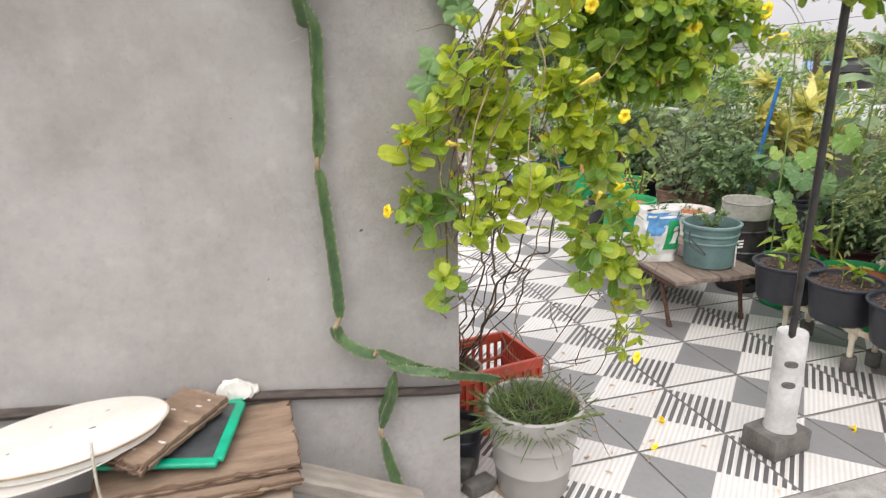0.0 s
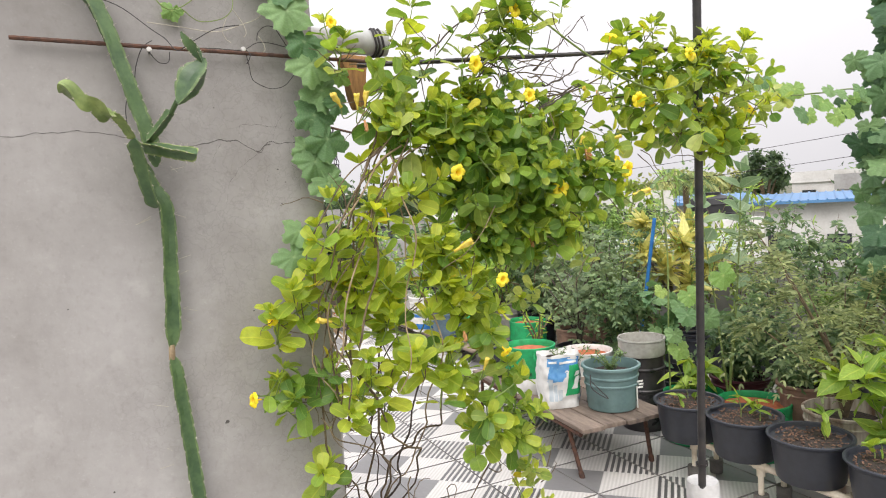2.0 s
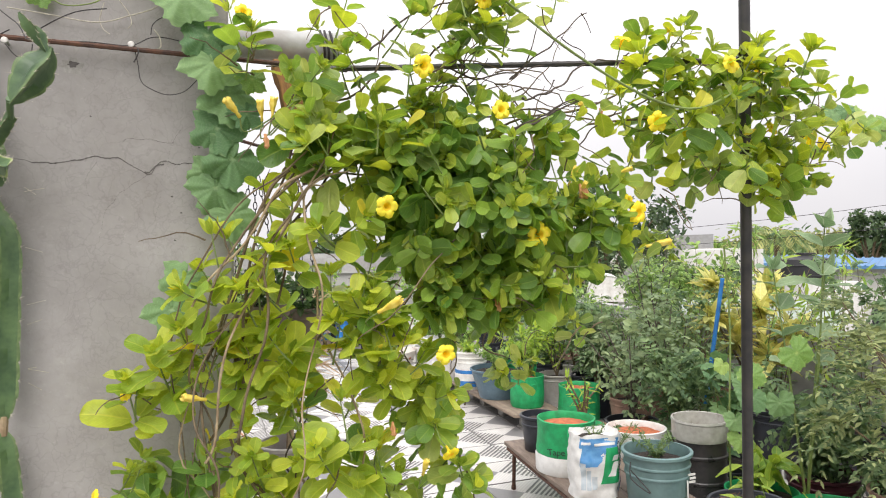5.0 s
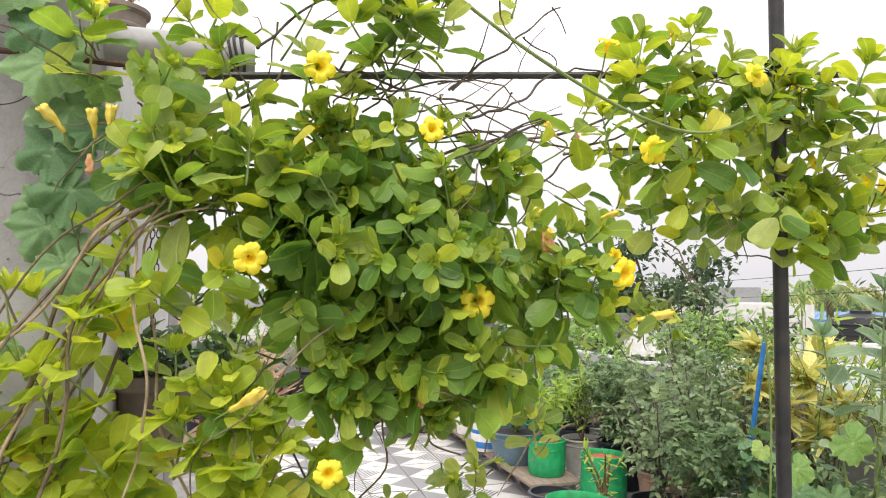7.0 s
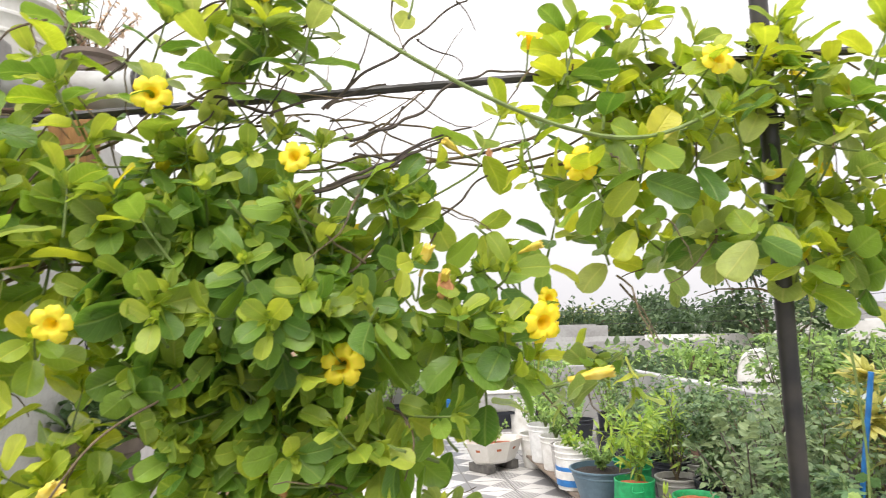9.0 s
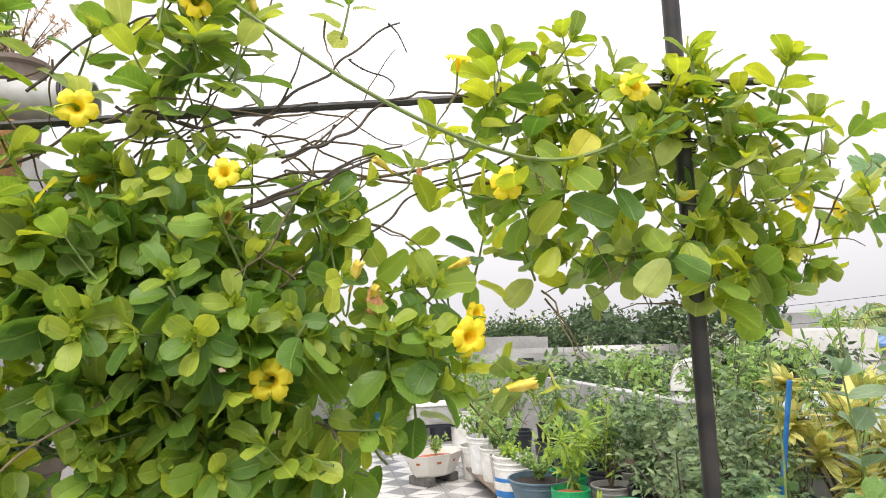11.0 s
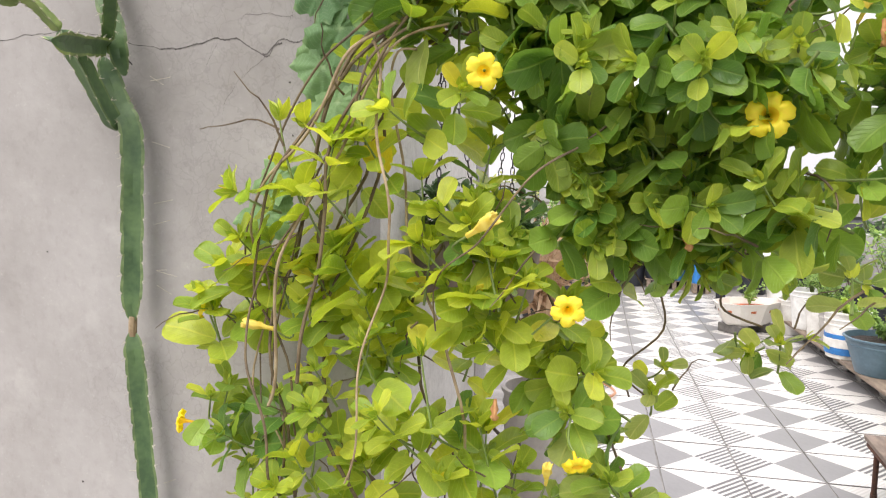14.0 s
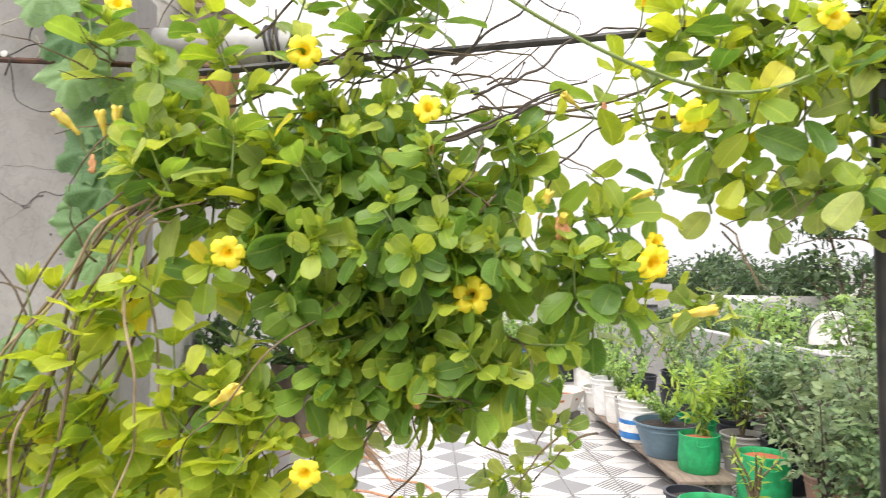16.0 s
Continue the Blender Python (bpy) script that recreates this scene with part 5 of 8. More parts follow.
wire([(-1.686, -.72, 1.786), (-1.657, -.72, 1.764), (-1.621, -.72, 1.767), (-1.596, -.72, 1.780), (-1.584, -.72, 1.806), (-1.589, -.70, 1.86)], .0011, "stem_green", "pale green tendril curling before the wall", "tendril", "tendril")
wire([(-1.596, -.70, 1.780), (-1.605, -.69, 1.755), (-1.600, -.69, 1.738), (-1.590, -.69, 1.730)], .0008, "twine", "pale dried tendril curling before the wall", "tendril", "tendril")
wire([(-1.584, -.70, 1.800), (-1.562, -.69, 1.772), (-1.556, -.69, 1.752), (-1.562, -.69, 1.742)], .0008, "twine", "pale dried tendril curling before the wall", "tendril", "tendril")
wire([(-1.523, -.65, 1.756), (-1.514, -.655, 1.741), (-1.512, -.66, 1.724), (-1.520, -.66, 1.716)], .0011, "twine", "pale twist of dried tendril on the rod", "tendril", "tendril")

# small pits in the plaster: a dark ragged hollow with a crumbled pale rim
def wall_pit(x, z, r, seed):
    ob0 = None
    for grow, lift, mat in ((1.7, .0007, "concrete"), (.78, .0013, "crack")):
        if r < .008 and mat == "concrete":
            continue
        bm = bmesh.new()
        n = 30
        c = bm.verts.new((0, lift + .0006, 0))
        ring = []
        for i in range(n):
            a = 2 * math.pi * i / n
            q = r * grow * (1 + .75 * noise.noise(Vector((math.cos(a) * 1.3, math.sin(a) * 1.3, seed + grow))) + .35 * noise.noise(Vector((math.cos(a) * 4, math.sin(a) * 4, seed))))
            ring.append(bm.verts.new((q * math.cos(a) * 1.25, lift if mat != "concrete" else 0, q * math.sin(a) * .85)))
        for v in [c] + ring:
            v.co.y = -v.co.y
        for i in range(n):
            bm.faces.new((c, ring[i], ring[(i + 1) % n]))
        bmesh.ops.recalc_face_normals(bm, faces=list(bm.faces))
        ob = part("wall_pit", bm, mat, None, "", False)
        ob.location = (x, WALL_Y, z)
        tagged(ob, "small chipped pit in the cement plaster", "pit", "", "structure")


for k, (x, z, r) in enumerate(((-1.658, .904, .005), (-1.657, 1.699, .0085), (-1.50, 1.47, .0022), (-1.485, 1.44, .0018), (-1.497, 1.39, .002), (-1.46, 1.58, .0022), (-1.452, 1.56, .002), (-1.458, 1.545, .0018), (-1.63, 1.61, .0016), (-1.90, .80, .0025), (-1.95, 1.2, .002), (-1.58, 1.15, .002))):
    wall_pit(x, z, r, k)
# pale scratches in the plaster
for ctrl in ([(-1.601, 1.636), (-1.578, 1.643), (-1.561, 1.648)],):
    bm = bmesh.new()
    tube(bm, curve_points([(x, WALL_Y + .0006, z) for x, z in ctrl], 12), [.0009 * (1 + .5 * noise.noise(Vector((i * .7, 0, 0)))) for i in range(13)][:len(curve_points([(0, 0, 0)] * len(ctrl), 12))], 5)
    tagged(part("scratch", bm, "concrete"), "pale scratch across the cement plaster", "scratch", "", "structure")

# waste pipe above the wall's end, with a timber wedge below it
bm = bmesh.new()
lathe(bm, [(.029, 0), (.032, 0), (.032, .23), (.034, .232), (.034, .25), (.030, .25), (.029, .24), (.029, 0)], 28)
ob = part("waste_pipe", bm, "pvc_grey")
ob.matrix_basis = pose(-1.415, -.50, 1.797, 0, 90, 0)
tagged(ob, "weathered grey plastic pipe end sticking out past the wall", "pipe")
for k, x in enumerate((-1.205, -1.196, -1.185)):
    wire([(x + .004 * math.sin(a * 2), -.518 + .036 * math.cos(a), 1.785 + .036 * math.sin(a)) for a in [i * .7 for i in range(10 + 2 * k)]], .0028, "wire", "dark wire wound round the pipe end", "tie_wire", "wire")
bm = bmesh.new()
box(bm, (0, 0, 0), (.068, .045, .13), bevel=.003)
bmesh.ops.subdivide_edges(bm, edges=[e for e in bm.edges if e.calc_length() > .03], cuts=6, use_grid_fill=True)
for v in bm.verts:
    t = .5 - v.co.z / .13
    v.co.x = v.co.x * (1 - .62 * t) + .010 * t
    v.co += Vector((noise.noise(v.co * 40), noise.noise(v.co * 40 + Vector((5, 0, 0))), .5 * noise.noise(v.co * 30))) * .004
ob = part("timber_wedge", bm, "orange_wood")
ob.location = (-1.280, -.555, 1.682)
tagged(ob, "splintered orange-brown timber wedge fixed under the rod", "timber")

# ---- things on the wall's top ----
def bucket_mesh(parent, r_top, r_base, h, mat, wall=.004, rim=.008, bands=1, name="body", label=""):
    bm = bmesh.new()
    prof = [(0, 0), (r_base * .96, 0), (r_base, .004)]
    rr = lambda z: r_base + (r_top - r_base) * z / h
    z0 = h - .045 * bands - .01
    prof.append((rr(z0), z0))
    for k in range(bands):
        z = z0 + .04 * k
        prof += [(rr(z) + rim * .6, z + .002), (rr(z) + rim * .6, z + .008), (rr(z + .01), z + .012), (rr(z + .035), z + .036)]
    prof += [(r_top + rim, h - .012), (r_top + rim, h - .002), (r_top + rim * .5, h), (r_top - wall, h), (rr(h * .85) - wall, h * .85), (r_base - wall, .01), (0, .01)]
    lathe(bm, prof, 40)
    return part(name, bm, mat, parent, label)


def soil_mesh(parent, r, z, mat="soil", heap=.012, name="soil"):
    bm = bmesh.new()
    lathe(bm, [(0, z + heap), (r * .35, z + heap * .8), (r * .7, z + heap * .3), (r, z - .004), (r * .98, z - .03), (0, z - .03)], 28)
    for v in bm.verts:
        v.co.z += 0.006 * noise.noise(v.co * 60)
    return part(name, bm, mat, parent)


wb = thing("white_bucket", (-1.70, .0, 1.858), "white ribbed plastic bucket standing on the cabin roof", "bucket")
bucket_mesh(wb, .155, .13, .30, "white_plastic", bands=2)
soil_mesh(wb, .142, .26)
bl = thing("blue_bag", (-1.525, -.555, 1.874), "crumpled blue plastic planting bag on the wall top", "bag")
bm = bmesh.new()
lathe(bm, [(0, 0), (.055, 0), (.07, .03), (.066, .08), (.074, .11), (.064, .13), (.05, .12), (0, .10)], 30, wobble=.22)
for v in bm.verts:
    v.co += Vector((noise.noise(v.co * 35), noise.noise(v.co * 35 + Vector((7, 0, 0))), noise.noise(v.co * 35 + Vector((0, 7, 0))))) * .012
part("bag_body", bm, "blue_bag", bl)

# ---- dragon-fruit cactus on the wall ----
cactus = thing("climbing_cactus", (-1.20, -.64, .28), "green three-ribbed climbing cactus with jointed stems on the wall", "cactus")
CI = Matrix.Translation((1.20, .64, -.28)) @ Matrix.Translation(OFF)


def cactus_joint(ctrl, w, twist=0.0, spin=0.0, rib=3, spindle=False, mats=("cactus", "cactus_edge")):
    """One stem joint: fins round a core, edges notched at each areole, with pale spine tufts in the notches."""
    w = w * .76
    rough_len = sum((Vector(q) - Vector(p)).length for p, q in zip(ctrl, ctrl[1:]))
    pts = [CI @ p for p in curve_points(ctrl, max(24, int(rough_len / .0045)))]
    n = len(pts)
    step = 6 if rough_len > .1 else 4
    bm, spines = bmesh.new(), bmesh.new()
    rings = []
    x = None
    for i, p in enumerate(pts):
        d = (pts[min(i + 1, n - 1)] - pts[max(i - 1, 0)]).normalized()
        if x is None:
            x, y = ring_frame(d)
        else:
            x = (x - d * x.dot(d)).normalized()
            y = d.cross(x)
        t = i / (n - 1)
        taper = min(1, t / .10, (1 - t) / .12) ** .6 if 0 < t < 1 else .18
        if spindle:
            taper = math.sin(math.pi * min(1, max(0, t))) ** .8
        ww = w * max(.18, taper)
        ring = []
        for k in range(rib):
            a = spin + twist * t + 2 * math.pi * k / rib + .05 * math.sin(i * .35 + 2 * k)
            u = ((i + 2 * k) % step) / step
            scal = .95 + .12 * u ** .7 * (1 - u) ** .25 / .52
            for da, r in ((-.13, .82 * (.6 + .4 * scal)), (0, scal), (.13, .82 * (.6 + .4 * scal)), (math.pi / rib, .30)):
                ang = a + da
                ring.append(bm.verts.new(p + (x * math.cos(ang) + y * math.sin(ang)) * ww * r))
            if (i + 2 * k) % step == 0 and 2 < i < n - 2:
                out = x * math.cos(a) + y * math.sin(a)
                c = p + out * ww * .93
                tube(spines, [c - d * .0012, c + out * .0016, c + d * .0012], [.0004, .0011, .0004], 5)
                for g in range(2):
                    tube(spines, [c, c + (out + d * (g - .5) + y * (g * .6 - .3)) * .006], [.0006, .0002], 3)
        rings.append(ring)
    m = rib * 4
    for a, b in zip(rings, rings[1:]):
        for k in range(m):
            f = bm.faces.new((a[k], a[(k + 1) % m], b[(k + 1) % m], b[k]))
            f.material_index = 1 if k % 4 in (0, 1) else 0
    bm.faces.new(list(reversed(rings[0])))
    bm.faces.new(rings[-1])
    ob = part("stem_joint", bm, list(mats), cactus)
    part("spine_edge", spines, "spine", ob, "", True, "stuff")
    return ob


CY = -.672
for ctrl, w, tw, sp, *spindle in (
    ([(-1.90, CY, 1.88), (-1.845, CY, 1.79), (-1.815, CY, 1.69), (-1.790, CY, 1.60), (-1.770, CY, 1.53), (-1.760, CY, 1.47)], .0245, .5, .4),
    ([(-1.80, CY, 1.50), (-1.775, CY, 1.43), (-1.752, CY, 1.38), (-1.754, CY, 1.26), (-1.757, CY, 1.16), (-1.762, CY, 1.083)], .0245, .7, .2),
    ([(-1.764, CY, 1.070), (-1.756, CY, .98), (-1.747, CY, .88), (-1.738, CY, .76), (-1.733, CY, .665)], .022, .5, .5),
    ([(-1.748, CY, .652), (-1.735, CY, .61), (-1.69, CY - .01, .575), (-1.645, CY - .01, .555)], .024, .4, .2),
    ([(-1.645, CY - .015, .575), (-1.56, CY - .02, .525), (-1.46, CY - .02, .48), (-1.36, CY, .445), (-1.27, CY + .02, .41)], .020, .5, .9),
    ([(-1.62, CY - .02, .535), (-1.55, CY - .03, .505), (-1.45, CY - .04, .49)], .018, .4, .2),
    ([(-1.595, CY - .01, .50), (-1.61, CY - .01, .44), (-1.632, CY - .01, .38), (-1.642, CY - .01, .33)], .030, .4, .3, True),
    ([(-1.640, CY - .01, .318), (-1.63, CY - .01, .25), (-1.60, CY - .01, .13), (-1.575, CY - .01, .02)], .025, .4, .5, True),
    
    ([(-1.775, -.69, 1.52), (-1.745, -.72, 1.553), (-1.727, -.74, 1.578)], .014, .3, .4),
        ([(-1.768, -.685, 1.385), (-1.782, -.71, 1.44), (-1.792, -.735, 1.49), (-1.80, -.755, 1.522)], .021, .3, .4)):
    cactus_joint(ctrl, w, tw, sp, 3, bool(spindle))
for a, b in (((-1.762, CY, 1.092), (-1.764, CY, 1.060)), ((-1.733, CY, .675), (-1.748, CY, .645)), ((-1.642, CY - .01, .338), (-1.640, CY - .01, .310)), ((-1.65, CY - .01, .56), (-1.64, CY - .015, .572))):
    bm = bmesh.new()
    tube(bm, [CI @ Vector(a), CI @ Vector(b)], .0065, 8)
    part("joint_neck", bm, "stem_pale", cactus, "corky brown neck between two joints")
cactus_joint([(-1.716, -.788, 1.584), (-1.699, -.788, 1.609), (-1.682, -.788, 1.634), (-1.668, -.788, 1.654), (-1.66, -.788, 1.674)], .040, .2, .25, 3, True)
cactus_joint([(-1.664, -.793, 1.663), (-1.672, -.793, 1.681), (-1.677, -.793, 1.693), (-1.689, -.793, 1.705), (-1.7, -.793, 1.722)], .017, .8, .9, 3, True)
bm = bmesh.new()
tube(bm, [CI @ Vector((-1.727, -.74, 1.572)), CI @ Vector((-1.716, -.788, 1.592))], .005, 8)
part("joint_neck", bm, "cactus", cactus)
cactus_joint([(-1.785, CY - .01, 1.515), (-1.755, -.74, 1.503), (-1.725, -.82, 1.488), (-1.70, -.88, 1.478)], .021, .3, 1.6, mats=("cactus", "cactus_young"))
cactus_joint([(-1.80, -.755, 1.522), (-1.818, -.775, 1.552), (-1.832, -.79, 1.566)], .013, .3, .8, mats=("cactus_young", "cactus_young"))
cactus_joint([(-1.832, -.79, 1.566), (-1.846, -.80, 1.562), (-1.862, -.815, 1.580), (-1.882, -.83, 1.580), (-1.900, -.845, 1.600), (-1.915, -.85, 1.608)], .021, 2.6, .4, mats=("cactus_young", "cactus_young"))
bm = bmesh.new()
for k in range(15):
    z = rnd(.7, 1.5)
    s = RNG.choice((-1, 1))
    x = -1.755 + s * .024
    tube(bm, [CI @ Vector((x, CY + .02, z)), CI @ Vector((x + s * rnd(.01, .03), -.640, z + rnd(-.016, .012)))], .0005, 4)
part("air_root_fringe", bm, "twine", cactus, "", True, "stuff")

# ---- pot at the wall's corner with grass, red crate ----
pot = thing("plastic_pot", (-1.15, -.60, 0), "large pale grey plastic flower pot with grass growing in it", "pot")
bm = bmesh.new()
lathe(bm, [(0, .012), (.098, .012), (.104, .02), (.115, .10), (.119, .104), (.119, .110), (.117, .114), (.124, .18), (.128, .184), (.128, .192), (.126, .196), (.131, .235), (.135, .245), (.143, .25), (.146, .268), (.146, .292), (.139, .297), (.132, .292), (.128, .25), (0, .245)], 48)
for v in bm.verts:
    v.co = Vector((v.co.x * 1.05, v.co.y * 1.05, .012 + (v.co.z - .012) * 1.06))
part("pot_body", bm, "pot_plastic", pot)
soil_mesh(pot, .130, .272)
bm = bmesh.new()
box(bm, (-.01, .0, .006), (.19, .17, .012), pose(0, 0, 0, 0, 0, 20), bevel=.002)
part("wood_block", bm, "wood", pot, "flat wooden offcut beneath the pot")
g = Foliage("blade")
for k in range(900):
    a, r = rnd(0, 6.28), .128 * math.sqrt(rnd(0, 1))
    b = Vector((r * math.cos(a), r * math.sin(a), .275))
    d = rnd_dir((math.cos(a) * .5 - .25, math.sin(a) * .5 - .1, .5), .75)
    g.add(b, d, (0, 0, 1), rnd(.03, .105), rnd(.35, .75))
for k in range(16):
    a = rnd(1.6, 5.2)
    b = Vector((.10 * math.cos(a), .10 * math.sin(a), .27))
    g.add(b, rnd_dir((math.cos(a) * .9, math.sin(a) * .9, .5), .5), (0, 0, 1), rnd(.10, .22), .6)
g.build("grass", "grass", pot)

crate = thing("plastic_crate", (-1.172, -.128, 0), "empty red plastic crate with slotted sides behind the pot", "crate", rz=8)
for nm, c, s in (("crate_side", (0, -.135, .13), (.42, .012, .26)), ("crate_side", (0, .135, .13), (.42, .012, .26)), ("crate_end", (.205, 0, .13), (.012, .258, .26)), ("crate_end", (-.205, 0, .13), (.012, .258, .26))):
    lx, ly, lz = s
    side = None
    for z, tall in ((.240, .040), (.150, .014), (.085, .014), (.018, .034)):
        bm = bmesh.new()
        box(bm, (c[0], c[1], z), (lx + .004, ly + .004, tall), bevel=.003)
        ob = part(nm if side is None else "rail", bm, "red_crate", side or crate, "", False)
        side = side or ob
    for k in range(13):
        o = (k / 12 - .5) * (max(lx, ly) - .012)
        bm = bmesh.new()
        box(bm, (c[0] + (o if lx > ly else 0), c[1] + (o if ly > lx else 0), .125), (.012 if lx > ly else lx - .002, .012 if ly > lx else ly - .002, .205))
        part("slat", bm, "red_crate", side, "", False)
    if ly < lx and c[1] < 0:
        bm = bmesh.new()
        box(bm, (.0, c[1] + .008, .19), (.40, .005, .07))
        part("panel", bm, "red_crate", side, "", False)
bm = bmesh.new()
box(bm, (0, 0, .006), (.40, .25, .01))
part("crate_base", bm, "red_crate", crate)
vp = thing("flower_pot", (-1.235, -.125, .012), "brown pot inside the red crate in which the vine grows", "pot")
bucket_mesh(vp, .085, .065, .205, "pot_brown")
soil_mesh(vp, .078, .18)
# rubbish in the corner between pot and wall
bp = thing("black_pot", (-1.318, -.42, 0), "small black plastic pot in the corner", "pot")
bucket_mesh(bp, .066, .05, .17, "tub_black")
soil_mesh(bp, .06, .145)
for x, y, z, sx, sy, sz, a in ((-1.315, -.565, 0, .10, .06, .045, 20), (-1.30, -.70, 0, .07, .05, .035, -30), (-1.335, -.49, 0, .06, .05, .07, 60)):
    rb = thing("cement_lump", (x, y, z), "broken lump of cement lying in the corner", "rubble", "cement lumps", a)
    bm = bmesh.new()
    box(bm, (0, 0, sz / 2), (sx, sy, sz), bevel=.008, segs=2)
    for v in bm.verts:
        v.co += Vector((noise.noise(v.co * 30), noise.noise(v.co * 30 + Vector((4, 0, 0))), 0)) * .012
    part("lump", bm, "concrete_dark", rb)

# ---- pile against the wall: timber rail, planks, slate, dish ----
wire([(-3.0, -.655, .575), (-2.50, -.655, .532), (-2.2, -.655, .500), (-1.95, -.655, .478), (-1.75, -.655, .450), (-1.50, -.655, .412), (-1.40, -.650, .400)], .0135, "dark_timber", "dark weathered timber rail running along the foot of the wall", "timber_rail", "rail")


def plank(name, at, size, rot, mat, label, category="plank"):
    bm = bmesh.new()
    box(bm, (0, 0, 0), size, bevel=min(size) * .15, segs=1)
    bmesh.ops.subdivide_edges(bm, edges=[e for e in bm.edges if e.calc_length() > .05], cuts=5, use_grid_fill=True)
    for v in bm.verts:
        v.co += Vector((noise.noise(v.co * 25), noise.noise(v.co * 25 + Vector((4, 0, 0))), noise.noise(v.co * 18))) * .0022
    ob = part(name, bm, mat)
    ob.matrix_basis = pose(*at, *rot)
    return tagged(ob, label, category)


def plywood(at, size, rot, label, seed):
    """A weathered offcut of plywood: plies of uneven outline, splintered and delaminating at the edges."""
    r = random.Random(seed)
    t = thing("plywood_board", at, label, "plywood")
    t.matrix_basis = pose(*at, *rot)
    w, d, h = size
    n = 4
    for k in range(n):
        bm = bmesh.new()
        loop = []
        for (ax, ay), (bx, by) in zip(((-1, -1), (1, -1), (1, 1), (-1, 1)), ((1, -1), (1, 1), (-1, 1), (-1, -1))):
            m = 26
            for i in range(m):
                q = i / m
                x, y = (ax + (bx - ax) * q) * w / 2, (ay + (by - ay) * q) * d / 2
                cut = .006 * noise.noise(Vector((x * 30, y * 30, seed + k * 3))) + (r.uniform(-.012, 0) if r.random() < .22 else r.uniform(-.002, 0))
                g = 1 + cut / max(w, d) * 2.4 - .010 * (k % 2)
                loop.append((x * g, y * g))
        z0 = h * (k / n - .5)
        lower = [bm.verts.new((x, y, z0 + .002 * noise.noise(Vector((x * 9, y * 9, seed))))) for x, y in loop]
        upper = [bm.verts.new((v.co.x, v.co.y, v.co.z + h / n * .86)) for v in lower]
        c0, c1 = bm.verts.new((0, 0, z0)), bm.verts.new((0, 0, z0 + h / n * .86))
        for i in range(len(loop)):
            j = (i + 1) % len(loop)
            bm.faces.new((lower[i], lower[j], upper[j], upper[i]))
            bm.faces.new((upper[i], upper[j], c1))
            bm.faces.new((lower[j], lower[i], c0))
        part("ply", bm, ("ply_brown", "ply_pale")[k % 2] if k < n - 1 else "ply_top", t, "", False)
    return t


plywood((-2.09, -.775, .452), (.43, .27, .020), (4, 0, 0), "wide weathered brown plywood board splintered at its edges", 3)
plywood((-2.105, -.80, .425), (.44, .27, .024), (4, 1, 3), "pale rough plywood offcut under the brown board", 5)
strip = plywood((-2.166, -.772, .520), (.138, .285, .026), (4, 0, -40), "brown delaminated plywood strip resting slantwise on the slate", 8)
for x, y, w in ((.03, .08, .006), (.045, .02, .004), (-.02, .05, .005), (.05, -.06, .007), (.01, -.10, .004), (.035, .11, .004)):
    bm = bmesh.new()
    lathe(bm, [(0, .0008), (w * .7, .0008), (w, 0)], 9, at=(x, y, .0125), wobble=.5, squash=(1.4, .7))
    part("paint_fleck", bm, "white_plastic", strip)
plank("plank", (-2.20, -.935, .395), (.40, .045, .03), (0, 3, 14), "wood", "rough split stick of timber beneath the boards")
plank("plank", (-2.15, -.945, .365), (.50, .08, .02), (4, -2, 4), "wood", "grey weathered batten beneath the boards")
plank("plank", (-1.74, -.80, .27), (.42, .07, .05), (10, 30, 8), "grey_wood", "grey-brown slanting wooden post leaning under the pile", "post")
plank("block", (-2.30, -.80, .17), (.55, .30, .34), (0, 0, 0), "concrete_dark", "dark cement block stack beneath the boards", "block")
bm = bmesh.new()
bmesh.ops.create_icosphere(bm, subdivisions=3, radius=1)
for v in bm.verts:
    p = v.co.copy()
    v.co = Vector((p.x * .046, p.y * .016, max(-.2, p.z) * .026 * (1 - .45 * abs(p.x + .3))))
    v.co += Vector((noise.noise(p * 2.3), .4 * noise.noise(p * 2.3 + Vector((3, 0, 0))), noise.noise(p * 3.1 + Vector((0, 5, 0))))) * .011
ob = part("cloth", bm, "white_plastic")
ob.matrix_basis = pose(-2.005, -.645, .508, 0, -4, 4) @ Matrix.Diagonal((1.15, 1.1, 2.0, 1))
tagged(ob, "crumpled white plastic scrap stuck on the wall rail", "scrap")
bm = bmesh.new()
box(bm, (0, 0, 0), (.42, .20, .07), pose(0, 0, 0, 4, 0, 6), bevel=.03)
ob = part("tarpaulin", bm, "blue_drum")
ob.location = (-2.17, -.93, .29)
tagged(ob, "folded dark blue plastic sheet lying under the boards", "sheet")

slate = thing("writing_slate", (-2.163, -.743, .492), "black slate board with a bright green plastic frame", "slate")
bm = bmesh.new()
box(bm, (-.08, 0, 0), (.42, .22, .006))
b0 = part("board", bm, "slate", slate)
for c, sz in (((-.08, -.117, 0), (.45, .026, .013)), ((-.08, .117, 0), (.45, .026, .013)), ((.142, 0, 0), (.026, .22, .013)), ((-.302, 0, 0), (.026, .22, .013))):
    bm = bmesh.new()
    box(bm, c, sz, bevel=.0055, segs=3)
    part("frame_bar", bm, "green_plastic", slate)
slate.matrix_basis = pose(-2.163, -.743, .492, 5, 1, -15)

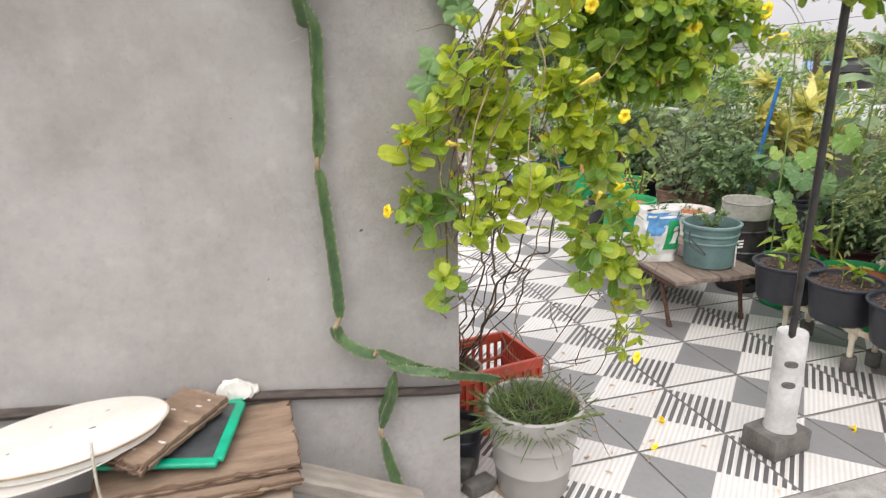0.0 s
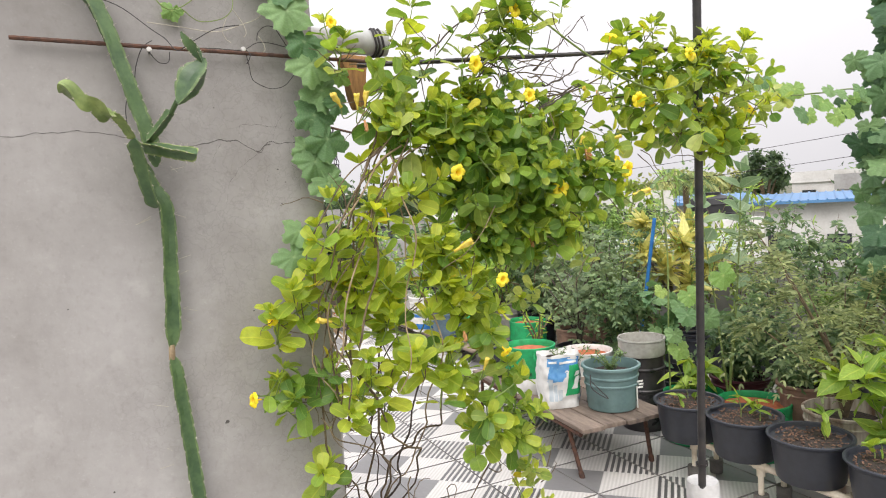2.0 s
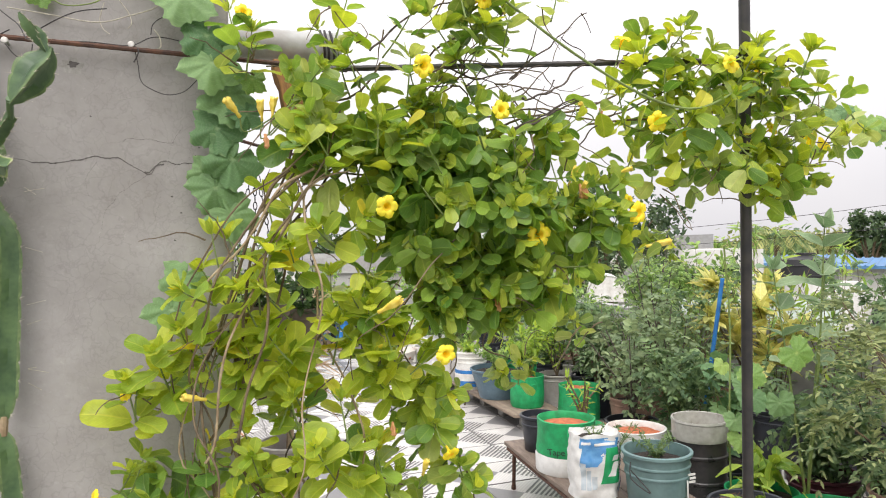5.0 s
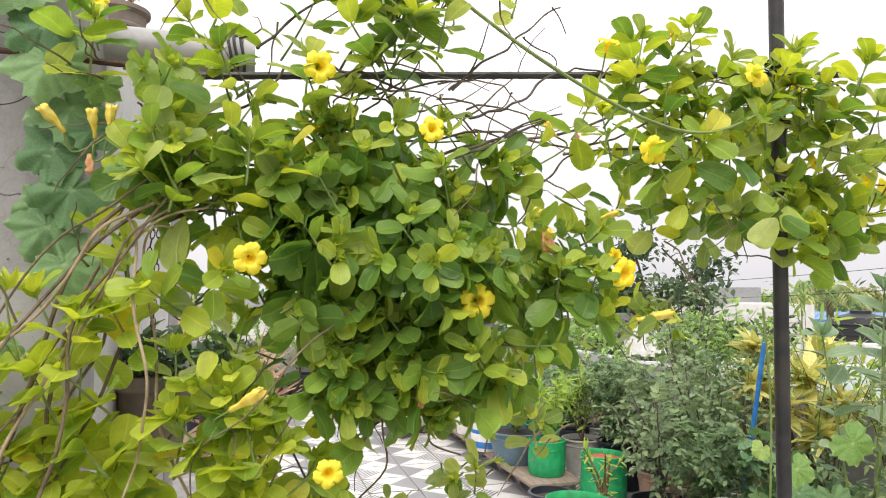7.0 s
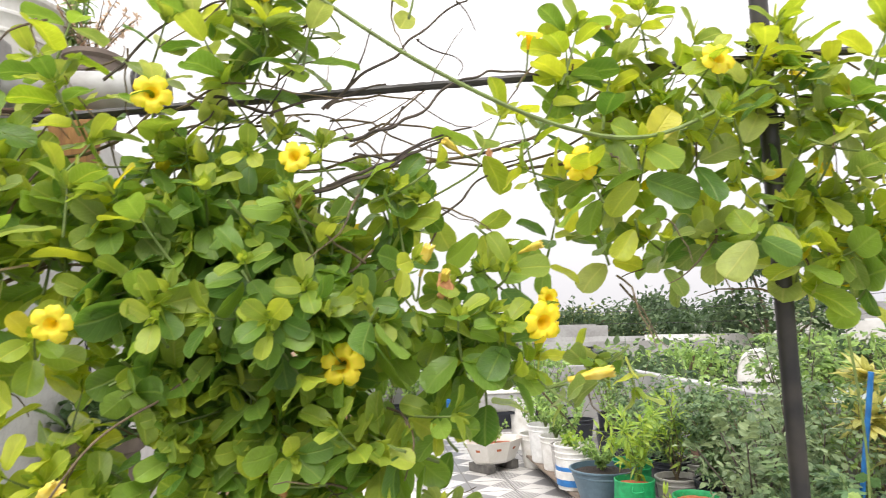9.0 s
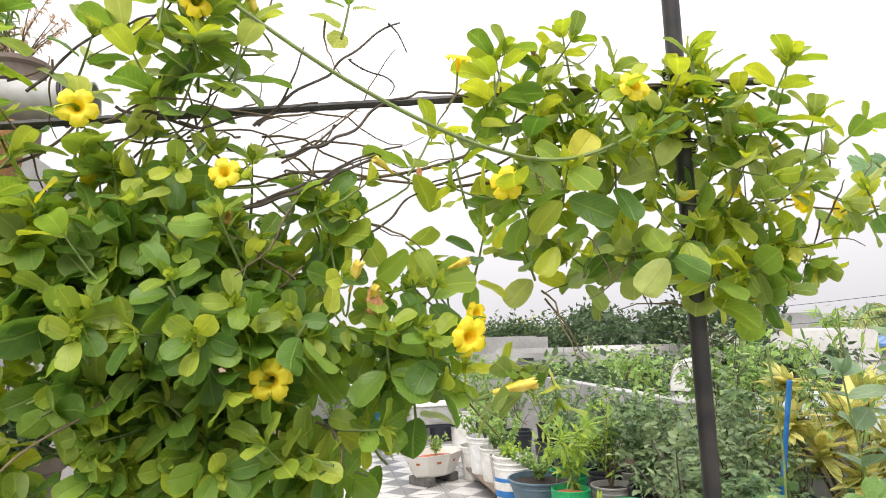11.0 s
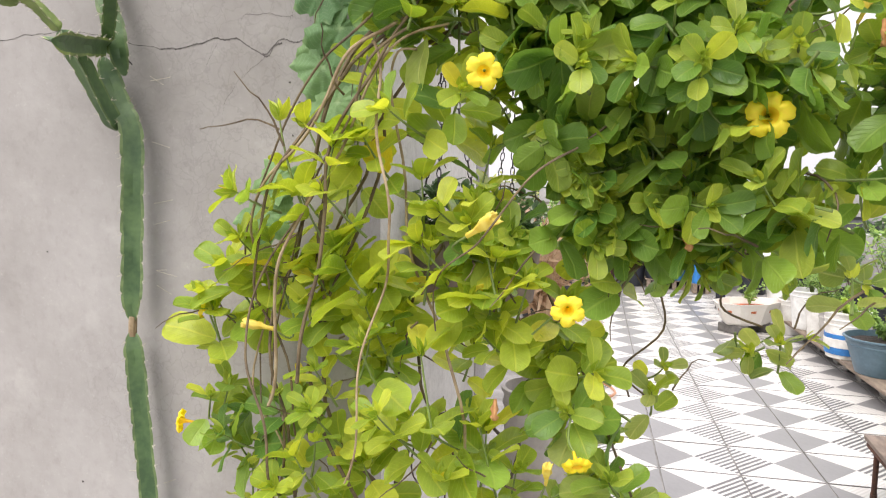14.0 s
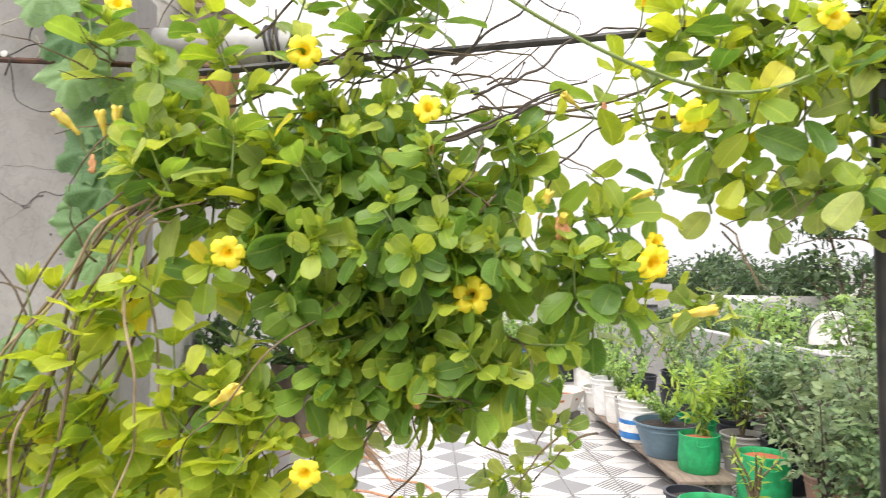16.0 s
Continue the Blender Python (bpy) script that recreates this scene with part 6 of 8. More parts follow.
dish = thing("round_lid", (-2.30, -.92, .54), "large cream fibreglass lid, oval and stained, on the pile", "lid")
bm = bmesh.new()
lathe(bm, [(0, .012), (.10, .014), (.17, .010), (.187, .004), (.19, -.004), (.186, -.012), (.17, -.022), (.14, -.03), (0, -.032)], 56)
part("lid_shell", bm, "cream_frp", dish)
bm = bmesh.new()
lathe(bm, [(.178, -.0185), (.1868, -.0125), (.1912, -.0045), (.1898, -.001), (.186, -.006)], 56, wobble=.006)
part("stained_edge", bm, "stain_brown", dish, "brown-stained rim of the lid")
for x, y, w in ((.05, -.03, .006), (-.02, .05, .003), (.08, .06, .004), (-.09, -.05, .003)):
    bm = bmesh.new()
    lathe(bm, [(0, .0005), (w * .6, .0008), (w, 0)], 9, at=(x, y, .0142), wobble=.5)
    part("dirt_fleck", bm, "concrete_dark", dish)
bm = bmesh.new()
lathe(bm, [(0, -.052), (.180, -.05), (.187, -.046), (.189, -.052), (.181, -.058), (0, -.06)], 56, at=(-.05, -.01, 0))
part("lower_lid", bm, "cream_frp", dish)
bm = bmesh.new()
lathe(bm, [(.10, -.030), (.165, -.024), (.172, -.045), (.165, -.05), (.10, -.05)], 48)
part("lid_rim", bm, "cream_frp", dish)
dish.matrix_basis = pose(-2.36, -.815, .565, 3, -2, 12) @ Matrix.Diagonal((1.12, .62, .62, 1))
wire([(-2.29, -.925, .575), (-2.285, -.955, .53), (-2.28, -.965, .46), (-2.26, -.97, .38), (-2.25, -.97, .28)], .003, "twine", "dirty white cord hanging from the lid", "cord", "cord")

# ---- bench with its buckets and bags ----
bench = thing("low_bench", (.298, .885, -.008), "low worn wooden bench on thin dark iron legs", "bench", rz=-4.7)
for k, x in enumerate((-.189, -.063, .063, .189)):
    bm = bmesh.new()
    box(bm, (x, .012 * (k % 2) - .006, .268), (.122, 1.27, .022), bevel=.004)
    bmesh.ops.subdivide_edges(bm, edges=[e for e in bm.edges if e.calc_length() > .5], cuts=12, use_grid_fill=True)
    for v in bm.verts:
        v.co += Vector((noise.noise(v.co * 14 + Vector((k, 0, 0))), .6 * noise.noise(v.co * 30), .5 * noise.noise(v.co * 9 + Vector((0, k, 0))))) * .004
    part("seat_plank", bm, "bench_wood", bench)
for y, s_ in ((-.46, -1), (.53, 1)):
    for x in (-.225, .225):
        bm = bmesh.new()
        top, foot = Vector((x, y, .256)), Vector((x * .90, y + s_ * .085, 0))
        tube(bm, [foot, top], .011, 8)
        tube(bm, [foot, foot.lerp(top, .12)], .014, 8)
        part("leg", bm, "rust", bench)
    bm = bmesh.new()
    tube(bm, [(-.235, y, .245), (.235, y, .245)], .010, 8)
    part("cross_rail", bm, "rust", bench)
    bm = bmesh.new()
    tube(bm, [(-.225, y, .235), (.215, y - s_ * .22, .215)], .009, 8)
    part("brace", bm, "rust", bench)
for x in (-.235, .235):
    bm = bmesh.new()
    tube(bm, [(x, -.60, .243), (x, .60, .243)], .012, 8)
    part("side_rail", bm, "rust", bench)

TOP = .273
bk = thing("paint_bucket", (.33, .46, TOP), "blue-grey plastic paint bucket with a ridged rim", "bucket")
bucket_mesh(bk, .138, .120, .222, "teal_bucket", bands=2, rim=.009)
bm = bmesh.new()
tube(bm, curve_points([(-.144, -.02, .19), (-.160, -.05, .13), (-.12, -.12, .09), (-.15, -.03, .16)], 20), .0025, 6)
part("handle", bm, "wire", bk)
for z, x, w in ((.145, .02, .035), (.13, .025, .028), (.115, .022, .03)):
    bm = bmesh.new()
    box(bm, (x + .05, -.133, z), (w, .004, .008))
    part("paint_mark", bm, "white_plastic", bk, "worn unreadable white print")
bm = bmesh.new()
box(bm, (.055, -.126, .065), (.006, .006, .11), bevel=.002)
part("paint_drip", bm, "white_plastic", bk)
soil_mesh(bk, .128, .175)

sack = thing("planting_sack", (.135, .64, TOP), "white printed plastic sack filled with soil", "sack", rz=-12)


def sack_point(a, t, w, d, h, out=0.0):
    """A point of the sack's bulging, crumpled side: angle round it, share of its height."""
    c, sn = math.cos(a), math.sin(a)
    bulge = 1 + .07 * math.sin(3.1 * t) + .03 * (t > .93)
    p = Vector((w / 2 * math.copysign(abs(c) ** .62, c) * bulge, d / 2 * math.copysign(abs(sn) ** .62, sn) * bulge, h * t))
    n = Vector((c, sn, 0))
    crease = .010 * noise.noise(p * 16) + .006 * noise.noise(p * 38 + Vector((4, 0, 0))) + .003 * math.sin(p.z * 60 + 5 * c)
    return p + n * (crease + out)


def sack_mesh(w, d, h, parent, mat):
    bm = bmesh.new()
    n, rows = 60, 26
    rings = [[bm.verts.new(sack_point(2 * math.pi * k / n, j / (rows - 1), w, d, h)) for k in range(n)] for j in range(rows)]
    for v in rings[-1]:
        v.co.z += .012 * noise.noise(v.co * 30)
    for a, b in zip(rings, rings[1:]):
        for k in range(n):
            bm.faces.new((a[k], a[(k + 1) % n], b[(k + 1) % n], b[k]))
    bm.faces.new(list(reversed(rings[0])))
    inner = [bm.verts.new(v.co + Vector((-v.co.x * .07, -v.co.y * .07, -.03))) for v in rings[-1]]
    for k in range(n):
        bm.faces.new((rings[-1][k], rings[-1][(k + 1) % n], inner[(k + 1) % n], inner[k]))
    bm.faces.new(inner)
    return part("bag_body", bm, mat, parent)


def sack_print(parent, dims, mat, a0, a1, t0, t1, lift=.0012, slant=0.0):
    """A printed field on the sack, from angle a0 to a1 (degrees) and height t0 to t1."""
    bm = bmesh.new()
    nx, ny = 14, 10
    grid = []
    for j in range(ny + 1):
        q = j / ny
        t = t0 + (t1 - t0) * q
        grid.append([bm.verts.new(sack_point(radians(a0 + (a1 - a0) * i / nx + slant * q), t, *dims, lift)) for i in range(nx + 1)])
    for j in range(ny):
        for i in range(nx):
            bm.faces.new((grid[j][i], grid[j][i + 1], grid[j + 1][i + 1], grid[j + 1][i]))
    return part("printed_panel", bm, mat, parent)


SACK = (.205, .15, .275)
sack_mesh(*SACK, sack, "sack_white")
soil_mesh(sack, .070, .25)
for mat, a0, a1, t0, t1, lift, slant in (("print_blue", 224, 316, .80, .95, .0012, 0), ("sack_white", 232, 258, .86, .90, .0022, 0), ("sack_white", 264, 300, .84, .88, .0022, 0), ("print_blue", 226, 268, .52, .80, .0012, 10),
                                         ("green_bag", 270, 312, .24, .80, .0020, 6), ("print_pale", 230, 246, .16, .58, .0018, 0), ("print_pale", 248, 258, .16, .46, .0018, 0), ("print_pale", 260, 268, .16, .36, .0018, 0),
                                         ("sack_white", 278, 296, .36, .58, .0030, 16), ("sack_white", 286, 306, .60, .68, .0030, 6), ("print_blue", 336, 342, .06, .94, .0014, 0), ("print_blue", 354, 360, .06, .94, .0014, 0)):
    sack_print(sack, SACK, mat, a0, a1, t0, t1, lift, slant)
# the unreadable line of print down the seam
for k in range(9):
    sack_print(sack, SACK, "ink", 321, 329, .10 + .09 * k, .155 + .09 * k + .015 * (k % 2), .0014)
for k in range(4):
    sack_print(sack, SACK, "ink", 346, 351, .12 + .2 * k, .27 + .2 * k, .0014)


def grow_bag(at, r, h, mat="green_bag", soil="red_soil", label="green fabric grow bag filled with red soil", band=True, rz=0):
    b = thing("grow_bag", at, label, "grow bag", "grow bags on the terrace", rz)
    bm = bmesh.new()
    lathe(bm, [(0, 0), (r * .92, 0), (r, .02), (r * 1.03, h * .4), (r * .99, h * .8), (r * 1.02, h), (r * .97, h + .003), (r * .93, h - .01), (r * .93, h - .04), (0, h - .045)], 36, wobble=.035)
    part("bag_body", bm, mat, b)
    soil_mesh(b, r * .925, h - .03, soil, .018)
    if band:
        bm = bmesh.new()
        lathe(bm, [(r * 1.03, .0), (r * 1.055, .01), (r * 1.06, h * .33), (r * 1.035, h * .35)], 36, wobble=.03)
        part("pale_band", bm, "sack_white", b, "off-white lower band of the bag")
    for s in (-1, 1):
        bm = bmesh.new()
        tube(bm, curve_points([(s * r * .25 - .03, -r * 1.02, h * .95), (s * r * .25 - .035, -r * 1.12, h * .8), (s * r * .25 + .035, -r * 1.12, h * .8), (s * r * .25 + .03, -r * 1.02, h * .95)], 16), .004, 6)
        if s == -1:
            part("handle", bm, mat, b)
        else:
            bm.free()
    return b


gb = grow_bag((.185, .975, TOP), .138, .25, label="green fabric grow bag with red soil on the bench")


def lettering(text, at, size, parent, mat, rot):
    cu = bpy.data.curves.new("lettering", "FONT")
    cu.body, cu.size, cu.extrude, cu.align_x = text, size, .001, "CENTER"
    tmp = new("lettering_tmp", cu)
    dg = bpy.context.evaluated_depsgraph_get()
    me = bpy.data.meshes.new_from_object(tmp.evaluated_get(dg))
    bpy.data.objects.remove(tmp)
    me.materials.clear()
    me.materials.append(M[mat])
    ob = new("lettering", me)
    ob.parent = parent
    ob.matrix_basis = pose(*at, *rot)
    return ob


word = lettering("Tape", (-.112, -.108, .108), .042, gb, "tank_black", (90, 0, -46))
word.matrix_basis = word.matrix_basis @ pose(0, 0, 0, 0, 0, 4)

bb = thing("black_pot", (.215, 1.31, TOP), "small black plastic pot on the bench end", "pot")
bucket_mesh(bb, .10, .082, .19, "tub_black", bands=1)
soil_mesh(bb, .093, .16)
jar = thing("soil_jar", (.78, .73, -.08), "tall clear plastic jar half filled with dark soil", "jar")
bm = bmesh.new()
lathe(bm, [(0, .08), (.118, .08), (.122, .09), (.122, .30), (.127, .305), (.127, .315), (.122, .32), (.122, .42), (.127, .425), (.127, .435), (.121, .44), (.118, .50), (0, .50)], 36)
part("jar_lower", bm, "jar_soil", jar, "dark soil seen through the jar wall")
bm = bmesh.new()
lathe(bm, [(.116, .50), (.124, .502), (.130, .52), (.130, .585), (.134, .59), (.132, .60), (.124, .598), (.122, .51), (0, .508)], 36)
part("jar_upper", bm, "jar", jar, "cloudy clear plastic rim")

# ---- black tubs on a plastic-pipe stand ----
stand = thing("pipe_stand", (.53, -.4, 0), "low stand of cream plastic pipes on cement-filled cups", "stand")
for x in (-.06, .08):
    bm = bmesh.new()
    tube(bm, [(x, .62, .185), (x, -.75, .185)], .0135, 12)
    part("pipe_rail", bm, "pvc", stand)
    for y in (.46, .10, -.255, -.61):
        bm = bmesh.new()
        tube(bm, [(x, y, .05), (x, y, .185)], .012, 12)
        tube(bm, [(x, y - .03, .185), (x, y + .03, .185)], .018, 12)
        tube(bm, [(x, y, .145), (x, y, .175)], .0175, 12)
        part("pipe_tee", bm, "pvc", stand)
        bm = bmesh.new()
        lathe(bm, [(0, 0), (.028, 0), (.03, .004), (.031, .062), (.029, .066), (0, .064)], 18, at=(x, y, 0))
        part("cement_cup", bm, "concrete_dark", stand)
for y in (.46, -.255, -.61):
    bm = bmesh.new()
    tube(bm, [(-.06, y, .185), (.08, y, .185)], .0125, 10)
    part("cross_pipe", bm, "pvc", stand)


def chips(parent, r, z, n=150, mat="mulch"):
    bm = bmesh.new()
    for k in range(n):
        a, q = rnd(0, 6.28), r * math.sqrt(rnd(0, 1))
        box(bm, (q * math.cos(a), q * math.sin(a), z + rnd(0, .01)), (rnd(.004, .017), rnd(.003, .007), .0025), pose(0, 0, 0, rnd(-40, 40), rnd(-40, 40), rnd(0, 360)))
    return part("mulch", bm, mat, parent, "", False, "stuff")


def tub(at, r=.152, h=.178):
    t = thing("black_tub", at, "round black plastic tub of dark soil and mulch", "tub", "black tubs on the pipe stand")
    bm = bmesh.new()
    lathe(bm, [(0, 0), (r * .78, 0), (r * .81, .008), (r * .93, h * .86), (r * .96, h * .90), (r * 1.0, h * .92), (r * 1.03, h * .95), (r * 1.03, h * .985), (r * 1.0, h), (r * .95, h * .985), (r * .925, h * .90), (0, h * .86)], 44)
    part("tub_shell", bm, "tub_black", t)
    soil_mesh(t, r * .92, h * .885, "soil", .006)
    chips(t, r * .86, h * .90)
    return t


TUBS = [(.470, .085), (.500, -.200), (.505, -.500), (.505, -.815)]
for x, y in TUBS:
    tub((x, y, .199))

# ---- plants of the terrace garden ----
def leaves_on(branches, fol, n, size, spread=.8, droop=.2, width=1.0, both=False):
    """Leaves along branches."""
    for pts in branches:
        m = len(pts)
        for k in range(n):
            i = min(m - 2, int(m * (0.25 + 0.75 * rnd(0, 1))) )
            p = pts[i].lerp(pts[i + 1], rnd(0, 1))
            d = (pts[i + 1] - pts[i]).normalized()
            w = rnd_dir(d * .5 + Vector((0, 0, -droop)), spread)
            fol.add(p, w, Vector((0, -.3, 1)) + jitter(.6), size * rnd(.7, 1.2), width)


def fronds(branches, fol, n, length, leaflet, pairs=7):
    """Feathery compound leaves along branches."""
    for pts in branches:
        m = len(pts)
        for k in range(n):
            i = min(m - 2, int(m * (0.2 + 0.8 * rnd(0, 1))))
            p = pts[i].lerp(pts[i + 1], rnd(0, 1))
            w = rnd_dir((0, -.1, .1), 1)
            L = length * rnd(.7, 1.2)
            up = (Vector((0, -.2, 1)) + jitter(.45)).normalized()
            side = w.cross(up).normalized()
            for j in range(pairs):
                t = (j + 1) / pairs
                q = p + w * L * t - Vector((0, 0, .35 * L * t * t)) + jitter(.1 * leaflet)
                for s in (-1, 1):
                    if RNG.random() < .2:
                        continue
                    fol.add(q, side * s + w * rnd(.2, .9) - Vector((0, 0, rnd(0, .7))) + jitter(.3), up + jitter(.5), leaflet * (1.15 - .5 * t) * rnd(.8, 1.2), 1.7)


def branching(base, height, spread, n, r0, rng=RNG, lean=(0, 0, 0)):
    """Trunk lines of a shrub: lists of points from the base outwards."""
    out = []
    for k in range(n):
        a = 2 * math.pi * k / n + rng.uniform(-.4, .4)
        s = spread * rng.uniform(.35, 1)
        h = height * rng.uniform(.65, 1)
        top = Vector((math.cos(a) * s, math.sin(a) * s, h)) + Vector(lean)
        mid = Vector((top.x * .3, top.y * .3, h * .5)) + jitter(.06 * height)
        out.append([Vector(base) + q for q in curve_points([(0, 0, 0), mid, top], 10)])
    return out


def plant(kind, at, height, spread, label, n=7, leaf=.05, mat="shrub_leaf", shape="oval", per=26, category="plant", stem="stem_green", lean=(0, 0, 0), r=.005, name="potted_plant", pot=None, group=""):
    """A plant, with its pot where one shows: pot = (r_top, r_base, height, material, pot words)."""
    t = thing(name, at, label, category, group)
    z0 = 0.0
    if pot:
        bucket_mesh(t, pot[0], pot[1], pot[2], pot[3], name="pot_body", bands=1)
        soil_mesh(t, pot[0] * .93, pot[2] * .86, pot[4] if len(pot) > 4 else "soil")
        z0 = pot[2] * .85
    br = branching((0, 0, z0), height, spread, n, r, lean=lean)
    for pts in br:
        bm = bmesh.new()
        tube(bm, pts, [r * .8 * (1 - .75 * i / len(pts)) for i in range(len(pts))], 6)
        part("branch", bm, stem, t)
    f = Foliage(shape)
    if kind == "frond":
        fronds(br, f, per, leaf * 3.2, leaf)
    else:
        leaves_on(br, f, per, leaf)
    f.build("foliage", mat, t)
    return t


def pinnate(fol, p, way, long, leaflet, pairs, width, sag=.35, end=True):
    """One compound leaf: leaflets in pairs on a drooping rib, with one at its end."""
    w = Vector(way).normalized()
    side = w.cross(Vector((0, 0, 1)) + jitter(.3)).normalized()
    up = side.cross(w)
    q = p
    for j in range(pairs):
        t = (j + 1) / pairs
        q = p + w * long * t - Vector((0, 0, sag * long * t * t))
        for s in (-1, 1):
            if RNG.random() < .12:
                continue
            fol.add(q, side * s + w * rnd(.35, .8) - Vector((0, 0, rnd(.05, .45))), up + jitter(.35), leaflet * (1.1 - .35 * t) * rnd(.8, 1.2), width)
    if end:
        fol.add(q, w - Vector((0, 0, sag)), up + jitter(.3), leaflet * rnd(1.0, 1.3), width)


def tomato(at, height, spread, stems, pot, label, leaves=13, leaflet=.046):
    """A tall open plant: dark leaning stems, bare below, and drooping compound leaves above."""
    t = thing("tomato_plant", at, label, "plant", "tall tomato plants")
    bucket_mesh(t, pot[0], pot[1], pot[2], pot[3], name="pot_body", bands=1)
    soil_mesh(t, pot[0] * .93, pot[2] * .86)
    z0 = pot[2] * .85
    f = Foliage("oval")
    for k in range(stems):
        a = 2 * math.pi * k / stems + rnd(-.5, .5)
        top = Vector((math.cos(a), math.sin(a), 0)) * spread * rnd(.4, 1) + Vector((0, 0, height * rnd(.72, 1)))
        pts = curve_points([(0, 0, z0), Vector((top.x * .25, top.y * .25, z0 + (top.z - z0) * .45)) + jitter(.04), top], 14)
        bm = bmesh.new()
        tube(bm, pts, [.0085 * (1 - .05 * i) for i in range(len(pts))], 7)
        part("branch", bm, "twig_dark", t)
        for j in range(leaves):
            i = min(len(pts) - 2, int(len(pts) * (.38 + .62 * (j + RNG.random()) / leaves)))
            pinnate(f, pts[i].lerp(pts[i + 1], rnd(0, 1)), rnd_dir((0, -.1, .15), 1), rnd(.12, .22), leaflet * rnd(.8, 1.15), 4, 1.25, .45)
    f.build("foliage", "tomato_leaf", t)
    return t


# seedlings in the tubs
for (x, y), h in zip(TUBS, (.10, .13, .15, .12)):
    s = thing("seedling", (x, y, .350), "young green seedling growing in a black tub", "seedling", "seedlings in the tubs")
    f = Foliage("oval")
    for k in range(3 if h < .14 else 2):
        b = Vector((rnd(-.07, .07), rnd(-.07, .07), 0))
        tip = b + Vector((rnd(-.03, .03), rnd(-.03, .03), h * rnd(.6, 1)))
        bm = bmesh.new()
        tube(bm, curve_points([b, (b + tip) / 2 + Vector((.01, 0, 0)), tip], 8), .0022, 6)
        part("stalk", bm, "stem_green", s)
        for j in range(5):
            f.add(b.lerp(tip, rnd(.5, 1)), rnd_dir((0, 0, .2), 1), (0, 0, 1), rnd(.035, .07), 1.1)
    f.build("foliage", "lime_leaf", s)

plant("leaf", (.33, .46, .44), .13, .12, "small feathery seedlings growing in the paint bucket", 9, .022, "fern_leaf", "leaflet", 30, name="tomato_seedlings")
plant("leaf", (.135, .64, .49), .08, .06, "small seedlings growing in the printed sack", 6, .018, "fern_leaf", "leaflet", 16, name="tomato_seedlings")

# ---- second row behind bench and tubs ----
WHITE_TUB = (.17, .15, .30, "white_plastic")
curry = thing("curry_tree", (.98, -.33, 0), "small airy curry tree with olive feathery plumes in a stained tub", "tree")
bucket_mesh(curry, .165, .15, .34, "stained_tub", name="pot_body", bands=1)
soil_mesh(curry, .153, .29)
f = Foliage("lance")
for k in range(17):
    a = 2.4 * k + rnd(-.4, .4)
    s, h = .44 * rnd(.25, 1), rnd(.62, 1.14)
    top = Vector((math.cos(a) * s, math.sin(a) * s, h))
    pts = curve_points([(0, 0, .29), (top.x * .15, top.y * .15, .29 + (h - .29) * .35), (top.x * .6, top.y * .6, .29 + (h - .29) * .72), top], 16)
    bm = bmesh.new()
    tube(bm, pts, [.0095 * (1 - .052 * i) for i in range(len(pts))], 6)
    part("branch", bm, "stem", curry)
    for j in range(16):
        i = min(len(pts) - 2, int(len(pts) * (.56 + .44 * math.sqrt((j + RNG.random()) / 16))))
        out = Vector((pts[i].x, pts[i].y, 0)) * 1.6
        pinnate(f, pts[i].lerp(pts[i + 1], rnd(0, 1)), rnd_dir(out + Vector((0, 0, .35)), .8), rnd(.13, .23), rnd(.026, .038), 10, 1.5, .7)
f.build("foliage", "curry_leaf", curry)
plant("leaf", (.78, -.70, 0), .62, .24, "lime-green broad-leaved shrub in a black pot", 9, .13, "lime_leaf", "oval", 16, "shrub", name="mango_sapling", pot=(.14, .11, .24, "tub_black"))
plant("leaf", (1.15, -.02, .10), .22, .12, "wilted plant in a dark clay pot", 6, .04, "fern_leaf", "oval", 12, pot=(.13, .10, .26, "clay"))
grow_bag((.95, .12, 0), .17, .27, band=False, label="wide green grow bag with red soil behind the tubs")
grow_bag((.85, .42, 0), .15, .26, band=False, soil="soil", label="green grow bag of dark soil behind the tubs")
plant("leaf", (.86, .44, .22), .22, .14, "bright green broad-leaved young plant in a grow bag", 6, .11, "lime_leaf", "oval", 7)
plant("frond", (1.30, .50, 0), .55, .38, "dark green feathery tomato plants in a maroon pot", 10, .05, "fern_leaf", "leaflet", 14, name="tomato_plant", pot=(.16, .13, .26, "maroon"))
plant("frond", (1.25, .05, 0), .42, .32, "dark green feathery tomato plants behind the tubs", 9, .045, "fern_leaf", "leaflet", 14, name="tomato_plant", pot=(.15, .12, .24, "clay"))
plant("frond", (1.45, -.30, 0), .62, .36, "dense dark green feathery shrub near the parapet", 10, .045, "fern_leaf", "leaflet", 14, name="tomato_plant", pot=(.15, .12, .24, "tub_black"))
tomato((1.00, 1.60, 0), 1.04, .30, 6, (.16, .13, .28, "tub_black"), "tall open tomato plant with dark leaning stems and grey-green leaves")
tomato((1.20, 1.50, 0), 1.10, .30, 6, (.16, .13, .28, "clay"), "tall open tomato plant with dark leaning stems and grey-green leaves")
tomato((1.38, 2.15, 0), 1.00, .34, 6, (.16, .13, .28, "clay"), "tall open tomato plant with dark leaning stems and grey-green leaves")
grow_bag((1.14, 2.48, .0), .15, .32, band=False, label="green grow bag standing behind the tomato plants")
plant("frond", (1.0, 1.15, 0), .60, .26, "bushy dark tomato plant in a white printed sack", 8, .045, "fern_leaf", "leaflet", 18, name="tomato_plant", pot=(.15, .14, .30, "sack_white"))
